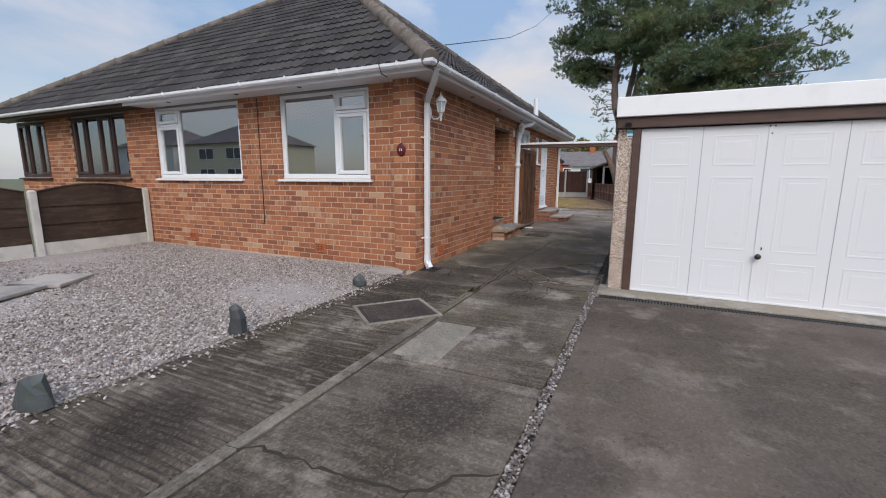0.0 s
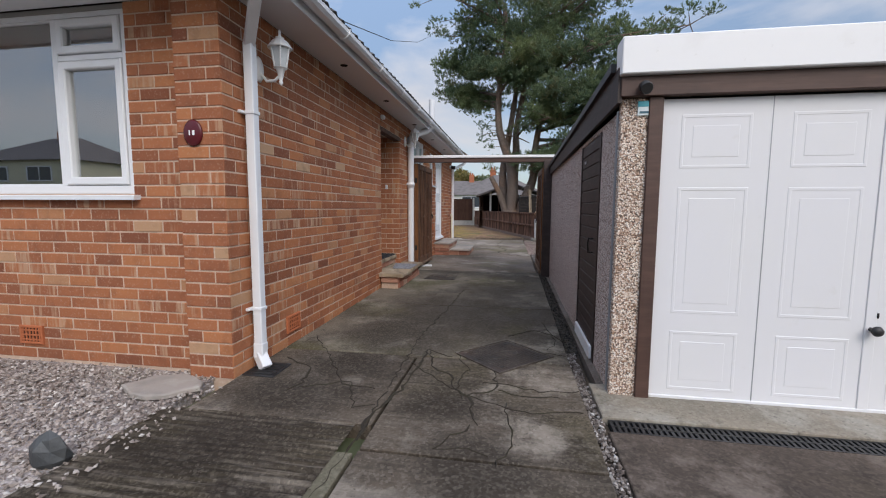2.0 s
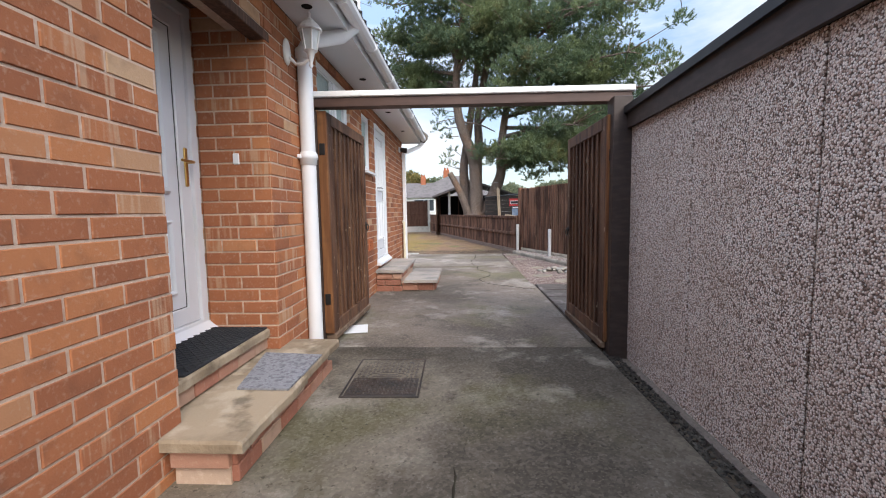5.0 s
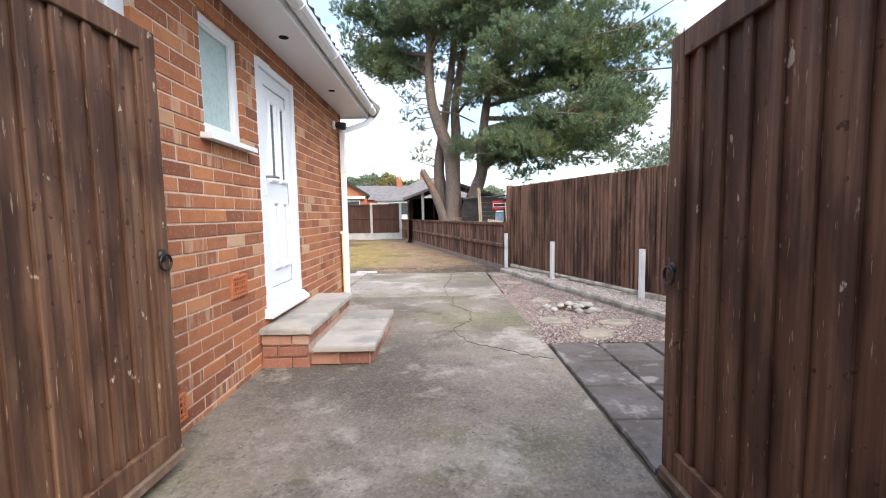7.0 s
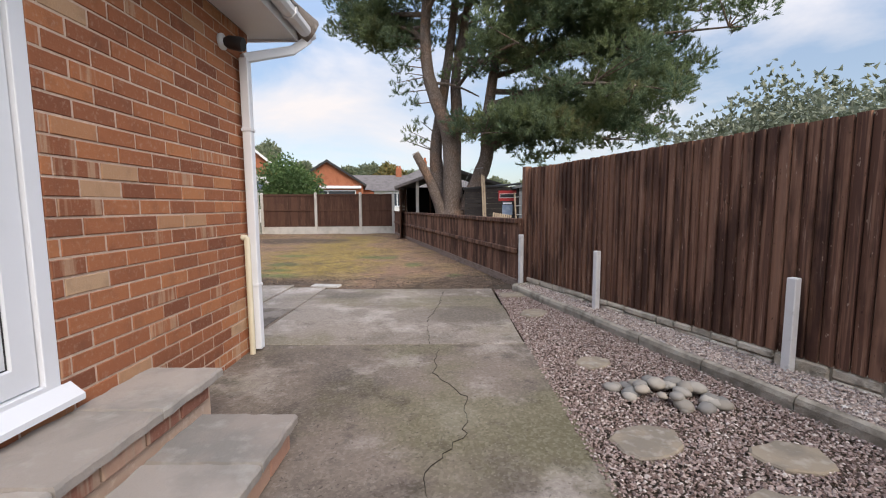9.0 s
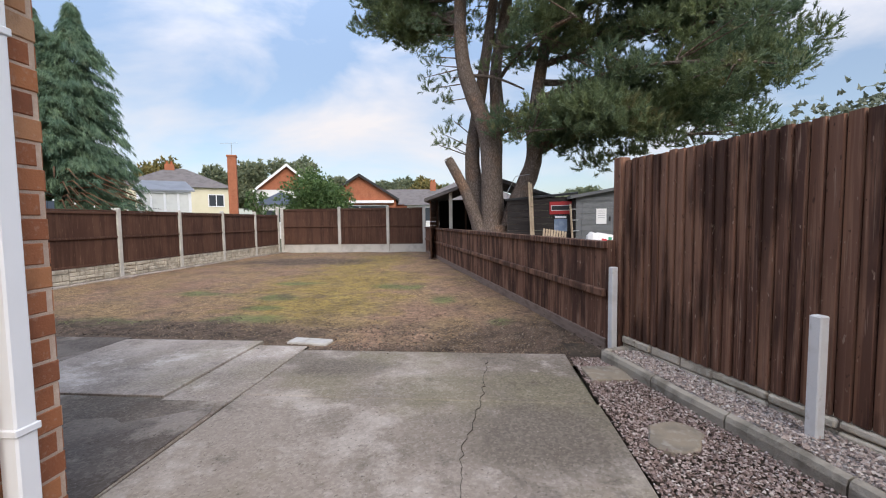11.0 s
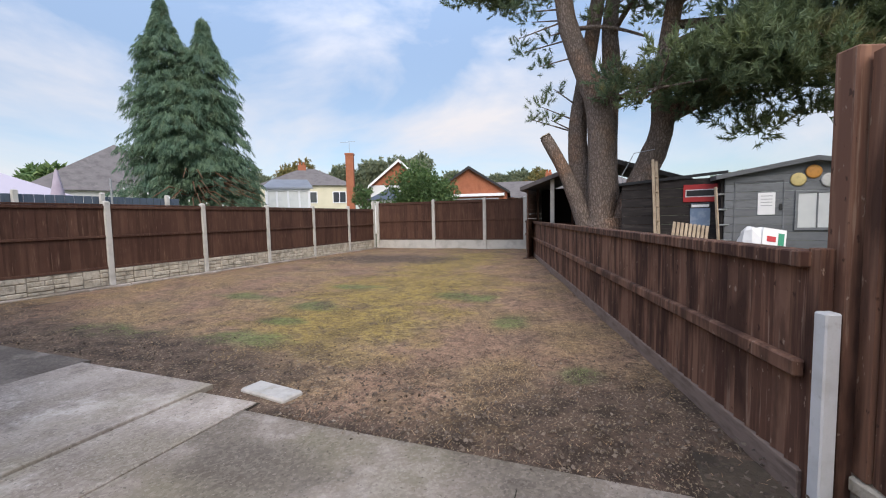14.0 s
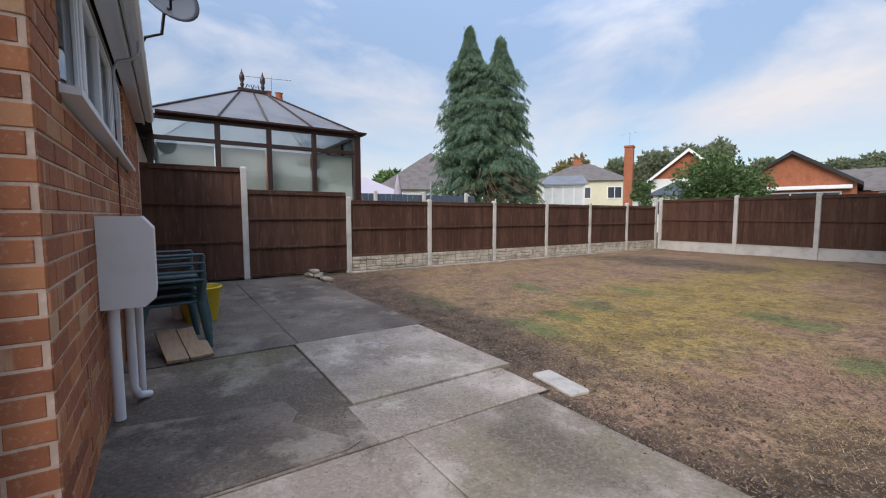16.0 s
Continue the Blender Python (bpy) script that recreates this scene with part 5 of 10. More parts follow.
sticker = thing("sign", -0.17, GY - 0.004, 1.77, label="small blue and white warning sign on the garage corner", category="sign")
part("plate", Build().cbox(-0.045, 0.055, -0.006, 0.0, -0.042, 0.042, 0.002), surface("sign_white", (0.62, 0.70, 0.72), rough=0.4), sticker)
part("band", Build().box(-0.045, 0.055, -0.008, -0.0065, 0.008, 0.040), surface("sign_blue", (0.05, 0.32, 0.40), rough=0.4), sticker)
part("lettering_bar", Build().box(-0.035, 0.04, -0.008, -0.0065, -0.03, -0.018), surface("sign_ink", (0.04, 0.12, 0.18), rough=0.4), sticker)

flood = thing("security_light", -0.20, GY - 0.046, 1.88, label="small black security light on the garage fascia", category="light")
part("bracket", Build().cbox(-0.02, 0.02, -0.03, 0.0, -0.025, 0.025, 0.004), BLACK, flood)
part("lamp_head", Build().lathe([(0.02, 0.0), (0.034, 0.01), (0.036, 0.05), (0.03, 0.062)], 14, pose(0, -0.02, 0, 90 + 25)), BLACK, flood)

# drain channel with a slotted grating
drain = thing("drain_channel", -0.37, 7.845, 0.0, label="black slotted drain channel across the drive", category="drain", kind="structure")
part("channel", Build().box(0.0, 7.5, -0.068, 0.068, -0.09, -0.03), BLACK, drain)
db = Build()
for s in (-0.062, 0.0, 0.062):
    db.box(0.0, 7.5, s - 0.006, s + 0.006, -0.02, -0.003)
k = 0
while k * 0.030 < 4.2:
    for s in (-0.031, 0.031):
        db.box(k * 0.03, k * 0.03 + 0.016, s - 0.025, s + 0.025, -0.02, -0.004, None)
    k += 1
part("grating", db, BLACK, drain)

# ---- gateway ----
beam = thing("gateway_beam", -1.5, 13.0, 2.0, label="brown timber beam with white capping over the side gate", category="beam")
beam.matrix_world = pose(-1.5, 13.0, 1.975, 0, 0.45, 0)
part("beam", Build().cbox(-1.24, 1.23, -0.05, 0.05, 0.0, 0.072, 0.004), TRIM_WOOD, beam)
part("capping", Build().cbox(-1.26, 1.25, -0.07, 0.07, 0.073, 0.118, 0.006), PAINT_WHITE, beam)
post = thing("gate_post", -0.36, 12.93, 0.0, label="dark brown timber gate post against the garage", category="post")
part("post", Build().cbox(-0.075, 0.065, -0.07, 0.07, 0.0, 1.984, 0.005), DOOR_BOARD, post)
post2 = thing("gate_post", -2.735, 13.01, 0.0, label="dark brown timber gate post against the house wall", category="post")
part("post", Build().cbox(-0.04, 0.035, -0.045, 0.045, 0.0, 1.968, 0.004), DOOR_BOARD, post2)


def gate(name, m, width, height, lab, ring):
    """A gate of upright boards with cover strips on a ledged frame; hinge edge at x = 0."""
    gt = thing(name, 0, 0, 0, label=lab, category="gate")
    gt.matrix_world = m
    r = random.Random(name + str(ring))
    w = 0.118
    k = 0
    while k * w < width - 0.02:
        a, c = k * w + 0.002, min(width, (k + 1) * w) - 0.002
        part("board", Build().cbox(a, c, -0.009, 0.009, 0.03 + r.uniform(0, 0.012), height - 0.03, 0.003), GATE_WOOD, gt)
        if 0 < k and a < width - 0.08:
            for s in (1, -1):
                part("cover_strip", Build().cbox(a - 0.020, a + 0.016, s * 0.0175 - 0.008, s * 0.0175 + 0.008, 0.10, height - 0.09, 0.003), GATE_WOOD, gt)
        k += 1
    for s in (1, -1):
        for a, c, za, zb in ((0.0, 0.085, 0.0, height), (width - 0.085, width, 0.0, height), (0.086, width - 0.086, height - 0.095, height), (0.086, width - 0.086, 0.0, 0.10)):
            part("frame_rail", Build().cbox(a, c, s * 0.022 - 0.0125, s * 0.022 + 0.0125, za, zb, 0.004), GATE_WOOD, gt)
    part("hinge_stile", Build().cbox(-0.034, -0.002, -0.036, 0.036, 0.01, height, 0.004), EDGE_WOOD, gt, "orange-brown timber edge")
    part("weather_rail", Build().cbox(0.0, width, -0.05, 0.05, -0.05, -0.002, 0.006), RAW_RAIL, gt, "bare weathered bottom rail")
    for s in (1, -1):
        part("ring_handle", Build().tube([(width - 0.05 + 0.035 * math.cos(q), s * 0.052, height * 0.485 - 0.03 + 0.035 * math.sin(q)) for q in (2 * math.pi * i / 14 for i in range(15))], 0.006, 8, caps=False), DARK_METAL, gt, "black iron ring handle")
        part("handle_plate", Build().lathe([(0.026, 0), (0.026, 0.006), (0.012, 0.012)], 12, pose(width - 0.05, s * 0.036, height * 0.485, -90 * s)), DARK_METAL, gt)
    for zz in (0.30, height - 0.30):
        part("hinge", Build().cbox(-0.042, -0.035, -0.022, 0.022, zz - 0.045, zz + 0.045, 0.002), DARK_METAL, gt)
    return gt


gate("side_gate", pose(-2.665, 13.03, 0.155, 0, 0, 88.5), 1.15, 1.815, "brown boarded gate standing open against the house wall", 1)
gate("side_gate", pose(-0.42, 12.96, 0.105, 0, 0, 91), 1.11, 1.76, "brown boarded gate standing open beside the garage", 2)

# ---- fences ----


def post_conc(x, y, h, z=0.0, rz=0, w=0.10, lab="pale grey concrete fence post"):
    t = thing("fence_post", x, y, z, rz, lab, "post", "concrete fence posts")
    b = Build().cbox(-w / 2, w / 2, -w / 2, w / 2, -0.1, h - 0.03, 0.008)
    b.add([(-w / 2, -w / 2, h - 0.03), (w / 2, -w / 2, h - 0.03), (w / 2, w / 2, h - 0.03), (-w / 2, w / 2, h - 0.03), (-w / 4, -w / 4, h), (w / 4, -w / 4, h), (w / 4, w / 4, h), (-w / 4, w / 4, h)],
          [(0, 1, 5, 4), (1, 2, 6, 5), (2, 3, 7, 6), (3, 0, 4, 7), (4, 5, 6, 7)])
    if w < 0.08:
        b = Build().cbox(-w / 2, w / 2, -w / 2, w / 2, -0.1, h, 0.006)
    part("post", b, POST_CONC if w > 0.08 else POST_WHITE, t)
    return t


STONE_JOINT = surface("stone_joint", (0.33, 0.29, 0.235), [((0.2, 0.175, 0.14), 12, 0.45, 0.65, 0.6)], 0.95)


def stone_board(t, x0, x1, z0, z1, y=0.0, faced=True):
    """A concrete gravel board cast as coursed stones."""
    r = random.Random(int(x0 * 100) + int(z1 * 1000))
    brd = part("gravel_board", Build().box(x0, x1, y - 0.02, y + 0.02, z0, z1), STONE_JOINT if faced else POST_CONC, t)
    if faced:
        x = x0
        while x < x1 - 0.03:
            wide = min(r.uniform(0.17, 0.40), x1 - x)
            cuts = [q / 4 + r.uniform(-0.05, 0.05) for q in r.choice(((1, 2, 3), (1, 2, 3), (1, 3), (2, 3), (2,)))]
            cuts = [0.0] + [c for i, c in enumerate(cuts) if i == 0 or c - cuts[i - 1] > 0.12] + [1.0]
            for ca, cb in zip(cuts, cuts[1:]):
                split = r.uniform(0.3, 0.7) if r.random() < 0.45 and wide > 0.3 else 1.0
                for wa, wb in ((0.0, split), (split, 1.0)):
                    if wb - wa > 0.05:
                        part("stone", Build().cbox(x + wa * wide + 0.006, x + wb * wide - 0.006, y - 0.024 - r.uniform(0, 0.030), y - 0.012, z0 + ca * (z1 - z0) + 0.005, z0 + cb * (z1 - z0) - 0.005, 0.010), ROCKFACE, brd)
            x += wide


def panel_fence(x, y, rz, width, z0, z1, lab, rails=1, flip=False):
    """A framed panel of overlapping boards, from the origin along x."""
    t = thing("fence", x, y, 0, rz, lab, "fence", "fence panels")
    n_ = max(3, int(width / 0.14))
    w = width / n_
    s = -1 if not flip else 1
    for k in range(n_):
        dz = random.Random(k + int(x * 10)).uniform(-0.004, 0.004)
        part("board", Build().add([(k * w, s * 0.004, z0 + 0.02), ((k + 1) * w + 0.012, s * 0.016, z0 + 0.02), ((k + 1) * w + 0.012, s * 0.016, z1 - 0.03 + dz), (k * w, s * 0.004, z1 - 0.03 + dz),
                                   (k * w, s * -0.003, z0 + 0.02), ((k + 1) * w + 0.012, s * 0.006, z0 + 0.02), ((k + 1) * w + 0.012, s * 0.006, z1 - 0.03 + dz), (k * w, s * -0.003, z1 - 0.03 + dz)],
                                  [(0, 1, 2, 3), (7, 6, 5, 4), (0, 4, 5, 1), (1, 5, 6, 2), (2, 6, 7, 3), (3, 7, 4, 0)] if s < 0 else [(3, 2, 1, 0), (4, 5, 6, 7), (1, 5, 4, 0), (2, 6, 5, 1), (3, 7, 6, 2), (0, 4, 7, 3)]), PANEL_WOOD, t)
    part("cap_rail", Build().cbox(0, width, -0.028, 0.028, z1 - 0.03, z1, 0.004), PANEL_WOOD, t)
    for i in range(rails):
        zz = z0 + (z1 - z0) * (i + 1) / (rails + 1)
        part("rail", Build().cbox(0, width, s * 0.032 - 0.014, s * 0.032 + 0.014, zz - 0.022, zz + 0.022, 0.004), PANEL_WOOD, t)
    part("rail", Build().cbox(0, width, s * 0.030 - 0.012, s * 0.030 + 0.012, z0, z0 + 0.042, 0.004), PANEL_WOOD, t)
    part("rail", Build().cbox(0, width, s * 0.030 - 0.012, s * 0.030 + 0.012, z1 - 0.085, z1 - 0.034, 0.004), PANEL_WOOD, t)
    return t


# boundary with the neighbour's garden
LX = -9.40
ly_posts = [19.78, 21.74, 23.70, 25.66, 27.58, 29.48, 31.38, 33.1]
panel_fence(LX, 18.26, 90, 1.46, 0.10, 2.08, "tall dark brown fence panel beside the patio", 2)
panel_fence(LX, 19.84, 90, 1.84, 0.10, 1.70, "dark brown stepped fence panel beside the patio", 2)
for k, y in enumerate(ly_posts):
    post_conc(LX, y, (2.11, 1.62, 1.60, 1.60, 1.60, 1.62, 1.64, 1.85)[k], 0.0, 0)
for a, c in zip(ly_posts[1:], ly_posts[2:]):
    t = panel_fence(LX, a + 0.055, 90, c - a - 0.11, 0.37, 1.545, "red-brown boarded fence panel on a stone-faced gravel board", 1)
    stone_board(t, 0, c - a - 0.11, 0.06, 0.365, 0.0)
single("mowing_kerb", Build().cbox(LX + 0.06, LX + 0.20, 21.7, 33.1, -0.1, 0.068, 0.012), CONC_PATIO, "concrete mowing kerb along the fence", "kerb", "structure")
# rear boundary
rear_x = [-9.25, -6.90, -4.95, -3.52]
for x in rear_x:
    post_conc(x, 33.2, 1.84, 0, 0, 0.11)
for a, c in zip(rear_x, rear_x[1:]):
    t = panel_fence(a + 0.06, 33.2, 0, c - a - 0.12, 0.36, 1.77, "red-brown boarded panel of the rear fence", 1)
    stone_board(t, 0, c - a - 0.12, 0.0, 0.355, 0, False)

# low feather-edge fence along the right of the lawn
LF0, LF1 = Vector((-0.17, 20.76, 0)), Vector((-3.38, 32.75, 0))
ld = (LF1 - LF0)
low_rz = math.degrees(math.atan2(ld.y, ld.x))


def feather_fence(name, p, rz, length, z0, z1, lab, rails, back=True, board_w=0.105, side=1, rail_side=1):
    """Upright feather-edge boards nailed to level rails."""
    t = thing(name, p[0], p[1], 0, rz, lab, "fence")
    n_ = int(length / board_w)
    r = random.Random(n_)
    w = length / n_
    for k in range(n_):
        h, o = r.uniform(-0.006, 0.006), r.uniform(0, 0.003)
        y0, y1 = side * (0.002 + o), side * (0.026 + o)
        v = [(k * w + 0.004, y0 + side * 0.006, z0), ((k + 1) * w - 0.003, y1, z0), ((k + 1) * w - 0.003, y1, z1 + h), (k * w + 0.004, y0 + side * 0.006, z1 + h), (k * w + 0.004, 0, z0), ((k + 1) * w - 0.003, 0, z0), ((k + 1) * w - 0.003, 0, z1 + h), (k * w + 0.004, 0, z1 + h)]
        f = [(0, 1, 2, 3), (7, 6, 5, 4), (0, 4, 5, 1), (1, 5, 6, 2), (2, 6, 7, 3), (3, 7, 4, 0)]
        part("board", Build().add(v, f if side < 0 else [q[::-1] for q in f]), FENCE_WOOD, t)
    # near-black sheet added behind the boards to make the gaps read as shade
    part("backing", Build().box(0, length, min(-side * 0.001, -side * 0.006), max(-side * 0.001, -side * 0.006), z0 + 0.01, z1 - 0.015), DOOR_BOARD, t)
    for zz in rails:
        part("rail", Build().cbox(0, length, min(rail_side * 0.02, rail_side * 0.065), max(rail_side * 0.02, rail_side * 0.065), zz - 0.035, zz + 0.035, 0.008), FENCE_WOOD, t)
    return t


lowf = feather_fence("low_fence", (LF0.x, LF0.y), low_rz, ld.length, 0.15, 0.98, "low weathered brown boarded fence beside the lawn", (0.56,), side=1, rail_side=1, board_w=0.09)
part("cap_rail", Build().cbox(0, ld.length, -0.035, 0.06, 0.955, 1.02, 0.006), FENCE_WOOD, lowf)
part("gravel_board", Build().cbox(0, ld.length, -0.012, 0.035, -0.02, 0.148, 0.004), surface("weathered_board", (0.25, 0.185, 0.15), [((0.12, 0.08, 0.063), 3, 0.45, 0.66, 0.6, (2, 2, 9))], 0.9, bump=[(1, 0.004, (3, 3, 60))]), lowf)
# tall feather-edge fence on the right
HF0, HF1 = Vector((-0.055, 20.70, 0)), Vector((2.66, 13.1, 0))
hd = HF1 - HF0
high_rz = math.degrees(math.atan2(hd.y, hd.x))
highf = feather_fence("tall_fence", (HF0.x, HF0.y), high_rz, hd.length, 0.205, 1.715, "tall dark brown feather-edge fence along the gravel strip", (0.5, 1.5), side=-1, rail_side=1, board_w=0.08)
stone_board(highf, 0, hd.length, -0.05, 0.202, 0.014)
part("end_post", Build().cbox(-0.10, -0.008, -0.05, 0.05, 0.0, 1.745, 0.006), FENCE_WOOD, highf)
part("end_batten", Build().cbox(-0.115, -0.053, -0.105, -0.052, 0.0, 1.03, 0.004), FENCE_WOOD, highf)
for d, h, o_ in ((-0.02, 0.80, 0.10), (1.62, 0.73, 0.14), (3.42, 0.73, 0.075), (5.1, 0.73, 0.075)):
    q = HF0 + hd.normalized() * d
    nrm = Vector((hd.y, -hd.x, 0)).normalized()
    post_conc(q.x + nrm.x * o_, q.y + nrm.y * o_, h, 0.0, high_rz, 0.058, "short whitish concrete spur post against the fence")

# ---- windows and doors ----


def pane(name, x0, x1, z0, z1, y, parent, material=None):
    ob = part(name, Build().box(x0, x1, y, y + 0.006, z0, z1), material or GLASS, parent)
    ob.visible_shadow = False
    return ob


def window(name, m, width, height, lights, material, lab, sill=True, fr=0.06, glass=None, sill_out=0.06, sill_mat=None):
    """A framed window in the plane y = 0. lights: (x0, x1, z0, z1, opening)."""
    w = thing(name, 0, 0, 0, label=lab, category="window", kind="structure")
    w.matrix_world = m
    part("window_frame", ring(0, width, 0, height, fr, 0.03, 0.10), material, w)
    for x0, x1, z0, z1, op in lights:
        if x1 < width - fr:
            pass
        if op:
            sash = part("sash", ring(x0 + 0.006, x1 - 0.006, z0 + 0.006, z1 - 0.006, 0.056, 0.018, 0.085, c=0.008), material, w)
            pane("pane", x0 + 0.056, x1 - 0.056, z0 + 0.056, z1 - 0.056, 0.055, sash, glass)
        else:
            pane("pane", x0 - 0.004, x1 + 0.004, z0 - 0.004, z1 + 0.004, 0.06, w, glass)
            part("glazing_bead", ring(x0 - 0.002, x1 + 0.002, z0 - 0.002, z1 + 0.002, 0.016, 0.04, 0.058), material, w)
    # mullions and transoms between neighbouring lights
    xs_m = sorted({l[0] for l in lights} - {min(l[0] for l in lights)})
    for x in xs_m:
        part("mullion", Build().cbox(x - 0.045, x - 0.003, 0.032, 0.10, fr + 0.001, height - fr - 0.001, 0.003), material, w)
    for x0, x1, z0, z1, op in lights:
        if z0 > fr + 0.05:
            part("transom", Build().cbox(x0, x1, 0.032, 0.10, z0 - 0.040, z0 - 0.002, 0.003), material, w)
    if sill:
        part("window_sill", Build().add([(-0.05, -sill_out, -0.045), (width + 0.05, -sill_out, -0.045), (width + 0.05, -sill_out, -0.015), (-0.05, -sill_out, -0.015), (-0.05, 0.10, -0.035), (width + 0.05, 0.10, -0.035), (width + 0.05, 0.10, 0.003), (-0.05, 0.10, 0.003)],
                                        [(0, 1, 2, 3), (3, 2, 6, 7), (4, 5, 1, 0), (5, 4, 7, 6), (0, 3, 7, 4), (1, 5, 6, 2)]), sill_mat or material, w)
    return w


FR = 0.06
for wid, (a, c, z0, z1), side_left in (("window_1", W1, True), ("window_2", W2, False)):
    wd, ht = c - a, EAVE - z0 - 0.005
    nar = 0.60 if not side_left else 0.65
    top = ht - 0.33
    if side_left:
        ls = [(FR, nar, FR, top - 0.02, True), (FR, nar, top + 0.02, ht - FR, True), (nar + 0.045, wd - FR, FR, ht - FR, False)]
    else:
        ls = [(FR, wd - nar - 0.045, FR, ht - FR, False), (wd - nar, wd - FR, FR, top - 0.02, True), (wd - nar, wd - FR, top + 0.02, ht - FR, True)]
    window(wid, pose(a, FY, z0), wd, ht, ls, UPVC, "white plastic casement window with a large fixed pane")
    cur = Build()
    for k in range(10):
        cur.tube([(a + 0.10 + k * 0.035, FY + 0.26 + 0.02 * (k % 2), z0 - 0.1), (a + 0.10 + k * 0.035, FY + 0.26 + 0.02 * (k % 2), EAVE - 0.1)], 0.03, 6)
    single("curtain", cur, CURTAIN, "pale gathered curtain behind the window", "curtain")
    single("roller_blind", Build().cbox(a + 0.08, c - 0.08, FY + 0.16, FY + 0.18, EAVE - 0.16, EAVE - 0.05, 0.004), surface("dark_blind", (0.05, 0.055, 0.07), rough=0.8), "dark rolled-up blind at the window head", "blind")
for wid, a, c, n_ in (("window_3", -11.5, -9.45, 4), ("window_4", -14.0, -12.58, 3)):
    wd = c - a
    ht = EAVE - 1.275
    st = (wd - 2 * FR + 0.045) / n_
    window(wid, pose(a, FY, 1.27), wd, ht, [(FR + k * st, FR + (k + 1) * st - 0.045, FR, ht - FR, k % 2 == 0) for k in range(n_)], BROWN_UPVC, "dark brown framed window of the neighbouring bungalow")
    vb = thing("vertical_blind", (a + c) / 2, FY + 0.22, 1.35, label="pale vertical blind behind the neighbour's window", category="blind")
    for k in range(int(wd / 0.13)):
        part("slat", Build().cbox(-wd / 2 + 0.06 + k * 0.13, -wd / 2 + 0.15 + k * 0.13, -0.012 + 0.02 * (k % 2), -0.008 + 0.02 * (k % 2), 0, 1.1, 0.001), BLIND, vb)


def face(y, z):
    """Local frame of the side wall at y: x runs along the house, y into the wall."""
    return pose(WX, y, z, 0, 0, 90)


window("window_5", face(W3[0], W3[2]), W3[1] - W3[0], W3[3] - W3[2], [(FR, W3[1] - W3[0] - FR, FR, W3[3] - W3[2] - FR, False)], UPVC, "small white window with obscure glass", glass=FROST, sill_out=0.07)
window("window_6", face(W4[0], W4[2]), W4[1] - W4[0], W4[3] - W4[2], [(FR, 0.50, FR, W4[3] - W4[2] - FR, False), (0.545, W4[1] - W4[0] - FR, FR, W4[3] - W4[2] - FR, True)], UPVC, "white window with obscure glass behind the open gate", glass=FROST)
rw = RW[1] - RW[0]
rh = EAVE - RW[2] - 0.005
window("window_7", pose(RW[1], RY, RW[2], 0, 0, 180), rw, rh, [(FR + k * 0.82, FR + k * 0.82 + 0.775, FR, rh - FR, k % 2 == 1) for k in range(4)], UPVC, "wide white rear window high over the patio", sill_out=0.07)


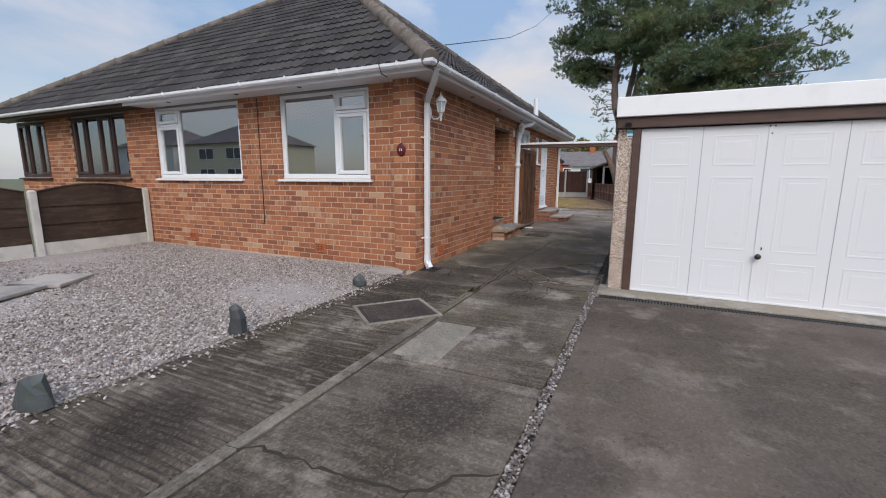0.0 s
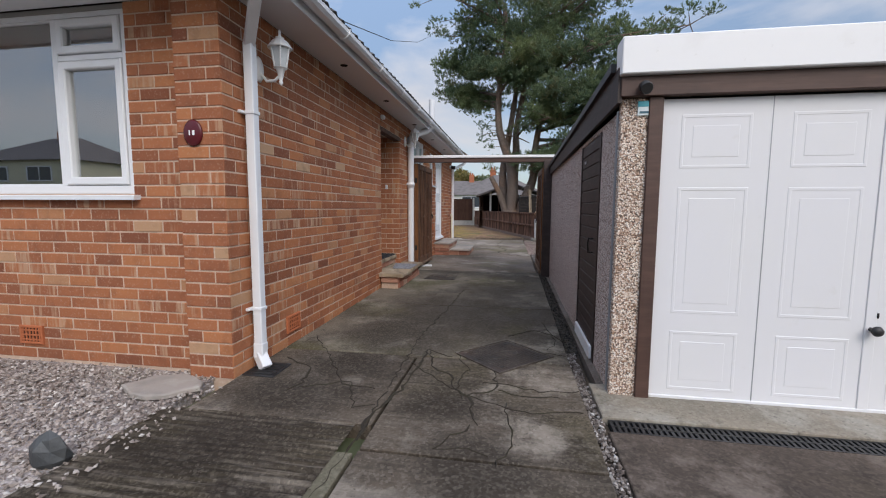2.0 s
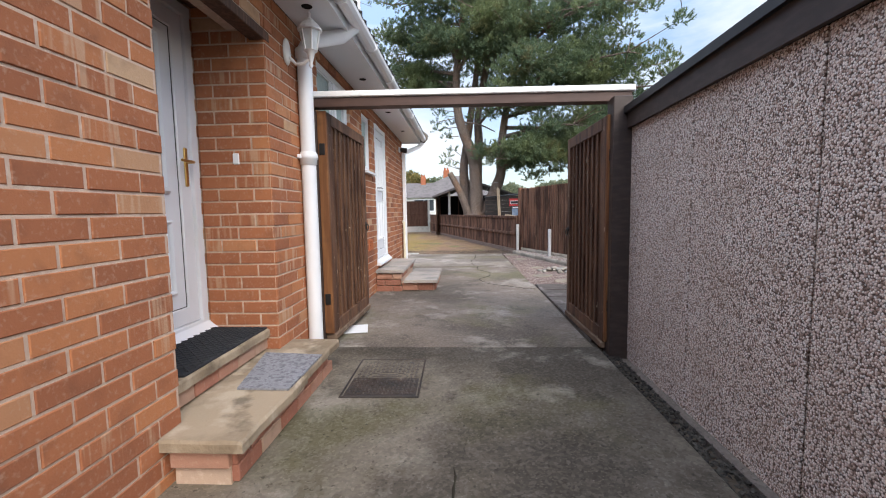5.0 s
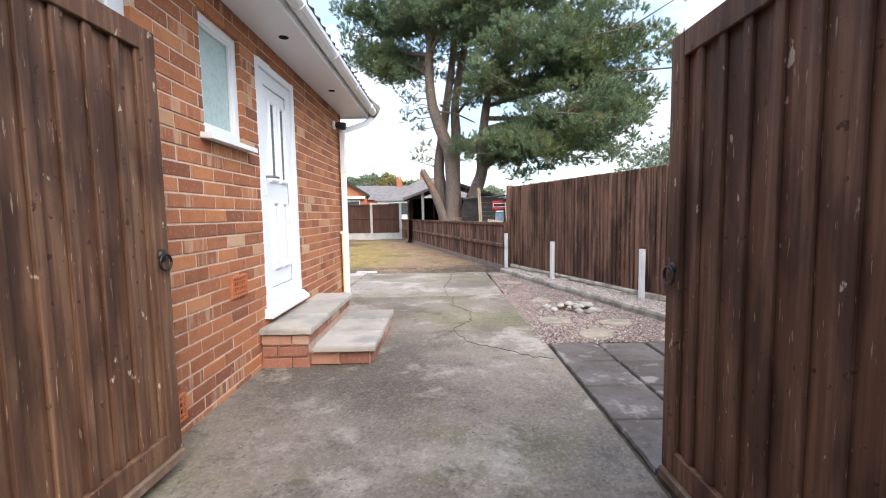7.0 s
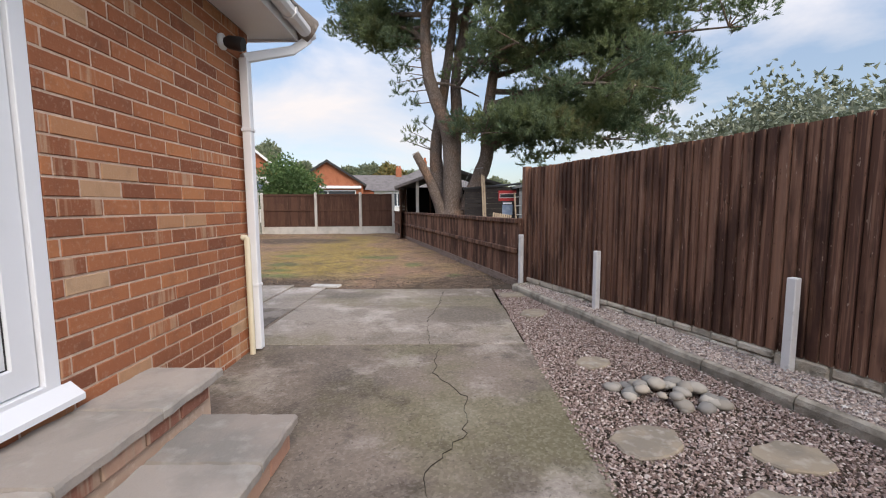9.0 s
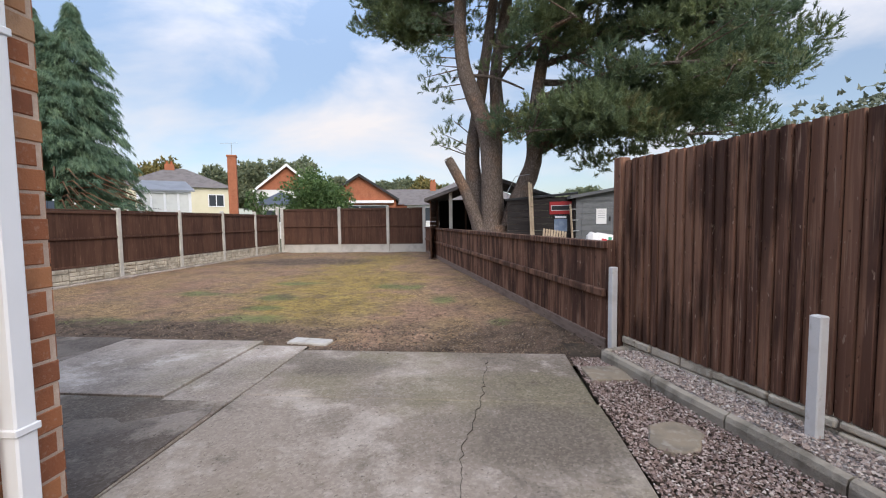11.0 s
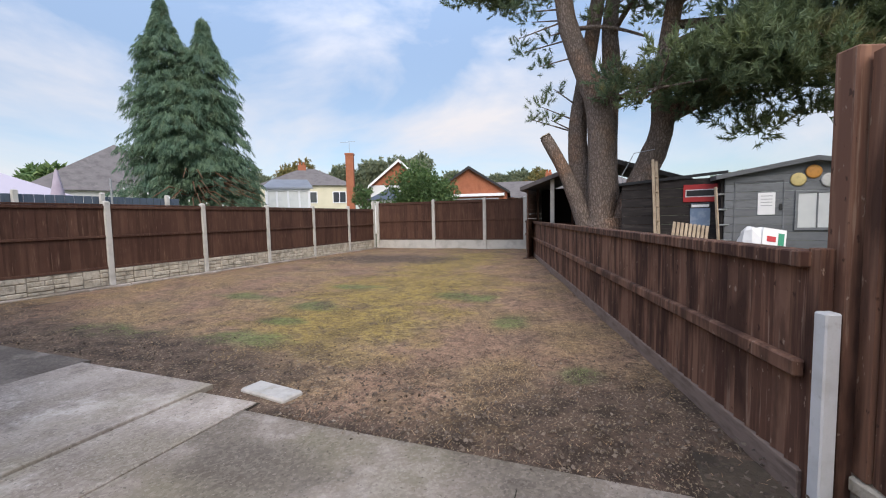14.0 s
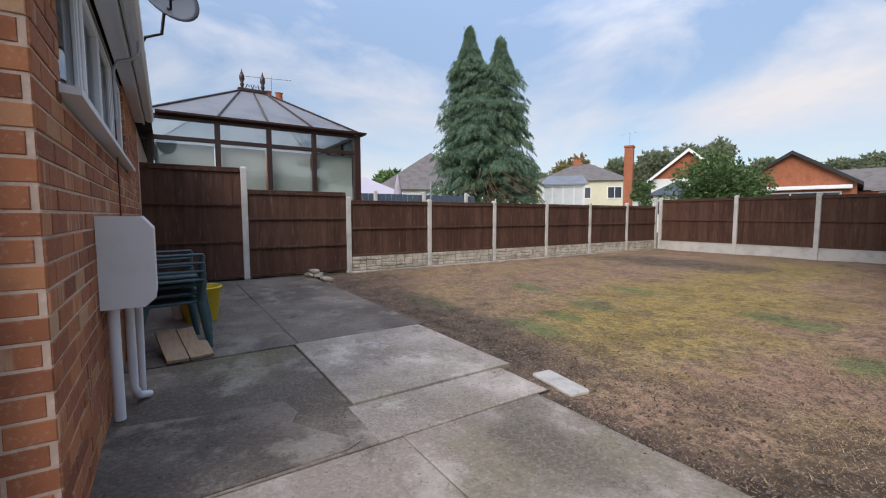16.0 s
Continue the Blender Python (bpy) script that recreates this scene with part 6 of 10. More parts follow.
def upvc_door(name, m, width, height, lab, style, hinge_left):
    d = thing(name, 0, 0, 0, label=lab, category="door", kind="structure")
    d.matrix_world = m
    part("door_frame", ring(0, width, 0, height, 0.066, 0.0, 0.09), UPVC, d)
    x0, x1, z0, z1 = 0.07, width - 0.07, 0.07, height - 0.07
    leaf = part("door_leaf", Build().box(x0, x1, 0.03, 0.075, z0, z1), UPVC, d)
    part("leaf_edge", ring(x0, x1, z0, z1, 0.105, 0.016, 0.03, c=0.006), UPVC, d)
    part("gasket", ring(x0 + 0.105, x1 - 0.105, z0 + 0.105, z1 - 0.105, 0.005, 0.0265, 0.0295, c=0.001), BLACK, d)
    w = x1 - x0
    if style == "two":
        for cx in (x0 + w * 0.36, x0 + w * 0.66):
            hw = 0.075
            part("glazing_frame", ring(cx - hw, cx + hw, z0 + 0.98, z1 - 0.20, 0.034, 0.004, 0.0295, c=0.012), UPVC, d)
            pane("pane", cx - hw + 0.03, cx + hw - 0.03, z0 + 1.01, z1 - 0.23, 0.022, d, FROST_DARK)
            part("raised_panel", ring(cx - hw, cx + hw, z0 + 0.25, z0 + 0.82, 0.026, 0.006, 0.0295, c=0.012), UPVC, d)
            part("panel_field", Build().cbox(cx - hw + 0.04, cx + hw - 0.04, 0.014, 0.0295, z0 + 0.29, z0 + 0.78, 0.008), UPVC, d)
    else:
        a, c = x0 + 0.20, x1 - 0.20
        part("glazing_frame", ring(a, c, z0 + 0.81, z1 - 0.16, 0.05, 0.002, 0.0295, c=0.014), UPVC, d)
        pane("pane", a + 0.045, c - 0.045, z0 + 0.855, z1 - 0.205, 0.02, d, FROST_DARK)
        for k in range(3):
            part("lead", Build().tube([(a + 0.08 + 0.10 * k, 0.017, z0 + 1.3), (a + 0.12 + 0.06 * k, 0.017, z0 + 1.42), (a + 0.08 + 0.10 * k, 0.017, z0 + 1.54)], 0.004, 6), ALU, d)
        part("raised_panel", ring(a, c, z0 + 0.20, z0 + 0.655, 0.03, 0.006, 0.0295, c=0.012), UPVC, d)
        part("panel_field", Build().cbox(a + 0.06, c - 0.06, 0.014, 0.0295, z0 + 0.26, z0 + 0.595, 0.01), UPVC, d)
        part("letter_box", Build().cbox((a + c) / 2 - 0.15, (a + c) / 2 + 0.15, 0.008, 0.0295, z0 + 0.69, z0 + 0.775, 0.006), BRASS, d, "brass letter box")
    hx = x0 + 0.05 if hinge_left else x1 - 0.05
    s = 1 if hinge_left else -1
    hz = z0 + 0.98
    hd_ = part("handle_plate", Build().cbox(hx - 0.016, hx + 0.016, 0.004, 0.0155, hz - 0.12, hz + 0.12, 0.005), BRASS if style == "one" else UPVC, d, "brass handle plate" if style == "one" else "white handle plate")
    part("lever", Build().tube([(hx, 0.006, hz + 0.03), (hx, -0.045, hz + 0.03), (hx + s * 0.02, -0.05, hz + 0.03), (hx + s * 0.12, -0.05, hz + 0.03)], 0.009, 8), BRASS if style == "one" else STEEL, hd_)
    part("threshold", Build().add([(-0.04, -0.06, -0.03), (width + 0.04, -0.06, -0.03), (width + 0.04, -0.06, -0.005), (-0.04, -0.06, -0.005), (-0.04, 0.09, -0.03), (width + 0.04, 0.09, -0.03), (width + 0.04, -0.001, 0.045), (-0.04, -0.001, 0.045), (width + 0.04, 0.09, 0.045), (-0.04, 0.09, 0.045)],
                              [(0, 1, 2, 3), (3, 2, 6, 7), (7, 6, 8, 9), (5, 4, 9, 8), (1, 5, 8, 6, 2), (4, 0, 3, 7, 9), (4, 5, 1, 0)]), UPVC, d)
    return d


FROST_DARK = surface("patterned_glass", (0.05, 0.06, 0.06), [((0.14, 0.17, 0.165), 40, 0.5, 0.62, 0.7)], 0.15, bump=[(70, 0.004, ONE)])
upvc_door("door_1", pose(PX, PY0, 0.41, 0, 0, 90), PY1 - PY0 - 0.002, 2.05, "white panelled front door with leaded glass and brass letter box", "one", False)
upvc_door("door_2", face(D2[0] + 0.005, 0.435), D2[1] - D2[0] - 0.01, D2[3] - 0.44, "white side door with two tall glazed slots and raised panels", "two", True)
# porch ceiling and head board
single("porch_ceiling", Build().box(PX + 0.01, WX - 0.02, PY0 + 0.002, PY1 - 0.002, 2.465, 2.50), BROWN_WOOD, "dark timber porch ceiling", "ceiling", "structure")
single("porch_lintel", Build().cbox(WX - 0.10, WX + 0.004, PY0 - 0.06, PY1 + 0.06, PZ - 0.02, PZ + 0.042, 0.004), BROWN_WOOD, "dark timber board over the porch opening", "lintel", "structure")

# ---- steps ----
porch = thing("porch_steps", -2.9, 11.9, 0.0, label="worn stone-topped brick steps up to the front door", category="steps", kind="structure")
pi_ = Matrix.Translation((2.9, -11.9, 0))


def worn_flag(x0, x1, y0, y1, z0, z1, seed, m):
    """A stone flag with an uneven broken edge."""
    r = random.Random(seed)
    n_ = 9
    pts = [(x0 + (x1 - x0) * k / n_, y0 + r.uniform(-0.004, 0.004)) for k in range(n_)] + [(x1 + r.uniform(-0.006, 0.005), y0 + (y1 - y0) * k / n_) for k in range(n_)]
    pts += [(x1 - (x1 - x0) * k / n_, y1 + r.uniform(-0.004, 0.004)) for k in range(n_)] + [(x0 + r.uniform(-0.006, 0.006), y1 - (y1 - y0) * k / n_) for k in range(n_)]
    cx, cy = (x0 + x1) / 2, (y0 + y1) / 2
    inner = [(cx + (x - cx) * 0.965, cy + (y - cy) * 0.975) for x, y in pts]
    n_ = len(pts)
    v = [(x, y, z0) for x, y in pts] + [(x, y, z1 - 0.012) for x, y in pts] + [(x, y, z1 + r.uniform(-0.003, 0.002)) for x, y in inner] + [(cx, cy, z1)]
    f = [(k, (k + 1) % n_, (k + 1) % n_ + n_, k + n_) for k in range(n_)] + [(k + n_, (k + 1) % n_ + n_, (k + 1) % n_ + 2 * n_, k + 2 * n_) for k in range(n_)] + [(k + 2 * n_, (k + 1) % n_ + 2 * n_, 3 * n_) for k in range(n_)]
    return Build().add(v, f, False, m)


part("flag", worn_flag(PX + 0.09, -2.85, PY0 + 0.01, PY1 - 0.01, 0.347, 0.40, 1, pi_), FLAG, porch)
part("flag", worn_flag(-2.99, -2.44, 11.20, 11.91, 0.20, 0.25, 2, pi_), FLAG, porch)
part("flag", worn_flag(-2.99, -2.46, 11.92, 12.58, 0.20, 0.25, 3, pi_), FLAG, porch)
part("riser_core", Build().box(PX, -2.90, PY0 + 0.02, PY1 - 0.02, -0.05, 0.345, pi_).box(-2.90, -2.77, PY0 + 0.02, PY1 - 0.02, -0.05, 0.198, pi_).box(-2.77, -2.53, 11.26, 12.52, -0.05, 0.198, pi_), MORTAR, porch)
for k in range(12):
    y, z = 11.27 + (k % 6) * 0.212 - 0.1 * (k // 6), 0.035 + 0.082 * (k // 6)
    part("brick", Build().cbox(-2.54, -2.50, max(11.26, y), y + 0.202, z, z + 0.074, 0.004, pi_), OLD_BRICK, porch)
for k in range(5):
    y = PY0 + 0.03 + k * 0.2
    part("brick", Build().cbox(-2.915, -2.875, y, y + 0.19, 0.262, 0.342, 0.004, pi_), OLD_BRICK, porch)
part("end_brick", Build().cbox(-2.77, -2.52, 11.23, 11.265, 0.115, 0.192, 0.004, pi_), OLD_BRICK, porch)

mat1 = thing("door_mat", -3.05, 11.90, 0.403, label="black rubber door mat with a diamond grid on the top step", category="mat")
mb = Build().cbox(-0.19, 0.19, -0.42, 0.42, -0.004, 0.010, 0.004)
part("base", mb, RUBBER, mat1)
for k in range(22):
    for s in (1, -1):
        t0 = -0.62 + k * 0.058
        a, c = Vector((-0.18, t0 if s > 0 else -t0, 0.012)), Vector((0.18, (t0 + 0.36) if s > 0 else -(t0 + 0.36), 0.012))
        lo, hi = -0.40, 0.40
        d_ = c - a
        ts = [0.0, 1.0]
        if abs(d_.y) > 1e-6:
            q0, q1 = sorted(((lo - a.y) / d_.y, (hi - a.y) / d_.y))
            ts = [max(0, q0), min(1, q1)]
        if ts[1] - ts[0] > 0.05:
            part("rib", Build().tube([a + d_ * ts[0], a + d_ * ts[1]], 0.005, 5, smooth=False), RUBBER, mat1)
mat2 = thing("door_mat", -2.63, 11.96, 0.254, 0, label="grey carpet mat lying on the lower porch step", category="mat")
part("carpet", Build().plate([(-0.10, -0.27), (0.175, -0.275), (0.17, 0.25), (-0.215, 0.29)], -0.002, 0.008), MAT_GREY, mat2)

rear = thing("door_steps", -2.4, 16.2, 0.0, label="two brick steps with grey paving flags at the side door", category="steps", kind="structure")
ri = Matrix.Translation((2.4, -16.2, 0))
for y0, y1 in ((15.43, 15.94), (15.95, 16.44), (16.45, 16.92)):
    part("flag", worn_flag(-2.79, -2.40, y0, y1, 0.312, 0.357, int(y0 * 10), ri), FLAG_GREY, rear)
for y0, y1 in ((15.46, 15.90), (15.91, 16.30), (16.31, 16.70)):
    part("flag", worn_flag(-2.40, -1.93, y0, y1, 0.165, 0.21, int(y0 * 17), ri), FLAG_GREY, rear)
part("riser_core", Build().box(-2.79, -2.45, 15.48, 16.87, -0.05, 0.311, ri).box(-2.44, -1.98, 15.52, 16.64, -0.05, 0.164, ri), MORTAR, rear)
for row in range(3):
    for k in range(3):
        a = -2.785 + k * 0.232 - (0.11 if row % 2 else 0)
        a, c = max(-2.785, a), min(-2.43, a + 0.222)
        if c - a > 0.04:
            part("brick", Build().cbox(a, c, 15.455, 15.49, 0.045 + row * 0.089, 0.122 + row * 0.089, 0.005, ri), OLD_BRICK, rear)
for k in range(6):
    y = 15.48 + k * 0.225
    part("brick", Build().cbox(-2.46, -2.425, y, min(16.86, y + 0.215), 0.232, 0.308, 0.005, ri), OLD_BRICK, rear)
for k in range(2):
    part("brick", Build().cbox(-2.43 + k * 0.226, -2.21 + k * 0.226, 15.495, 15.53, 0.055, 0.160, 0.006, ri), OLD_BRICK, rear)
for k in range(5):
    y = 15.54 + k * 0.225
    part("brick", Build().cbox(-1.99, -1.955, y, min(16.66, y + 0.215), 0.055, 0.160, 0.006, ri), OLD_BRICK, rear)

# ---- pipes and fittings ----


dp = thing("downpipe", WX + 0.06, FY + 0.12, 0.0, label="white square plastic downpipe at the house corner", category="downpipe")


def rect_run(b, path, w=0.034):
    """A square pipe along a path, its sides kept upright and level."""
    pts = [Vector(p) for p in path]
    for a, c in zip(pts, pts[1:]):
        d = c - a
        q = d.to_track_quat("Z", "X").to_matrix().to_4x4()
        b.cbox(-w, w, -w, w, -w * 0.4, d.length + w * 0.4, 0.006, Matrix.Translation(a) @ q)
    return b


part("pipe", Build().cbox(-0.033, 0.033, -0.033, 0.033, 0.16, 2.30, 0.006), UPVC, dp)
part("swan_neck", rect_run(Build(), [(0, 0, 2.30), (0.26, -0.30, 2.50), (0.35, -0.42, 2.60)]), UPVC, dp)
part("shoe", rect_run(Build(), [(0, 0, 0.18), (0, -0.005, 0.10), (0.05, -0.03, 0.03)], 0.037), UPVC, dp)
for z in (0.45, 1.83):
    part("bracket", Build().cbox(-0.039, 0.039, -0.039, 0.039, z - 0.012, z + 0.012, 0.003), UPVC, dp)
    part("bracket_lug", Build().cbox(-0.06, -0.035, -0.075, 0.02, z - 0.010, z + 0.010, 0.003), UPVC, dp)
gully = thing("gully", WX + 0.12, FY + 0.10, 0.004, label="dark drain gully under the downpipe", category="drain", kind="structure")
part("grid", Build().cbox(-0.12, 0.12, -0.13, 0.13, -0.02, 0.004, 0.004), BLACK, gully)
for k in range(5):
    part("bar", Build().cbox(-0.10, 0.10, -0.10 + k * 0.045, -0.08 + k * 0.045, 0.004, 0.010, 0.002), BLACK, gully)

soil = thing("soil_pipe", WX + 0.060, 12.86, 0.03, label="white round soil pipe running up past the eaves", category="pipe")
part("pipe", Build().tube([(0, 0, 0.0), (0, 0, 2.36)], 0.055, 18), UPVC, soil)
part("upper_pipe", Build().tube([(0, 0, 2.34), (0.03, 0.02, 2.42), (0.25, 0.14, 2.50), (0.33, 0.19, 2.58), (0.34, 0.195, 2.70), (0.34, 0.195, 3.05)], 0.055, 18), UPVC, soil)
part("collar", Build().lathe([(0.056, 0.0), (0.064, 0.004), (0.064, 0.04), (0.072, 0.046), (0.072, 0.075), (0.062, 0.09), (0.057, 0.1)], 18, pose(0, 0, 1.50)), UPVC, soil)
part("bracket", Build().cbox(-0.075, -0.03, -0.075, 0.075, 1.545, 1.575, 0.006), UPVC, soil)
part("collar", Build().lathe([(0.056, 0.0), (0.066, 0.004), (0.066, 0.07), (0.057, 0.08)], 18, pose(0, 0, 2.28)), UPVC, soil)

rp = thing("downpipe", WX + 0.065, RY - 0.20, 0.04, label="white square downpipe at the rear corner", category="downpipe")
part("pipe", Build().cbox(-0.033, 0.033, -0.033, 0.033, 0.03, 2.28, 0.006), UPVC, rp)
part("swan_neck", rect_run(Build(), [(0, 0, 2.28), (0.26, 0.30, 2.44), (0.36, 0.38, 2.55)]), UPVC, rp)
for z in (0.55, 1.75):
    part("bracket", Build().cbox(-0.039, 0.039, -0.039, 0.039, z - 0.012, z + 0.012, 0.003), UPVC, rp)
wp = thing("waste_pipe", WX + 0.03, RY - 0.28, 0.04, label="narrow cream waste pipe beside the downpipe", category="pipe")
part("pipe", Build().tube([(-0.02, 0, 0.93), (0.012, 0, 0.93), (0.02, 0, 0.92), (0.02, 0, 0.0)], 0.022, 12), surface("aged_cream_pvc", (0.62, 0.56, 0.42), [((0.5, 0.44, 0.3), 3, 0.45, 0.7, 0.5)], 0.5), wp)
cam_t = thing("security_light", WX + 0.005, RY - 0.42, 2.36, label="black security light under the rear eaves", category="light")
part("base", Build().lathe([(0.055, 0), (0.055, 0.02), (0.04, 0.03)], 16, pose(0, 0, 0, 0, 90, 0)), UPVC, cam_t)
part("lamp_head", Build().lathe([(0.03, 0.0), (0.045, 0.03), (0.05, 0.11), (0.044, 0.13)], 16, pose(0.03, 0, 0, 0, 100, 0)), BLACK, cam_t)
al = thing("alarm_sensor", WX + 0.004, 11.36, 2.44, label="small white sensor at the porch head", category="sensor")
part("body", Build().cbox(0.0, 0.05, -0.04, 0.04, -0.025, 0.03, 0.008), UPVC, al)
bp = thing("bell_push", PX + 0.25, PY1 - 0.012, 1.52, label="small white bell push in the porch", category="bell push")
part("body", Build().cbox(-0.02, 0.02, 0.0, 0.014, -0.035, 0.035, 0.004), UPVC, bp)


def lantern(y, z, lab):
    """A carriage lamp on a scrolled arm, standing off the side wall."""
    t = thing("wall_lantern", WX + 0.002, y, z, label=lab, category="lantern", group="carriage lanterns")
    part("back_plate", Build().lathe([(0.05, 0.0), (0.055, 0.008), (0.045, 0.02), (0.02, 0.028)], 16, pose(0, 0, 0, 0, 90, 0) @ Matrix.Diagonal((1.7, 1, 1, 1))), PAINT_WHITE, t)
    part("arm", Build().tube([(0.02, 0, -0.03), (0.07, 0, -0.085), (0.13, 0, -0.085), (0.17, 0, -0.055), (0.18, 0, -0.01)], 0.011, 8), PAINT_WHITE, t)
    part("finial_below", Build().lathe([(0.004, -0.12), (0.016, -0.10), (0.01, -0.085), (0.018, -0.06), (0.03, -0.01), (0.05, 0.0)], 12, pose(0.18, 0, 0)), PAINT_WHITE, t)
    part("glass_body", Build().lathe([(0.042, 0.002), (0.066, 0.135)], 6, pose(0.18, 0, 0), False), LANTERN_GLASS, t, "clear lantern glass")
    for k in range(6):
        a = k * math.pi / 3
        part("glazing_bar", Build().tube([(0.18 + 0.045 * math.cos(a), 0.045 * math.sin(a), 0.0), (0.18 + 0.07 * math.cos(a), 0.07 * math.sin(a), 0.138)], 0.006, 6), PAINT_WHITE, t)
    part("roof", Build().lathe([(0.085, 0.136), (0.085, 0.146), (0.055, 0.185), (0.03, 0.20), (0.03, 0.212), (0.012, 0.222), (0.008, 0.24), (0.012, 0.252), (0.003, 0.268)], 12, pose(0.18, 0, 0), False), PAINT_WHITE, t)
    return t


LANTERN_GLASS = surface("lantern_glass", (0.55, 0.58, 0.60), [((0.4, 0.42, 0.44), 20, 0.45, 0.65, 0.5)], 0.1)
lantern(FY + 0.30, 2.18, "white carriage lantern on the side wall near the corner")
lantern(12.66, 2.30, "white carriage lantern beside the soil pipe")

plaque = thing("house_plaque", -3.00, FY - 0.112, 1.66, label="maroon oval plaque with illegible pale marks on the brick pier", category="plaque")
MAROON = surface("maroon_glaze", (0.09, 0.008, 0.012), rough=0.25)
part("plate", Build().lathe([(0.075, 0.0), (0.078, 0.008), (0.066, 0.015), (0.0, 0.016)], 24, pose(0, 0, 0, 90) @ Matrix.Diagonal((0.9, 1.12, 1, 1))), MAROON, plaque)
for k, (w, h) in enumerate(((0.008, 0.034), (0.018, 0.03))):
    part("mark", Build().cbox(-0.022 + k * 0.024, -0.022 + k * 0.024 + w, -0.0185, -0.0165, -h / 2, h / 2, 0.001), PAINT_WHITE, plaque)


def air_brick(m, lab, w=0.215, h=0.145):
    t = thing("air_brick", 0, 0, 0, label=lab, category="air brick", group="terracotta air bricks")
    t.matrix_world = m
    # solid near-black plate painted as the shade behind the grille
    part("void", Build().box(0.01, w - 0.01, -0.006, 0.0, 0.01, h - 0.01), HOLE, t)
    part("rim", ring(0, w, 0, h, 0.018, -0.016, 0.002), TERRACOTTA, t)
    for k in range(1, 7):
        part("upright", Build().box(k * w / 7 - 0.005, k * w / 7 + 0.005, -0.014, -0.006, 0.018, h - 0.018), TERRACOTTA, t)
    for k in range(1, 4):
        part("crosspiece", Build().box(0.018, w - 0.018, -0.0145, -0.0065, k * h / 4 - 0.005, k * h / 4 + 0.005), TERRACOTTA, t)


for x, z in ((-4.69, 0.115), (-7.75, 0.115)):
    air_brick(pose(x, FY - 0.001, z), "orange terracotta air brick low in the front wall")
air_brick(face(8.72, 0.115) @ pose(0, -0.001, 0), "orange terracotta air brick low in the side wall")
air_brick(face(15.05, 0.66) @ pose(0, -0.001, 0), "orange terracotta air brick in the side wall by the door")
air_brick(face(14.29, 0.13) @ pose(0, -0.001, 0), "orange terracotta air brick low in the side wall by the gate")

cable = thing("cable", -5.76, FY, 0.5, label="thin black cable running down the front wall", category="cable")
part("wire", Build().tube([(0.0, -0.012, 2.05), (0.0, -0.012, 0.9), (0.008, -0.012, 0.5), (0.0, -0.012, 0.02), (-0.05, -0.012, 0.015)], 0.006, 6), BLACK, cable)
cable2 = thing("cable", -3.2, EY0 + 0.02, 2.6, label="black cable hanging over the gutter", category="cable")
part("wire", Build().tube([(0.18, -0.06, 0.18), (0.17, -0.07, 0.10), (0.175, -0.075, 0.03), (0.2, -0.06, -0.06), (0.19, 0.08, -0.07)], 0.006, 6), BLACK, cable2)

# ---- covers in the drive ----


def cover(x, y, rz, w, l, lab, name="manhole_cover", frame_mat=CONC_PALE, z=0.0, rim=0.034, badge=False):
    """An iron plate with a basket-weave tread in a narrow surround."""
    t = thing(name, x, y, z, rz, lab, "manhole cover")
    part("surround", ring(-w / 2, w / 2, -l / 2, l / 2, rim, 0.0, 0.04, pose(0, 0, 0.012, -90)), frame_mat, t)
    g_ = rim + 0.008
    part("plate", Build().cbox(-w / 2 + g_, w / 2 - g_, -l / 2 + g_, l / 2 - g_, -0.02, 0.006, 0.003), IRON, t, "cast iron plate")
    bb, p_ = Build(), 0.030
    nx, ny = int((w - 2 * g_ - 0.03) / p_), int((l - 2 * g_ - 0.03) / p_)
    for i in range(nx):
        for j in range(ny):
            cx, cy = (i - (nx - 1) / 2) * p_, (j - (ny - 1) / 2) * p_
            if not badge or (cx / 0.15) ** 2 + (cy / 0.075) ** 2 > 1:
                bb.cbox(-0.0125, 0.0125, -0.0045, 0.0045, 0.005, 0.0105, 0.0015, pose(cx, cy, 0, 0, 0, 90 if (i + j) % 2 else 0))
    tagged(part("tread", bb, WORN_IRON, t), kind="stuff")
    if badge:
        part("badge_rim", Build().tube([(0.14 * math.cos(q), 0.065 * math.sin(q), 0.007) for q in (2 * math.pi * i / 28 for i in range(29))], 0.004, 6, caps=False), WORN_IRON, t)
        for k, wd in enumerate((0.07, 0.10, 0.07)):
            part("cast_lettering_bar", Build().cbox(-wd, wd, 0.026 - k * 0.026 - 0.006, 0.026 - k * 0.026 + 0.006, 0.005, 0.0095, 0.0015), WORN_IRON, t)
    for sx, sy in ((1, 1), (-1, -1)):
        part("key_hole", Build().cbox(sx * (w / 2 - 0.10) - 0.016, sx * (w / 2 - 0.10) + 0.016, sy * (l / 2 - 0.08) - 0.009, sy * (l / 2 - 0.08) + 0.009, 0.006, 0.0115, 0.002), BLACK, t)
    return t


WORN_IRON = surface("worn_iron_tread", (0.085, 0.068, 0.056), [((0.17, 0.145, 0.125), 20, 0.48, 0.64, 0.7), ((0.035, 0.030, 0.026), 3, 0.46, 0.6, 0.6)], 0.5, 0.4)
cover(-2.107, 6.395, 49, 0.73, 0.62, "rust-brown iron manhole cover in a pale square surround")
cover(-0.977, 8.846, 45, 0.585, 0.53, "dark patterned iron manhole cover set askew in cracked concrete", frame_mat=WORN_IRON, rim=0.016, badge=True)
cover(-2.08, 12.40, 1, 0.49, 0.655, "dark cast iron inspection cover on the side path", frame_mat=IRON, z=0.035, rim=0.012, badge=True)
paper = thing("paper_sheet", -2.64, 13.50, 0.058, 12, label="white sheet of card lying under the gate", category="paper")
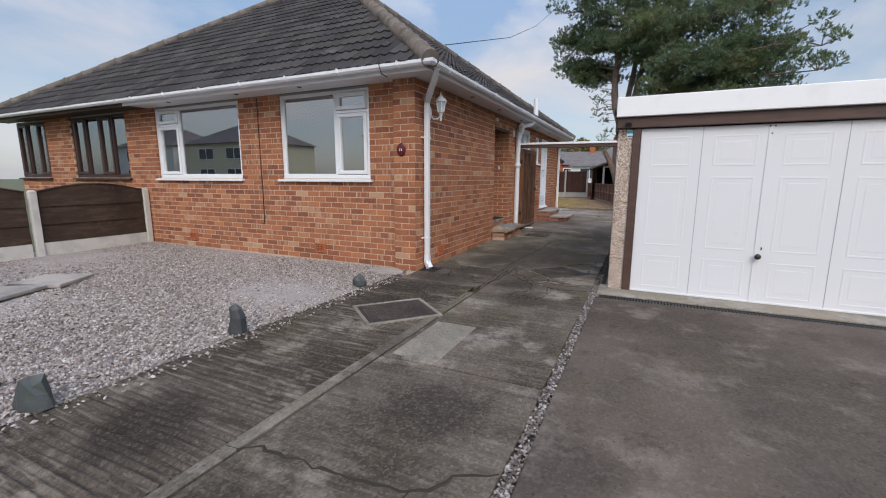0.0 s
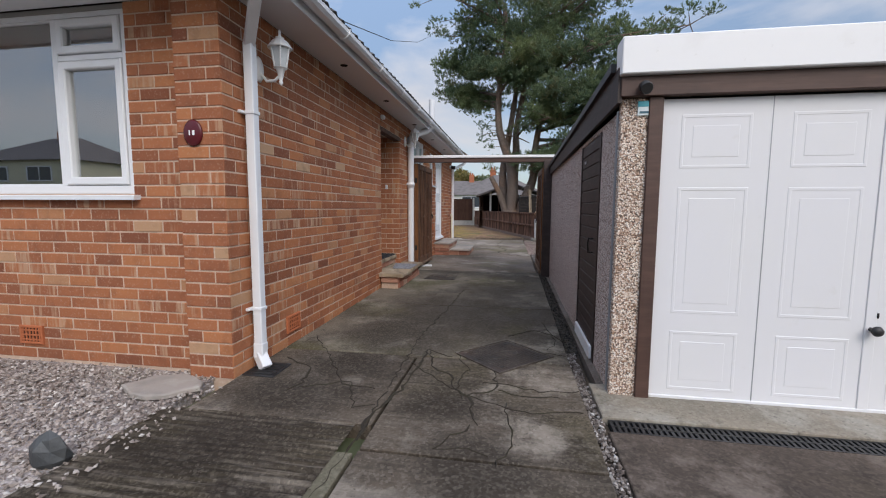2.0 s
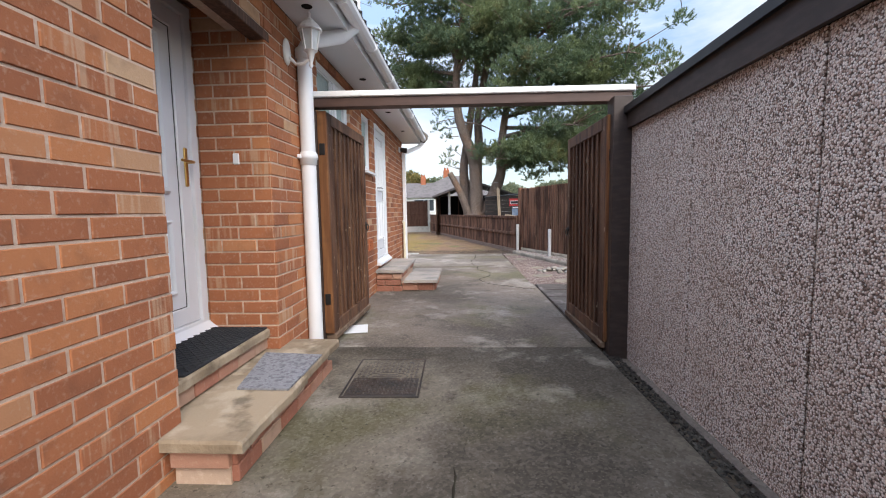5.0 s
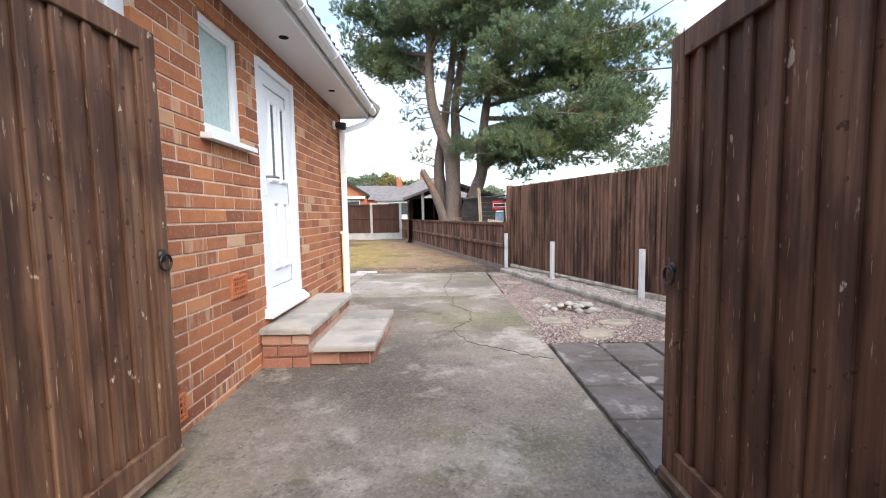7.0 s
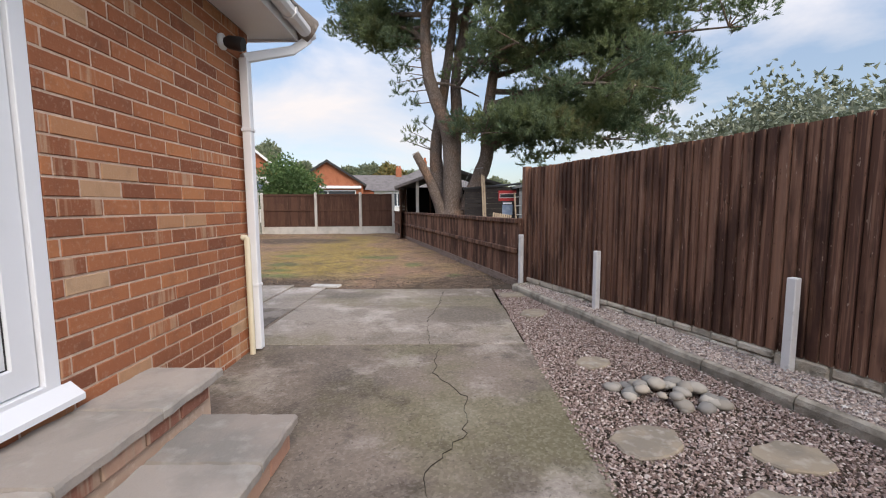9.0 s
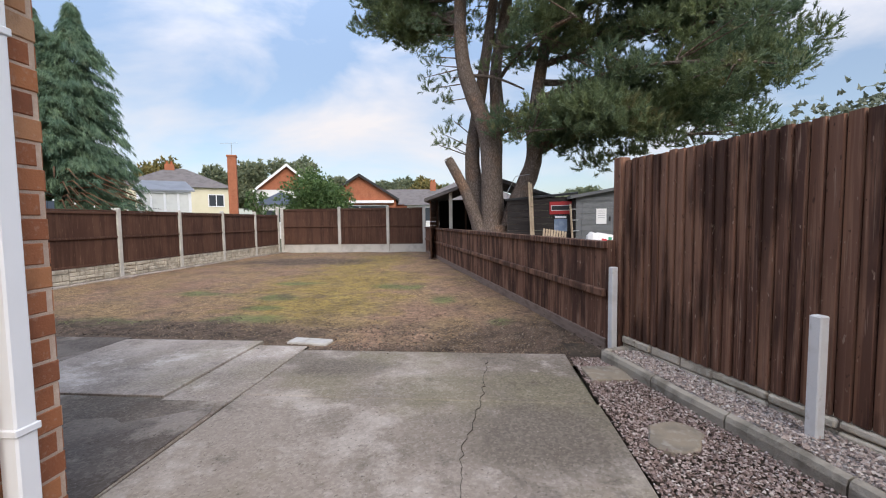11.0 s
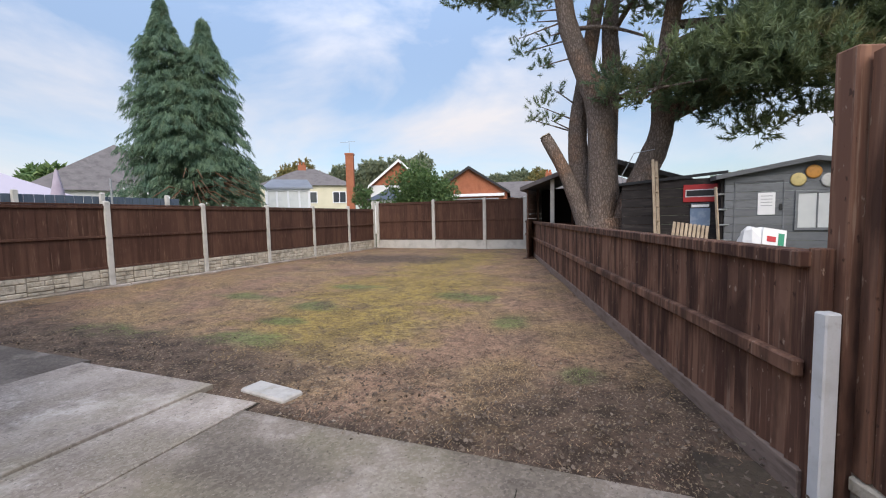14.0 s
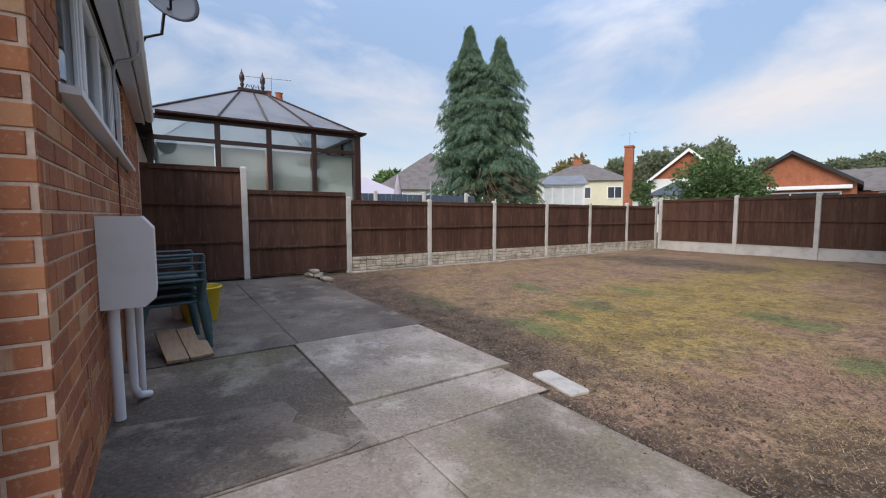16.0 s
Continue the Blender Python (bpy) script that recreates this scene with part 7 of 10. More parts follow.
part("sheet", Build().cbox(-0.20, 0.17, -0.14, 0.14, 0, 0.003, 0.001), PAINT_WHITE, paper)

# ---- loose stone ----


def pebbles(name, pts, size, material, lab, flat=0.7, top_only=False):
    """Crushed stones at the places given, joined."""
    pts = np.asarray(pts, dtype=float)
    n_ = len(pts)
    base = np.array([(1, 0, 0), (-1, 0, 0), (0, 1, 0), (0, -1, 0), (0, 0, 1), (0, 0, -1)], dtype=float)
    faces = np.array([(0, 2, 4), (2, 1, 4), (1, 3, 4), (3, 0, 4), (2, 0, 5), (1, 2, 5), (3, 1, 5), (0, 3, 5)])
    v = base[None] * rng.uniform(0.65, 1.25, (n_, 6, 1)) + rng.normal(0, 0.18, (n_, 6, 3))
    v[:, :, 2] *= flat
    a = rng.uniform(0, 2 * np.pi, n_)
    t = rng.normal(0, 0.5, n_)
    c, s = np.cos(a)[:, None], np.sin(a)[:, None]
    ct, st = np.cos(t)[:, None], np.sin(t)[:, None]
    x, y, z = v[:, :, 0], v[:, :, 1] * ct - v[:, :, 2] * st, v[:, :, 1] * st + v[:, :, 2] * ct
    v = np.stack([x * c - y * s, x * s + y * c, z], 2) * (size * rng.uniform(0.6, 1.45, (n_, 1, 1))) + pts[:, None, :]
    f = (faces[:4] if top_only else faces)[None] + (np.arange(n_) * 6)[:, None, None]
    ob = soup(name, v.reshape(-1, 3), f.reshape(-1, 3), material)
    return tagged(ob, lab, "gravel", kind="stuff")


def scatter(n_, x0, x1, y0, y1, z, keep=None, zvar=0.008):
    p = np.stack([rng.uniform(x0, x1, n_), rng.uniform(y0, y1, n_)], 1)
    if keep is not None:
        p = p[keep(p)]
    zz = np.array([gz(y) for y in p[:, 1]]) + z + rng.uniform(-zvar, zvar, len(p))
    return np.column_stack([p, zz])


gp = np.concatenate([scatter(62000, -9.5, -2.93, 1.6, 8.10, -0.010), scatter(50000, -7.2, -2.93, 1.8, 8.05, -0.006, lambda p: rng.random(len(p)) < np.where((p[:, 0] > -5.6) & (p[:, 1] < 6.2), 1.0, 0.9))])
gp[:, 2] += 0.018 * np.sin(gp[:, 0] * 1.3) * np.sin(gp[:, 1] * 1.7)
pebbles("front_gravel", gp, 0.0112, PEBBLE, "pale pinkish-grey gravel filling the front garden", top_only=True)
spill = scatter(500, -2.95, -2.75, 2.0, 7.9, 0.006)
pebbles("spilled_gravel", spill, 0.011, PEBBLE, "loose gravel spilled on the path edge")
pebbles("joint_gravel", scatter(4200, -0.470, -0.405, 0.5, 9.0, -0.016), 0.0105, JOINT_STONE, "small stones filling the joint in the drive")
pebbles("joint_gravel", scatter(1500, -0.47, -0.36, 9.0, 13.0, -0.03), 0.012, surface("dirty_grit", (0.05, 0.046, 0.04), rough=0.95, pieces=[(0.0, (0.025, 0.022, 0.02)), (1.0, (0.10, 0.09, 0.075))]), "dark grit in the gutter beside the garage")


def fence_x(y):
    return HF0.x + (HF0.y - y) / (HF0.y - HF1.y) * (HF1.x - HF0.x)


def edge_x(y):
    return -0.28 + (20.45 - y) * 0.302 if y > 16.5 else 0.913 + (16.5 - y) * 0.28


vx, ve = np.vectorize(fence_x), np.vectorize(edge_x)
pebbles("side_gravel", scatter(80000, -0.55, 1.4, 15.95, 20.5, 0.0, lambda p: p[:, 0] < ve(p[:, 1]) - 0.03), 0.0078, PEBBLE_PINK, "pinkish gravel strip beside the rear path", top_only=True)
pebbles("fence_gravel", scatter(120000, -0.4, 2.4, 13.6, 20.5, 0.068, lambda p: (p[:, 0] > ve(p[:, 1]) + 0.06) & (p[:, 0] < vx(p[:, 1]) - 0.04)), 0.0095, PEBBLE_FENCE, "pale gravel between the edging and the fence", top_only=True)
v_, f_ = [], []
yy = np.linspace(13.6, 20.5, 24)
for y in yy:
    v_ += [(edge_x(y) + 0.03, y, 0.110), (fence_x(y), y, 0.112)]
single("raised_bed", Build().add(v_, [(2 * k, 2 * k + 1, 2 * k + 3, 2 * k + 2) for k in range(23)]), GRAVEL_BED, "gravel bed behind the stone edging", "bed", "structure")

# concrete log edging, laid in lengths
edg = thing("edging", 0.3, 18.0, 0.05, label="grey concrete rope-top edging along the gravel", category="edging", kind="structure")
ei = Matrix.Translation((-0.3, -18.0, -0.05))
y = 20.45
k = 0
while y > 13.9:
    y2 = y - 0.57
    a, c = Vector((edge_x(y), y, 0)), Vector((edge_x(y2), y2, 0))
    d = (c - a) * 0.985
    b = Build().sweep([(-0.032, -0.05), (0.032, -0.05), (0.036, 0.10), (0.026, 0.128), (0.0, 0.14), (-0.026, 0.128), (-0.036, 0.10)], [a, a + d * 0.5 + Vector((0, 0, random.Random(k).uniform(-0.006, 0.006))), a + d], m=ei)
    part("edging_stone", b, EDGE_STONE, edg)
    y, k = y2, k + 1

a = Vector((edge_x(20.47), 20.47, 0))
part("edging_stone", Build().sweep([(-0.032, -0.05), (0.032, -0.05), (0.036, 0.10), (0.026, 0.128), (0.0, 0.14), (-0.026, 0.128), (-0.036, 0.10)], [a, a + Vector((0.10, 0.05, 0.0)), a + Vector((0.20, 0.10, 0.0))], m=ei), EDGE_STONE, edg)

# paving slabs behind the garage
pav = thing("paving", 0.4, 15.0, 0.04, label="worn riven paving slabs with open joints behind the gate", category="paving", kind="structure")
pvi = Matrix.Translation((-0.4, -15.0, -0.04))
k = 0
for j, (ya, yb) in enumerate(((15.49, 15.93), (15.03, 15.47), (14.57, 15.01), (14.11, 14.55), (13.65, 14.09), (13.19, 13.63))):
    for i in range(5):
        xa = -0.49 + i * 0.415
        if xa + 0.4 < fence_x(yb) - 0.1:
            part("slab", worn_flag(xa + 0.008, xa + 0.405, ya, yb, 0.0, 0.052 + random.Random(k).uniform(-0.006, 0.006), 50 + k, pvi), SLABS, pav)
        k += 1


def round_flag(x, y, r, seed, lab="flat buff stepping stone in the gravel", z=None, mat=None):
    rr = random.Random(seed)
    z = gz(y) - 0.014 if z is None else z
    pts = [(r * rr.uniform(0.82, 1.15) * math.cos(a), 0.72 * r * rr.uniform(0.85, 1.12) * math.sin(a)) for a in (2 * math.pi * q / 13 for q in range(13))]
    t = thing("stepping_stone", x, y, z, rr.uniform(0, 60), lab, "stone", "stepping stones")
    n_ = len(pts)
    v = [(px, py, 0) for px, py in pts] + [(px * 0.99, py * 0.99, 0.022) for px, py in pts] + [(px * 0.93, py * 0.93, 0.03) for px, py in pts] + [(0, 0, 0.032)]
    f = [(q, (q + 1) % n_, (q + 1) % n_ + n_, q + n_) for q in range(n_)] + [(q + n_, (q + 1) % n_ + n_, (q + 1) % n_ + 2 * n_, q + 2 * n_) for q in range(n_)] + [(q + 2 * n_, (q + 1) % n_ + 2 * n_, 3 * n_) for q in range(n_)]
    part("stone", Build().add(v, f), mat or STEP_STONE, t)


for k, (x, y, r) in enumerate(((-0.24, 16.72, 0.19), (0.36, 16.58, 0.18), (0.02, 16.20, 0.20), (-0.27, 19.20, 0.19), (-0.15, 17.75, 0.15))):
    round_flag(x, y, r, k)
sq = thing("paving_slab", -0.37, 20.12, gz(20) - 0.02, 4, "square buff concrete slab set in the pink gravel", "slab")
part("slab", Build().cbox(-0.15, 0.15, -0.14, 0.14, 0.0, 0.036, 0.006), STEP_STONE, sq)
round_flag(-3.16, 7.83, 0.24, 20, "grey flagstone lying in the gravel by the pier", 0.0, FLAG_GREY)
for k, (x, y) in enumerate(((-6.35, 4.95), (-6.5, 5.5))):
    t = thing("paving_slab", x, y, 0.0, 25 + k * 8, "pale concrete paving slab lying on the gravel", "slab", "slabs on the gravel")
    part("slab", Build().cbox(-0.3, 0.3, -0.3, 0.3, 0.0, 0.045, 0.008), FLAG_GREY, t)


def boulder(name, x, y, z, sx, sy, sz, seed, material, lab, category="rock", group="", n1=7, n2=9, parent=None, sharp=0.35, rz=0):
    """A stone with an irregular faceted shape."""
    r = random.Random(seed)
    v, f = [], []
    for j in range(n1 + 1):
        th = math.pi * j / n1
        for i in range(n2):
            ph = 2 * math.pi * i / n2
            q = 1 + sharp * noise.noise((math.sin(th) * math.cos(ph) * 1.4 + seed, math.sin(th) * math.sin(ph) * 1.4, math.cos(th) * 1.4))
            v.append((sx * q * math.sin(th) * math.cos(ph), sy * q * math.sin(th) * math.sin(ph), sz * q * math.cos(th) + sz * 0.7))
    for j in range(n1):
        for i in range(n2):
            f.append((j * n2 + i, (j + 1) * n2 + i, (j + 1) * n2 + (i + 1) % n2, j * n2 + (i + 1) % n2))
    ob = new(name, Build().add(v, f, sharp < 0.25).mesh(name, material))
    ob.matrix_world = pose(x, y, z, 0, 0, rz)
    return tagged(ob, lab, category, group)


boulder("slate_rock", -3.02, 4.00, -0.04, 0.125, 0.06, 0.135, 3, SLATE, "grey-green slate rock at the edge of the gravel", group="slate rocks", n1=5, n2=7, sharp=0.55, rz=20)
boulder("slate_rock", -2.98, 5.30, -0.04, 0.075, 0.05, 0.165, 8, SLATE, "tall dark slate rock standing at the gravel edge", group="slate rocks", n1=5, n2=6, sharp=0.5, rz=40)
boulder("slate_rock", -3.02, 7.05, -0.03, 0.085, 0.06, 0.10, 11, SLATE, "small grey-green slate rock at the gravel edge", group="slate rocks", n1=5, n2=7, sharp=0.5)
r = random.Random(4)
for k in range(36):
    a, d = r.uniform(0, 6.28), 0.27 * math.sqrt(r.random())
    h = 0.045 + (0.04 if d < 0.15 else 0.0)
    s = r.uniform(0.028, 0.055)
    boulder("cobble", 0.10 + d * math.cos(a) * 1.25, 17.20 + d * math.sin(a) * 0.8, h, s * 1.25, s, s * 0.62, 30 + k, COBBLE, "smooth rounded cobble in a small heap on the gravel", "cobble", "cobble heap", 6, 8, sharp=0.2, rz=r.uniform(0, 180))

# loose things on the lawn and the soil
pebbles("soil_stones", scatter(650, -3.4, 0.0, 20.5, 22.2, -0.002, lambda p: p[:, 0] < -0.1 - (p[:, 1] - 20.6) * 0.268), 0.008, surface("soil_stone", (0.15, 0.12, 0.09), rough=0.95, pieces=[(0.0, (0.06, 0.046, 0.036)), (0.7, (0.16, 0.125, 0.095)), (1.0, (0.30, 0.25, 0.20))]), "small stones on the bare soil")
def off_patio(p):
    x = p[:, 0]
    return p[:, 1] > np.where(x < -4.87, 20.88, np.where(x < -3.43, 20.82, np.where(x < -2.68, 20.94, 20.53)))


clods = scatter(20000, -9.2, 0.0, 20.55, 24.5, 0.030, lambda p: off_patio(p) & (p[:, 0] < -0.15 - (p[:, 1] - 20.6) * 0.268) & (rng.random(len(p)) < np.clip(1.1 - (p[:, 1] - 20.6) / 0.85, 0.006, 1)), 0.006)
pebbles("soil_clods", clods, 0.010, surface("soil_clod", (0.1, 0.08, 0.06), rough=0.97, pieces=[(0.0, (0.06, 0.046, 0.037)), (0.6, (0.11, 0.084, 0.066)), (1.0, (0.20, 0.16, 0.125))]), "small crumbs of dark soil at the lawn edge", top_only=True)
n_ = 330000
p = np.stack([rng.uniform(-9.2, 0.0, n_), 20.62 + 12.48 * rng.uniform(0, 1, n_) ** 1.5], 1)
p = p[off_patio(p)]
p = p[p[:, 0] < LF0.x - 0.06 + (p[:, 1] - LF0.y) / ld.y * ld.x]
edge = np.where(p[:, 0] > -2.6, 20.72 + 0.42 * (p[:, 0] + 2.6), 21.32) + 0.18 * np.sin(p[:, 0] * 5.3) + 0.12 * np.sin(p[:, 0] * 13.0)
near_soil = rng.random(len(p)) < np.clip(0.95 - (p[:, 1] - edge) * 1.0, 0.0, 0.965)
far_soil = ((p[:, 0] + 6.6) ** 2 / 5.5 + (p[:, 1] - 29.3) ** 2 / 1.5 + 0.5 * np.sin(p[:, 0] * 4) < 1) & (rng.random(len(p)) < 0.85)
bare = np.array([noise.noise((x * 1.6, y * 1.6, 7)) + 0.6 * noise.noise((x * 5, y * 5, 3)) for x, y in p]) > rng.uniform(0.05, 0.55, len(p))
p = p[~(near_soil | far_soil | bare)]
n_ = len(p)
a, ln, el = rng.uniform(0, 2 * np.pi, n_), rng.uniform(0.02, 0.055, n_), rng.uniform(0.02, 0.55, n_)
z0 = np.array([0.036 + 0.022 * noise.noise((x * 0.9, y * 0.9, 2)) for x, y in p])
d = np.stack([np.cos(a) * np.cos(el), np.sin(a) * np.cos(el), np.sin(el)], 1) * ln[:, None]
s = np.stack([-np.sin(a), np.cos(a), np.zeros(n_)], 1) * rng.uniform(0.0010, 0.0024, n_)[:, None]
b0 = np.column_stack([p, z0 + 0.004])
gv_ = np.stack([b0 - s, b0 + s, b0 + d], 1).reshape(-1, 3)
tagged(soup("dry_grass", gv_, np.arange(n_ * 3).reshape(-1, 3), STRAW), "dry yellow and brown grass lying on the lawn", "grass", kind="stuff")

ws = thing("white_slab", -2.985, 20.875, 0.015, -8, label="whitish stone slab lying where patio meets lawn", category="slab")
part("slab", Build().cbox(-0.21, 0.21, -0.085, 0.085, 0.0, 0.045, 0.012), surface("white_stone", (0.46, 0.44, 0.41), [((0.30, 0.28, 0.24), 8, 0.45, 0.62, 0.7)], 0.9, bump=[(30, 0.006, ONE)]), ws)
for k, (x, y, z, a, l) in enumerate(((-9.0, 20.83, 0.07, 20, 0.17), (-8.88, 20.95, 0.07, -25, 0.2), (-8.95, 20.88, 0.145, 10, 0.14), (-8.5, 20.98, 0.04, 2, 0.24))):
    t = thing("stone_block", x, y, z, a, "pale broken stone block stacked at the patio edge", "stone", "stone blocks")
    part("block", Build().cbox(-l * 0.75, l * 0.75, -0.07, 0.07, 0, 0.07, 0.02), EDGE_STONE, t)

# cracks in the concrete, drawn as dark ribbons slightly proud of it


def crack(name, pts, w, seed, lab="dark ribbon along a crack in the concrete"):
    r = random.Random(seed)
    path = []
    for a, c in zip(pts, pts[1:]):
        n__ = max(2, int(math.dist(a, c) / 0.05))
        for q in range(n__):
            t = q / n__
            path.append((a[0] + (c[0] - a[0]) * t + r.uniform(-0.016, 0.016), a[1] + (c[1] - a[1]) * t + r.uniform(-0.016, 0.016)))
    path.append(pts[-1])
    v, f = [], []
    for q, (x, y) in enumerate(path):
        x2, y2 = path[min(q + 1, len(path) - 1)]
        x1, y1 = path[max(q - 1, 0)]
        l = math.hypot(x2 - x1, y2 - y1) or 1
        nx, ny = -(y2 - y1) / l, (x2 - x1) / l
        ww = w * r.uniform(0.4, 1.5) * (0.35 if q in (0, len(path) - 1) else 1)
        zz = gz(y) + 0.0030
        v += [(x + nx * ww, y + ny * ww, zz - 0.004), (x, y, zz + 0.002), (x - nx * ww, y - ny * ww, zz - 0.004)]
    for q in range(len(path) - 1):
        for s_ in (0, 1):
            f.append((q * 3 + s_, q * 3 + s_ + 1, q * 3 + s_ + 4, q * 3 + s_ + 3))
    single(name, Build().add(v, f), CRACK, lab, "crack", "structure")


crack("crack", [(-1.72, 4.22), (-1.58, 4.30), (-1.26, 4.30), (-0.99, 4.32), (-0.81, 4.35), (-0.72, 4.40), (-0.65, 4.52), (-0.48, 4.61)], 0.0125, 1)
crack("crack", [(-0.80, 4.34), (-0.76, 4.28), (-0.80, 3.9), (-0.86, 3.6)], 0.009, 2)
crack("crack", [(-1.66, 8.55), (-1.35, 8.2), (-1.1, 8.0), (-0.8, 7.9), (-0.5, 7.95)], 0.0039, 3)
crack("crack", [(-1.72, 6.7), (-1.70, 7.5), (-1.72, 8.4), (-1.74, 9.2), (-1.66, 10.2), (-1.6, 11.4)], 0.0060, 4)
crack("crack", [(-1.22, 8.0), (-1.28, 8.25), (-1.22, 8.5), (-1.35, 8.8)], 0.0044, 5)
crack("crack", [(-0.95, 8.0), (-0.9, 7.6), (-0.98, 7.35)], 0.0050, 6)
crack("crack", [(-1.1, 8.3), (-0.92, 8.28), (-0.72, 8.2), (-0.48, 8.25)], 0.0039, 7)
crack("crack", [(-0.62, 9.0), (-0.52, 9.3), (-0.6, 9.8)], 0.0044, 8)
crack("crack", [(-0.65, 8.95), (-0.49, 8.9)], 0.0039, 9)
crack("crack", [(-2.3, 8.0), (-2.0, 8.15), (-1.85, 7.8), (-1.72, 7.85)], 0.0066, 10)
crack("crack", [(-1.59, 8.84), (-1.48, 8.48), (-1.34, 8.38), (-1.27, 8.15), (-1.16, 8.04), (-1.14, 7.85), (-1.09, 7.71)], 0.0090, 20)
crack("crack", [(-1.02, 8.78), (-1.03, 8.36), (-1.01, 8.19), (-1.19, 8.07)], 0.0070, 21)
crack("crack", [(-1.01, 8.19), (-0.85, 8.12), (-0.61, 8.13)], 0.0060, 22)
crack("crack", [(-1.39, 8.72), (-1.59, 8.88), (-1.61, 8.46), (-1.62, 8.09), (-1.68, 7.82)], 0.0110, 23)
crack("crack", [(-1.68, 7.82), (-1.7, 7.61), (-1.69, 7.45)], 0.0120, 24)
crack("crack", [(-1.13, 7.7), (-1.24, 7.53), (-1.28, 7.44), (-1.13, 7.49), (-1.02, 7.43)], 0.0070, 25)
crack("crack", [(-2.67, 8.51), (-2.39, 8.33), (-2.31, 8.06), (-2.35, 7.93)], 0.0100, 26)
crack("crack", [(-2.7, 9.07), (-2.33, 8.56), (-2.04, 8.1), (-1.79, 8.06)], 0.0060, 27)
crack("crack", [(-0.94, 9.36), (-0.7, 9.57), (-0.54, 9.43), (-0.44, 9.25)], 0.0060, 28)
crack("crack", [(-1.28, 18.1), (-1.3, 17.6), (-1.1, 17.2), (-1.12, 16.8), (-1.32, 16.45), (-1.18, 16.0), (-0.95, 15.85), (-0.70, 15.6), (-0.55, 15.55)], 0.0024, 11)
crack("crack", [(-1.25, 20.4), (-1.3, 19.6), (-1.4, 19.0), (-1.35, 18.2)], 0.0020, 12)
crack("crack", [(-3.66, 19.9), (-3.3, 20.0), (-3.05, 19.9), (-2.95, 19.95)], 0.0022, 14)
crack("crack", [(-6.6, 18.9), (-6.0, 19.2), (-5.6, 19.5)], 0.0055, 15)

# ---- things behind the house ----
mx = thing("meter_box", -3.93, RY + 0.002, 0.718, label="white plastic meter cabinet on the rear wall with pipes below", category="meter box")
part("cabinet", Build().add([(-0.40, 0, 0), (0.05, 0, 0), (0.05, 0.20, 0.0), (0.05, 0.255, 0.05), (0.05, 0.255, 0.44), (0.05, 0.20, 0.51), (0.05, 0.0, 0.51), (-0.40, 0.20, 0.0), (-0.40, 0.255, 0.05), (-0.40, 0.255, 0.44), (-0.40, 0.20, 0.51), (-0.40, 0.0, 0.51)],
                            [(1, 2, 3, 4, 5, 6), (0, 11, 10, 9, 8, 7), (0, 7, 2, 1), (7, 8, 3, 2), (8, 9, 4, 3), (9, 10, 5, 4), (10, 11, 6, 5), (11, 0, 1, 6)]), surface("aged_white_plastic", (0.74, 0.73, 0.71), [((0.6, 0.59, 0.56), 4, 0.5, 0.7, 0.4)], 0.45), mx)
part("pipe", Build().tube([(-0.02, 0.05, 0.0), (-0.04, 0.05, -0.655)], 0.028, 12), UPVC, mx)
part("pipe", Build().tube([(-0.20, 0.11, 0.0), (-0.22, 0.11, -0.54), (-0.26, 0.13, -0.61), (-0.34, 0.18, -0.64)], 0.024, 12), UPVC, mx)
part("pipe", Build().tube([(-0.33, 0.15, 0.0), (-0.42, 0.14, -0.65)], 0.022, 12), UPVC, mx)

GREEN_PLASTIC = surface("green_plastic", (0.035, 0.075, 0.085), [((0.06, 0.11, 0.12), 6, 0.5, 0.7, 0.4)], 0.45)


def garden_chair(x, y, z, rz, lab):
    """A stacking plastic armchair."""
    c = thing("garden_chair", x, y, z, rz, lab, "chair", "stack of garden chairs")
    part("seat", Build().cbox(-0.23, 0.23, -0.22, 0.22, 0.40, 0.425, 0.012), GREEN_PLASTIC, c)
    for k in range(6):
        part("back_slat", Build().cbox(-0.20 + k * 0.072, -0.16 + k * 0.072, 0.235, 0.25, 0.43, 0.80, 0.005, pose(0, 0, 0, -8)), GREEN_PLASTIC, c)
    part("back_rail", Build().tube([(-0.25, 0.28, 0.62), (-0.22, 0.33, 0.78), (0, 0.36, 0.84), (0.22, 0.33, 0.78), (0.25, 0.28, 0.62)], 0.02, 8), GREEN_PLASTIC, c)
    for s in (1, -1):
        part("arm", Build().cbox(s * 0.26 - 0.028, s * 0.26 + 0.028, -0.24, 0.27, 0.60, 0.62, 0.008), GREEN_PLASTIC, c)
        part("arm_support", Build().tube([(s * 0.26, -0.23, 0.60), (s * 0.245, -0.21, 0.42)], [0.024, 0.028], 8), GREEN_PLASTIC, c)
        part("leg", Build().tube([(s * 0.24, -0.20, 0.42), (s * 0.27, -0.26, 0.0)], [0.034, 0.026], 8), GREEN_PLASTIC, c)
        part("leg", Build().tube([(s * 0.24, 0.20, 0.42), (s * 0.26, 0.30, 0.0)], [0.034, 0.026], 8), GREEN_PLASTIC, c)
    return c


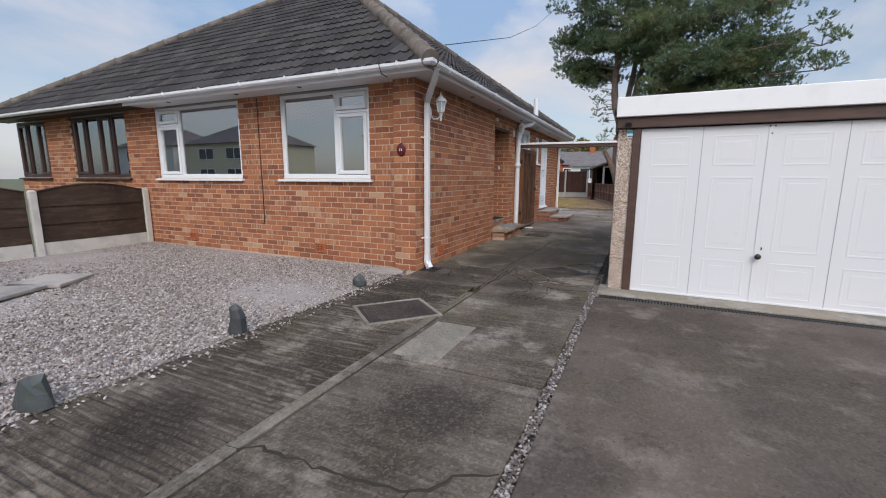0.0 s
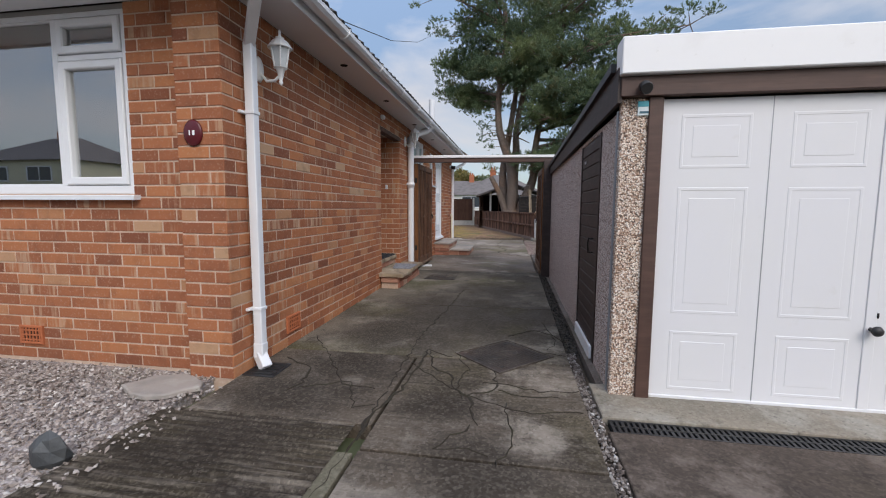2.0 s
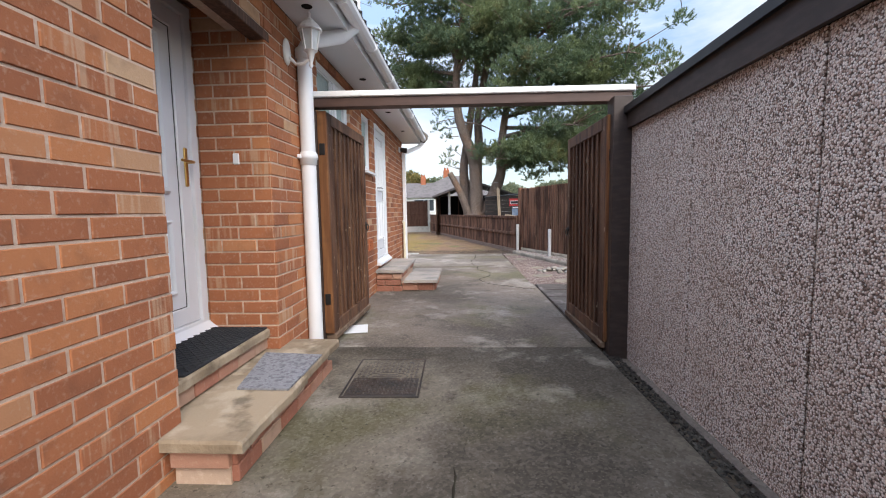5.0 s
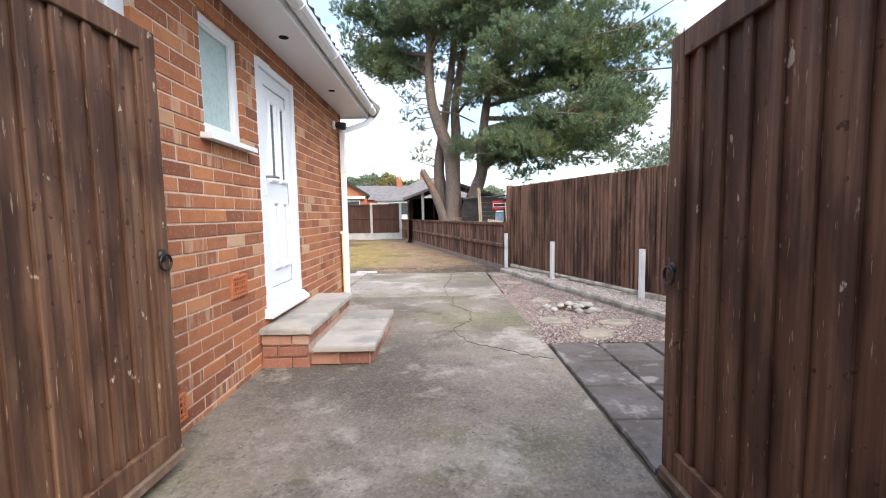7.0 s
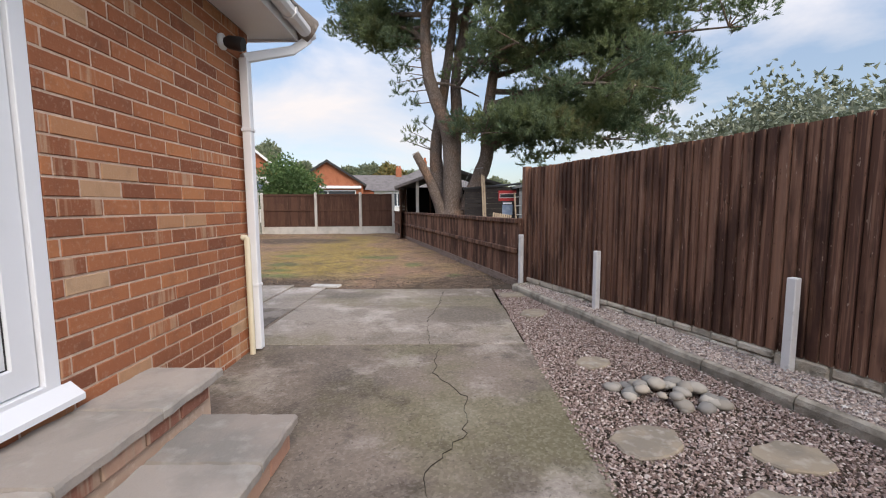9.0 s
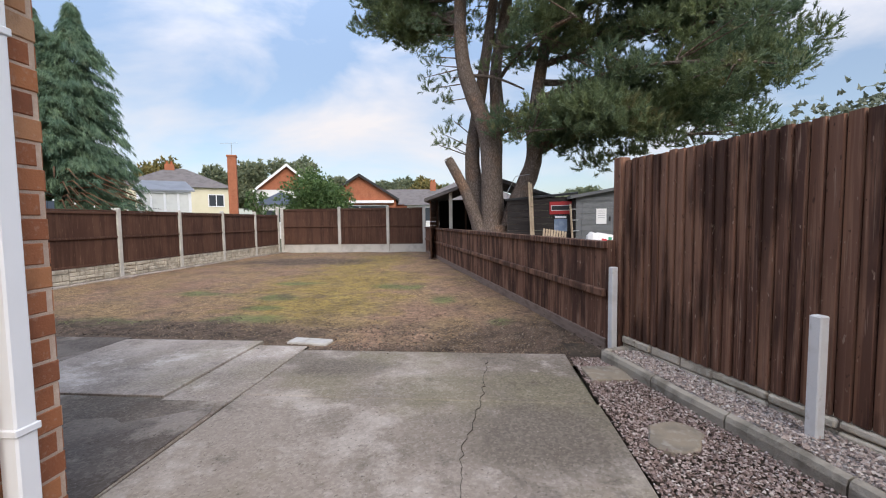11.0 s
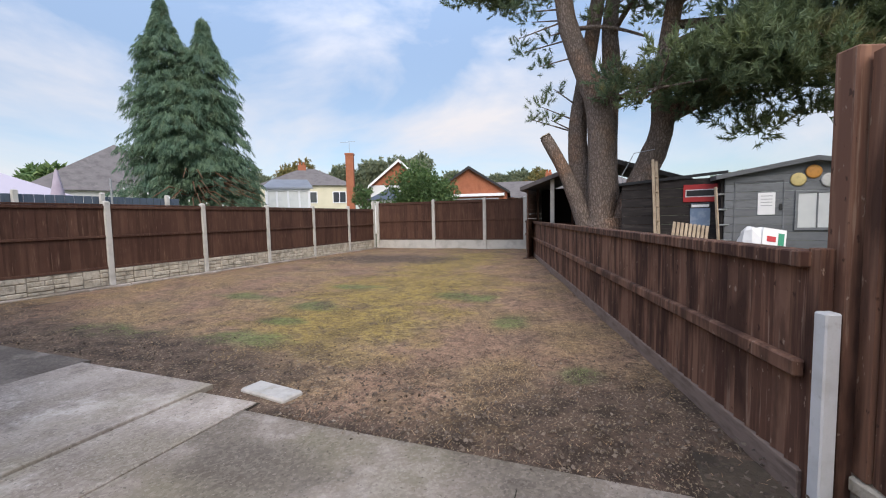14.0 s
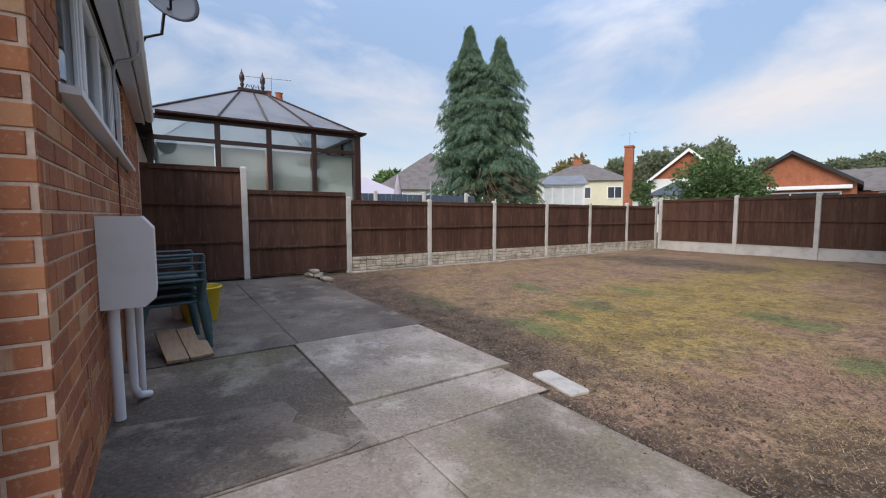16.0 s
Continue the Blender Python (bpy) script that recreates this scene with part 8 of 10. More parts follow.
for k in range(4):
    garden_chair(-5.42 - k * 0.012, 18.57, 0.065 + k * 0.072, 188, "dark green plastic garden chair in a stack by the rear wall")
bk = thing("bucket", -6.35, 18.86, 0.065, label="yellow plastic tub beside the stacked chairs", category="bucket")
part("tub", Build().lathe([(0.16, 0.0), (0.165, 0.01), (0.21, 0.36), (0.222, 0.365), (0.222, 0.38), (0.20, 0.38), (0.155, 0.02), (0.0, 0.02)], 22), surface("yellow_plastic", (0.62, 0.45, 0.02), [((0.45, 0.32, 0.03), 5, 0.5, 0.7, 0.4)], 0.45), bk)
bk2 = thing("bucket", -6.62, 18.72, 0.065, label="grey-white plastic bucket behind the yellow tub", category="bucket")
part("tub", Build().lathe([(0.13, 0.0), (0.18, 0.42), (0.19, 0.43), (0.17, 0.43), (0.12, 0.02), (0.0, 0.02)], 20), UPVC, bk2)
pk = thing("board_offcut", -5.13, 18.66, 0.068, 10, label="broken pale timber board lying on the patio", category="board")
pk.matrix_world = pose(-5.13, 18.66, 0.135, 0, 13, 10)
part("board", Build().plate([(-0.30, -0.16), (0.26, -0.17), (0.27, -0.02), (-0.29, -0.01)], 0.0, 0.024).plate([(-0.27, 0.0), (0.27, -0.01), (0.27, 0.16), (0.03, 0.17), (0.0, 0.11), (-0.28, 0.13)], 0.0, 0.022), surface("raw_timber", (0.42, 0.29, 0.19), [((0.30, 0.19, 0.12), 3, 0.45, 0.65, 0.6, (3, 14, 3))], 0.85), pk)
ds = thing("satellite_dish", -5.45, 18.66, 3.10, label="grey mesh satellite dish on a bracket under the eaves", category="dish")
part("dish", Build().lathe([(0.05, 0.0), (0.13, 0.012), (0.21, 0.036), (0.25, 0.056), (0.255, 0.059), (0.21, 0.042), (0.13, 0.018), (0.05, 0.006)], 28, pose(0, 0, 0, -25, 70, 0)), surface("grey_mesh", (0.16, 0.17, 0.19), rough=0.6), ds)
part("arm", Build().tube([(0.0, 0.0, -0.10), (0.16, 0.03, -0.16), (0.30, 0.03, -0.10)], 0.010, 8), DARK_METAL, ds)
part("receiver", Build().cbox(0.27, 0.36, -0.02, 0.06, -0.14, -0.06, 0.012), DARK_METAL, ds)
part("bracket", Build().tube([(-0.02, 0, -0.02), (-0.06, -0.04, -0.30), (-0.10, -0.16, -0.34), (-0.10, -0.20, -0.42), (-0.10, -0.24, -0.46)], 0.013, 10), DARK_METAL, ds)
cl = thing("conduit", -5.2, RY + 0.03, 1.8, label="bent grey conduit and thin red cable on the rear wall", category="conduit")
part("tube", Build().tube([(0, 0, 0.18), (0, 0, 0.55), (0.01, 0.03, 0.62), (0.02, 0.13, 0.65), (0.02, 0.17, 0.70), (0.02, 0.18, 0.86)], 0.012, 10), ALU, cl)
part("wire", Build().tube([(-0.12, -0.015, 0.45), (-0.12, -0.015, -1.7)], 0.006, 6), surface("red_cable", (0.12, 0.02, 0.02), rough=0.6), cl)

# ---- trees ----


def tufts(name, centres, per, radius, length, width, material, lab, up=0.25, parent=None, flat=0.75, tris=9):
    """Tufts of needles or leaves round clump centres (x, y, z, size), joined."""
    vs = []
    for cx, cy, cz, cs in centres:
        n_ = int(per * cs * cs)
        d = rng.normal(0, 1, (n_, 3))
        d /= np.linalg.norm(d, axis=1)[:, None]
        r_ = cs * rng.uniform(0.25, 1.0, n_) ** 0.5 * (1 + 0.25 * np.sin(d[:, 0] * 5 + cx) * np.sin(d[:, 1] * 4 + cy))
        q = d * r_[:, None]
        q[:, 2] *= flat
        q += (cx, cy, cz)
        axis = d * 0.6 + rng.normal(0, 0.45, (n_, 3))
        axis[:, 2] += up
        axis /= np.linalg.norm(axis, axis=1)[:, None]
        for _ in range(tris):
            w = axis + rng.normal(0, 0.55, (n_, 3))
            w /= np.linalg.norm(w, axis=1)[:, None]
            side = np.cross(w, rng.normal(0, 1, (n_, 3)))
            side /= np.linalg.norm(side, axis=1)[:, None]
            l_ = length * rng.uniform(0.6, 1.25, (n_, 1))
            vs.append(np.stack([q - side * width / 2, q + side * width / 2, q + w * l_], 1))
    v = np.concatenate(vs).reshape(-1, 3)
    ob = soup(name, v, np.arange(len(v)).reshape(-1, 3), material)
    ob.parent = parent
    if parent:
        ob.matrix_parent_inverse = parent.matrix_world.inverted()
    return tagged(ob, lab, kind="stuff" if not parent else "")


def brushes(name, clumps, per, needles, length, width, material, lab, parent, flat=0.7, low=-0.35):
    """Shoots set over the outside of each clump (x, y, z, size), every one a brush of needles that points outwards and up."""
    vs = []
    for cx, cy, cz, cs in clumps:
        n_ = max(5, int(per * cs * cs))
        d = rng.normal(0, 1, (n_, 3))
        d[:, 2] = np.abs(d[:, 2]) * np.where(rng.random(n_) < 0.28, low, 1.0)
        d /= np.linalg.norm(d, axis=1)[:, None]
        q = d * (cs * rng.uniform(0.45, 1.05, n_))[:, None]
        q[:, 2] *= flat
        q += (cx, cy, cz)
        axis = d * 0.75 + rng.normal(0, 0.22, (n_, 3))
        axis[:, 2] += 0.45
        axis /= np.linalg.norm(axis, axis=1)[:, None]
        q, axis = np.repeat(q, needles, 0), np.repeat(axis, needles, 0)
        k = len(q)
        q = q + axis * rng.uniform(-0.07, 0.07, (k, 1))
        w = axis + rng.normal(0, 0.52, (k, 3))
        w /= np.linalg.norm(w, axis=1)[:, None]
        side = np.cross(w, rng.normal(0, 1, (k, 3)))
        side /= np.linalg.norm(side, axis=1)[:, None]
        vs.append(np.stack([q - side * width / 2, q + side * width / 2, q + w * length * rng.uniform(0.7, 1.2, (k, 1))], 1))
    v = np.concatenate(vs).reshape(-1, 3)
    ob = soup(name, v, np.arange(len(v)).reshape(-1, 3), material)
    ob.parent = parent
    ob.matrix_parent_inverse = parent.matrix_world.inverted()
    return tagged(ob, lab)


def bough(b, path, r0, r1, n=10, knots=5, seed=0):
    """A bent limb through a few points, smoothed, with swellings."""
    pts = [Vector(p) for p in path]
    out = []
    for i in range(len(pts) - 1):
        p0, p1, p2, p3 = pts[max(i - 1, 0)], pts[i], pts[i + 1], pts[min(i + 2, len(pts) - 1)]
        for k in range(knots):
            t = k / knots
            out.append(0.5 * ((2 * p1) + (p2 - p0) * t + (2 * p0 - 5 * p1 + 4 * p2 - p3) * t * t + (3 * p1 - p0 - 3 * p2 + p3) * t ** 3))
    out.append(pts[-1])
    m_ = len(out)
    rs = [(r0 + (r1 - r0) * (i / (m_ - 1)) ** 0.8) * (1 + 0.10 * noise.noise((i * 0.7, seed, 0))) for i in range(m_)]
    b.tube(out, rs, n)
    return out


pine = thing("pine_tree", -1.0, 28.2, 0.0, label="large old Scots pine with several grey-brown trunks behind the fence", category="tree")
pm = Matrix.Translation((1.0, -28.2, 0))
tb = Build()
bough(tb, [(-1.0, 28.2, -0.1), (-0.98, 28.2, 0.5), (-0.95, 28.2, 1.1)], 0.62, 0.50, 16)
stem_a = bough(tb, [(-1.05, 28.1, 0.7), (-1.02, 28.0, 2.2), (-1.12, 28.0, 3.4), (-1.48, 28.05, 4.4), (-1.76, 28.1, 5.4), (-1.8, 28.2, 7.0), (-1.5, 28.2, 9.5), (-1.6, 28.2, 11.5)], 0.32, 0.10, 14, seed=1)
stem_b = bough(tb, [(-1.25, 28.5, 0.7), (-1.48, 28.6, 2.2), (-1.52, 28.6, 3.2), (-1.25, 28.7, 5.0), (-0.9, 28.8, 7.5), (-0.6, 28.8, 11.0)], 0.28, 0.09, 12, seed=2)
stem_c = bough(tb, [(-0.85, 28.6, 0.7), (-0.95, 28.7, 2.4), (-0.86, 28.7, 4.2), (-0.86, 28.8, 5.5), (-0.4, 29.0, 8.0), (0.2, 29.0, 11.5)], 0.28, 0.09, 12, seed=3)
stem_d = bough(tb, [(-0.75, 28.1, 0.6), (-0.35, 28.0, 1.7), (0.03, 27.9, 2.7), (0.04, 27.9, 3.6), (0.3, 27.9, 5.5), (0.9, 27.9, 8.0), (1.4, 28.0, 10.5)], 0.30, 0.08, 12, seed=4)
part("trunk", Build().add([tuple(pm @ Vector(p)) for p in tb.v], tb.f, True), BARK, pine)
sb = Build()
bough(sb, [(-1.3, 28.0, 0.8), (-1.52, 27.95, 1.5), (-1.76, 27.9, 2.1), (-2.13, 27.9, 2.80)], 0.19, 0.115, 12, seed=5)
part("sawn_limb", Build().add([tuple(pm @ Vector(p)) for p in sb.v], sb.f, True), BARK, pine, "sawn-off limb with a pale cut end")
part("cut_face", Build().lathe([(0.112, 0.0), (0.112, 0.012)], 14, pm @ look((-2.14, 27.895, 2.825), (-3.1, 27.7, 4.8)) @ pose(0, 0, 0, 180)), CUT_WOOD, pine)
clumps = []
lb = Build()
lr = random.Random(12)
# limbs: height on the stem, heading, length, rise, spread of the foliage
limbs = [(6.6, 128, 4.0, 0.9, 1.0), (7.2, 135, 4.8, 1.2, 1.2), (8.2, 125, 4.6, 1.3, 1.4), (9.4, 150, 3.8, 1.3, 1.5), (6.2, 110, 3.0, 0.9, 0.9), (6.8, 118, 3.6, 0.9, 0.9), 
         (5.0, -12, 4.6, 0.5, 1.25), (6.2, -30, 4.6, 0.8, 1.5), (3.7, -25, 3.4, -0.6, 0.95), (3.5, -70, 2.2, -0.3, 0.85), (5.0, -62, 3.2, 0.4, 1.15), (7.4, -48, 4.2, 0.9, 1.5), (4.3, -40, 4.2, -0.2, 1.2), (5.6, -18, 6.0, 0.2, 1.35),
         (8.3, -10, 5.8, 0.9, 1.6), (6.9, 8, 6.2, 0.3, 1.4), (9.4, -62, 3.8, 1.1, 1.6), (4.6, 14, 5.6, -0.9, 1.05), (5.8, 40, 4.6, 0.2, 1.3), (9.6, 30, 4.8, 1.0, 1.6), (7.6, -75, 2.8, 0.6, 1.2), (8.0, -100, 2.4, 0.8, 1.2), (4.2, 0, 3.4, -0.5, 1.0)]
limbs += [(10.4, a, 3.2, 1.2, 1.6) for a in (-110, -50, 20, 80, 150, 200)] + [(11.4, a, 2.2, 1.3, 1.6) for a in (0, 70, 140, 210, 290)] + [(7.6, 90, 3.2, 0.6, 1.4), (9.0, 120, 3.0, 0.8, 1.4), (6.4, 75, 3.0, 0.4, 1.2)]
for z, az, l, rise, s in limbs:
    stem = stem_a if 100 < az % 360 < 260 else (stem_d if az % 360 > 300 or az % 360 < 20 else stem_c)
    o = min(stem, key=lambda p: abs(p.z - z))
    a = radians(az)
    tip = o + Vector((math.cos(a) * l, math.sin(a) * l, rise))
    mid = o.lerp(tip, 0.5) + Vector((lr.uniform(-0.3, 0.3), lr.uniform(-0.3, 0.3), 0.25 - 0.1 * rise))
    run = bough(lb, [o, mid, tip], 0.045 + 0.009 * l, 0.02, 8, seed=z)
    for t in (0.50, 0.75, 1.0):
        q = run[int((len(run) - 1) * t)]
        sz = s * (0.62 + 0.42 * t)
        for _ in range(5):
            off = Vector((lr.uniform(-1, 1), lr.uniform(-1, 1), lr.uniform(-0.35, 0.5))) * sz * 0.9
            c = q + off
            clumps.append((c.x, c.y, c.z, lr.uniform(0.30, 0.55)))
            lb.tube([q, q + off * 0.9], [0.025, 0.010], 5)
for p0, p1 in ((stem_a[18], (-0.2, 27.9, 4.5)), (stem_d[16], (1.6, 27.2, 3.2)), (stem_c[16], (-0.4, 27.6, 5.2))):
    bough(lb, [p0, Vector(p0).lerp(Vector(p1), 0.5) + Vector((0, 0, 0.12)), p1], 0.06, 0.02, 7)
# rounded masses of foliage towards the outside of the crown: centre, reach, clumps
for mx_, my_, mz_, mr, n_ in ((1.7, 26.7, 6.2, 2.0, 125), (4.4, 27.3, 4.7, 1.5, 70), (1.5, 26.9, 3.5, 1.4, 80), (0.5, 27.1, 3.3, 0.7, 18), (3.2, 27.2, 3.8, 1.2, 40), (3.9, 27.4, 6.7, 1.8, 90), (0.6, 27.4, 8.4, 2.2, 100), (-3.3, 29.4, 7.1, 1.1, 42), (-3.6, 29.6, 8.9, 1.7, 70), (3.6, 27.6, 8.9, 2.0, 64), (-0.8, 27.2, 7.9, 1.4, 50), (-2.2, 28.3, 8.1, 1.4, 50), (-1.5, 28.6, 10.4, 2.2, 70), (1.4, 28.4, 10.8, 1.8, 50)):
    hub = min(stem_a + stem_c + stem_d, key=lambda p: (p - Vector((mx_, my_, mz_ - 0.8))).length)
    bough(lb, [hub, hub.lerp(Vector((mx_, my_, mz_)), 0.5) + Vector((0, 0, 0.2)), Vector((mx_, my_, mz_))], 0.09, 0.03, 8, seed=mz_)
    for _ in range(n_):
        d_ = Vector((lr.gauss(0, 1), lr.gauss(0, 1), lr.gauss(0, 0.7))).normalized() * (mr * lr.uniform(0.35, 1.0))
        clumps.append((mx_ + d_.x, my_ + d_.y, mz_ + d_.z * 0.75, lr.uniform(0.30, 0.55)))
# thin sprigs on the outer side of the leaning stem
sprigs = []
for x_, z_, sz in ((-2.30, 4.35, 0.34), (-2.62, 4.7, 0.30), (-2.1, 4.95, 0.32), (-2.45, 5.3, 0.36), (-2.8, 5.55, 0.28), (-2.2, 5.75, 0.34), (-2.6, 6.1, 0.36), (-2.05, 3.2, 0.26), (-2.25, 3.5, 0.30), (-2.0, 3.85, 0.26), (-2.45, 3.25, 0.22), (-2.9, 6.4, 0.32), (-2.2, 6.6, 0.36), (-2.75, 5.0, 0.26)):
    sprigs.append((x_, 28.2 + lr.uniform(-0.3, 0.3), z_, sz))
    hub = min(stem_a + stem_b, key=lambda p: (p - Vector((x_, 28.2, z_ - 0.2))).length)
    lb.tube([hub, Vector((x_, 28.2, z_))], [0.022, 0.008], 5)
part("limb", Build().add([tuple(pm @ Vector(p)) for p in lb.v], lb.f, True), BARK, pine)
brushes("crown", clumps, 165, 27, 0.118, 0.0195, NEEDLE, "blue-green needle clumps with gaps", pine)
brushes("stem_foliage", sprigs, 210, 44, 0.095, 0.009, NEEDLE, "thin ragged sprigs of needles on the leaning stem", pine)
rope = part("rope", Build().tube([(x + 1.0, y - 28.2, z) for x, y, z in ((-0.62, 27.58, 0.9), (-0.60, 27.56, 1.5), (-0.66, 27.55, 1.9), (-0.45, 27.55, 2.3), (-0.1, 27.55, 2.35))], 0.007, 6), ALU, pine)

fir = thing("conifer_tree", -18.2, 32.4, 0.0, label="tall dense conifer with drooping green sprays and two tips", category="tree")
fb = Build().tube([(0, 0, 0), (0, 0, 4.0), (-0.3, -0.2, 9.0)], [0.28, 0.18, 0.03], 10).tube([(0, 0, 3.6), (0.35, 0.3, 8.6)], [0.14, 0.03], 8)
part("trunk", fb, BARK, fir)


def fronds(n_, z0, z1, reach, x0, y0, per=13):
    """Branches of uneven length round a leader, thinning to a narrow tip; each carries fans of thin hanging slips."""
    u = 1 - rng.uniform(0, 1, n_) ** 1.3
    a = rng.uniform(0, 2 * np.pi, n_)
    span = reach * (1 - u) ** 0.45 * np.clip((1 - u) / 0.20, 0.14, 1.0) * rng.uniform(0.68, 1.18, n_) + 0.05
    u, a, span = np.repeat(u, per), np.repeat(a, per), np.repeat(span, per)
    f = rng.uniform(0.3, 1.05, len(u))
    a = a + rng.normal(0, 0.12, len(u)) / np.maximum(span * f, 0.2) * 1.6
    r_ = span * f
    p = np.column_stack([x0 + r_ * np.cos(a), y0 + r_ * np.sin(a), z0 + (z1 - z0) * u - 0.30 * f * f * np.minimum(span, 1.6) + rng.normal(0, 0.07, len(u))])
    k = 26
    p, a = np.repeat(p, k, 0), np.repeat(a, k)
    m_ = len(p)
    t = rng.uniform(0, 1, m_)
    out = np.column_stack([np.cos(a), np.sin(a), np.zeros(m_)])
    across = np.column_stack([-np.sin(a), np.cos(a), np.zeros(m_)])
    p = p + out * (0.22 * t - 0.06)[:, None] + across * rng.normal(0, 0.085, (m_, 1)) * (1.2 - t)[:, None]
    p[:, 2] += 0.05 - 0.20 * t * t + rng.normal(0, 0.03, m_)
    d = out * rng.uniform(0.1, 0.7, (m_, 1)) + across * rng.normal(0, 0.35, (m_, 1))
    d[:, 2] -= rng.uniform(0.35, 1.3, m_)
    d /= np.linalg.norm(d, axis=1)[:, None]
    s_ = np.cross(d, rng.normal(0, 1, (m_, 3)))
    s_ /= np.linalg.norm(s_, axis=1)[:, None]
    ln_ = rng.uniform(0.10, 0.28, (m_, 1))
    return [np.stack([p - s_ * 0.012, p + s_ * 0.012, p + d * ln_], 1)]


vs = fronds(330, 2.2, 10.6, 1.85, -0.62, -0.5) + fronds(310, 2.2, 9.9, 1.85, 0.62, 0.5) + fronds(350, 1.5, 8.4, 2.7, 0.0, 0.0)
v = np.concatenate(vs).reshape(-1, 3)
ob = soup("crown", v, np.arange(len(v)).reshape(-1, 3), FIR)
ob.parent = fir
tw = Build()
for k in range(46):
    a = -0.1 + 0.5 * (k % 3 - 1) + lr.uniform(-0.5, 0.5)
    z = lr.uniform(1.7, 3.3)
    l = lr.uniform(2.0, 3.2)
    tw.tube([(0.2, -0.2, z), (0.2 + math.cos(a) * l * 0.6, -0.2 + math.sin(a) * l * 0.6, z + 0.1), (0.2 + math.cos(a) * l, -0.2 + math.sin(a) * l, z - 0.4)], [0.05, 0.025, 0.01], 5)
part("dead_wood", tw, DRY_TWIG, fir, "bare brown dead branches near the base")


def bush(name, x, y, z, rx, rz_, n_, material, lab, leaf=0.13, trunk=True):
    t = thing(name, x, y, 0, label=lab, category="tree" if name.endswith("tree") else "bush")
    cl_ = []
    rr = random.Random(int(x * 7 + y * 3))
    for k in range(n_):
        a, e = rr.uniform(0, 6.28), rr.uniform(-0.8, 1.0)
        c_ = math.sqrt(max(0, 1 - e * e))
        k_ = rr.uniform(0.35, 0.8)
        cl_.append((rx * k_ * c_ * math.cos(a), rx * k_ * c_ * math.sin(a), z + rz_ * k_ * e, rx * rr.uniform(0.28, 0.45)))
    o = tufts("crown", cl_, 190 / max(0.4, rx * 0.45) ** 0.9, 1, leaf * 1.2, leaf * 0.8, material, "", 0.1, None, 0.9, 3)
    o.parent = t
    if "kind" in o:
        del o["kind"]
    if trunk:
        tb_ = Build().tube([(0, 0, 0), (0.05, 0, z * 0.6), (0, 0.05, z)], [0.05 * rx + 0.06, 0.04 * rx + 0.04, 0.04], 8)
        for k in range(5):
            a = k * 1.26
            tb_.tube([(0.03, 0, z * 0.55), (math.cos(a) * rx * 0.5, math.sin(a) * rx * 0.5, z + rz_ * 0.2)], [0.04, 0.015], 6)
        part("trunk", tb_, BARK, t)
    return t


bush("garden_bush", -11.5, 42.3, 2.35, 2.6, 1.95, 44, LEAF, "large rounded green bush behind the rear fence", 0.14)
bush("garden_bush", -13.5, 39.0, 2.1, 0.75, 1.25, 12, LEAF, "small upright green bush behind the rear fence", 0.11)
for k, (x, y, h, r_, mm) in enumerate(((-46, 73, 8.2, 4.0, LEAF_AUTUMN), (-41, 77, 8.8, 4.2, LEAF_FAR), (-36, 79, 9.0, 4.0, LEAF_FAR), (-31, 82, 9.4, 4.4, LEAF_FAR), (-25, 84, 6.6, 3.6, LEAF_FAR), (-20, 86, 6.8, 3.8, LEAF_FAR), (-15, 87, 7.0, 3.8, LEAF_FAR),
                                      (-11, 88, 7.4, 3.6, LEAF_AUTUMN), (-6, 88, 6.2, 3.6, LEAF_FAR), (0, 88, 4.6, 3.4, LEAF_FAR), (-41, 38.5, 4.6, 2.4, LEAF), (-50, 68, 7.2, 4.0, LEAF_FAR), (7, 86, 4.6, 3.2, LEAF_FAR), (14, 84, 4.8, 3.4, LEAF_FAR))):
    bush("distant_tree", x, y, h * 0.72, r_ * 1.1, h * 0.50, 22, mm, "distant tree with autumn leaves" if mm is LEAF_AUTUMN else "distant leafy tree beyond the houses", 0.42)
bush("silver_shrub", 5.9, 24.0, 2.5, 2.3, 1.2, 34, LEAF_GREY, "pale silvery shrub behind the tall fence", 0.09)
bush("silver_shrub", 4.7, 20.6, 2.0, 1.6, 0.9, 26, LEAF_GREY, "pale silvery shrub behind the tall fence", 0.08)
bush("shrub", 2.2, 24.6, 1.0, 0.55, 0.8, 10, LEAF, "leafy green shrub beside the grey shed", 0.07)

# ---- sheds over the low fence ----
sh = thing("summerhouse", -1.3, 31.2, 0.0, label="brown timber summerhouse with an open dark porch", category="shed")
for k in range(14):
    part("board", Build().cbox(-1.60, -1.56, -1.2, 1.4, 0.05 + k * 0.13, 0.175 + k * 0.13, 0.006), BROWN_WOOD, sh)
part("back_wall", Build().box(-1.55, 1.7, 1.3, 1.4, 0.0, 2.0), BROWN_WOOD, sh)
part("front_wall", Build().box(-1.55, 1.7, -0.15, -0.10, 0.0, 0.95), BROWN_WOOD, sh)
for x in (-1.5, -0.55, 0.4, 1.35):
    part("window_post", Build().cbox(x, x + 0.06, -0.16, -0.08, 0.95, 1.95, 0.004), BROWN_WOOD, sh)
    if x < 1.3:
        pane("pane", x + 0.06, x + 0.95, -0.125, -0.119, 0.95, sh)
# near-black sheet added to put the shade of the interior into colour
part("inside_wall", Build().box(-1.5, 1.68, 0.8, 0.85, 0.0, 1.95), HOLE, sh)
part("porch_post", Build().cbox(-1.0, -0.9, -1.15, -1.05, 0.0, 2.15, 0.006), POST_CONC, sh, "weathered grey porch post")
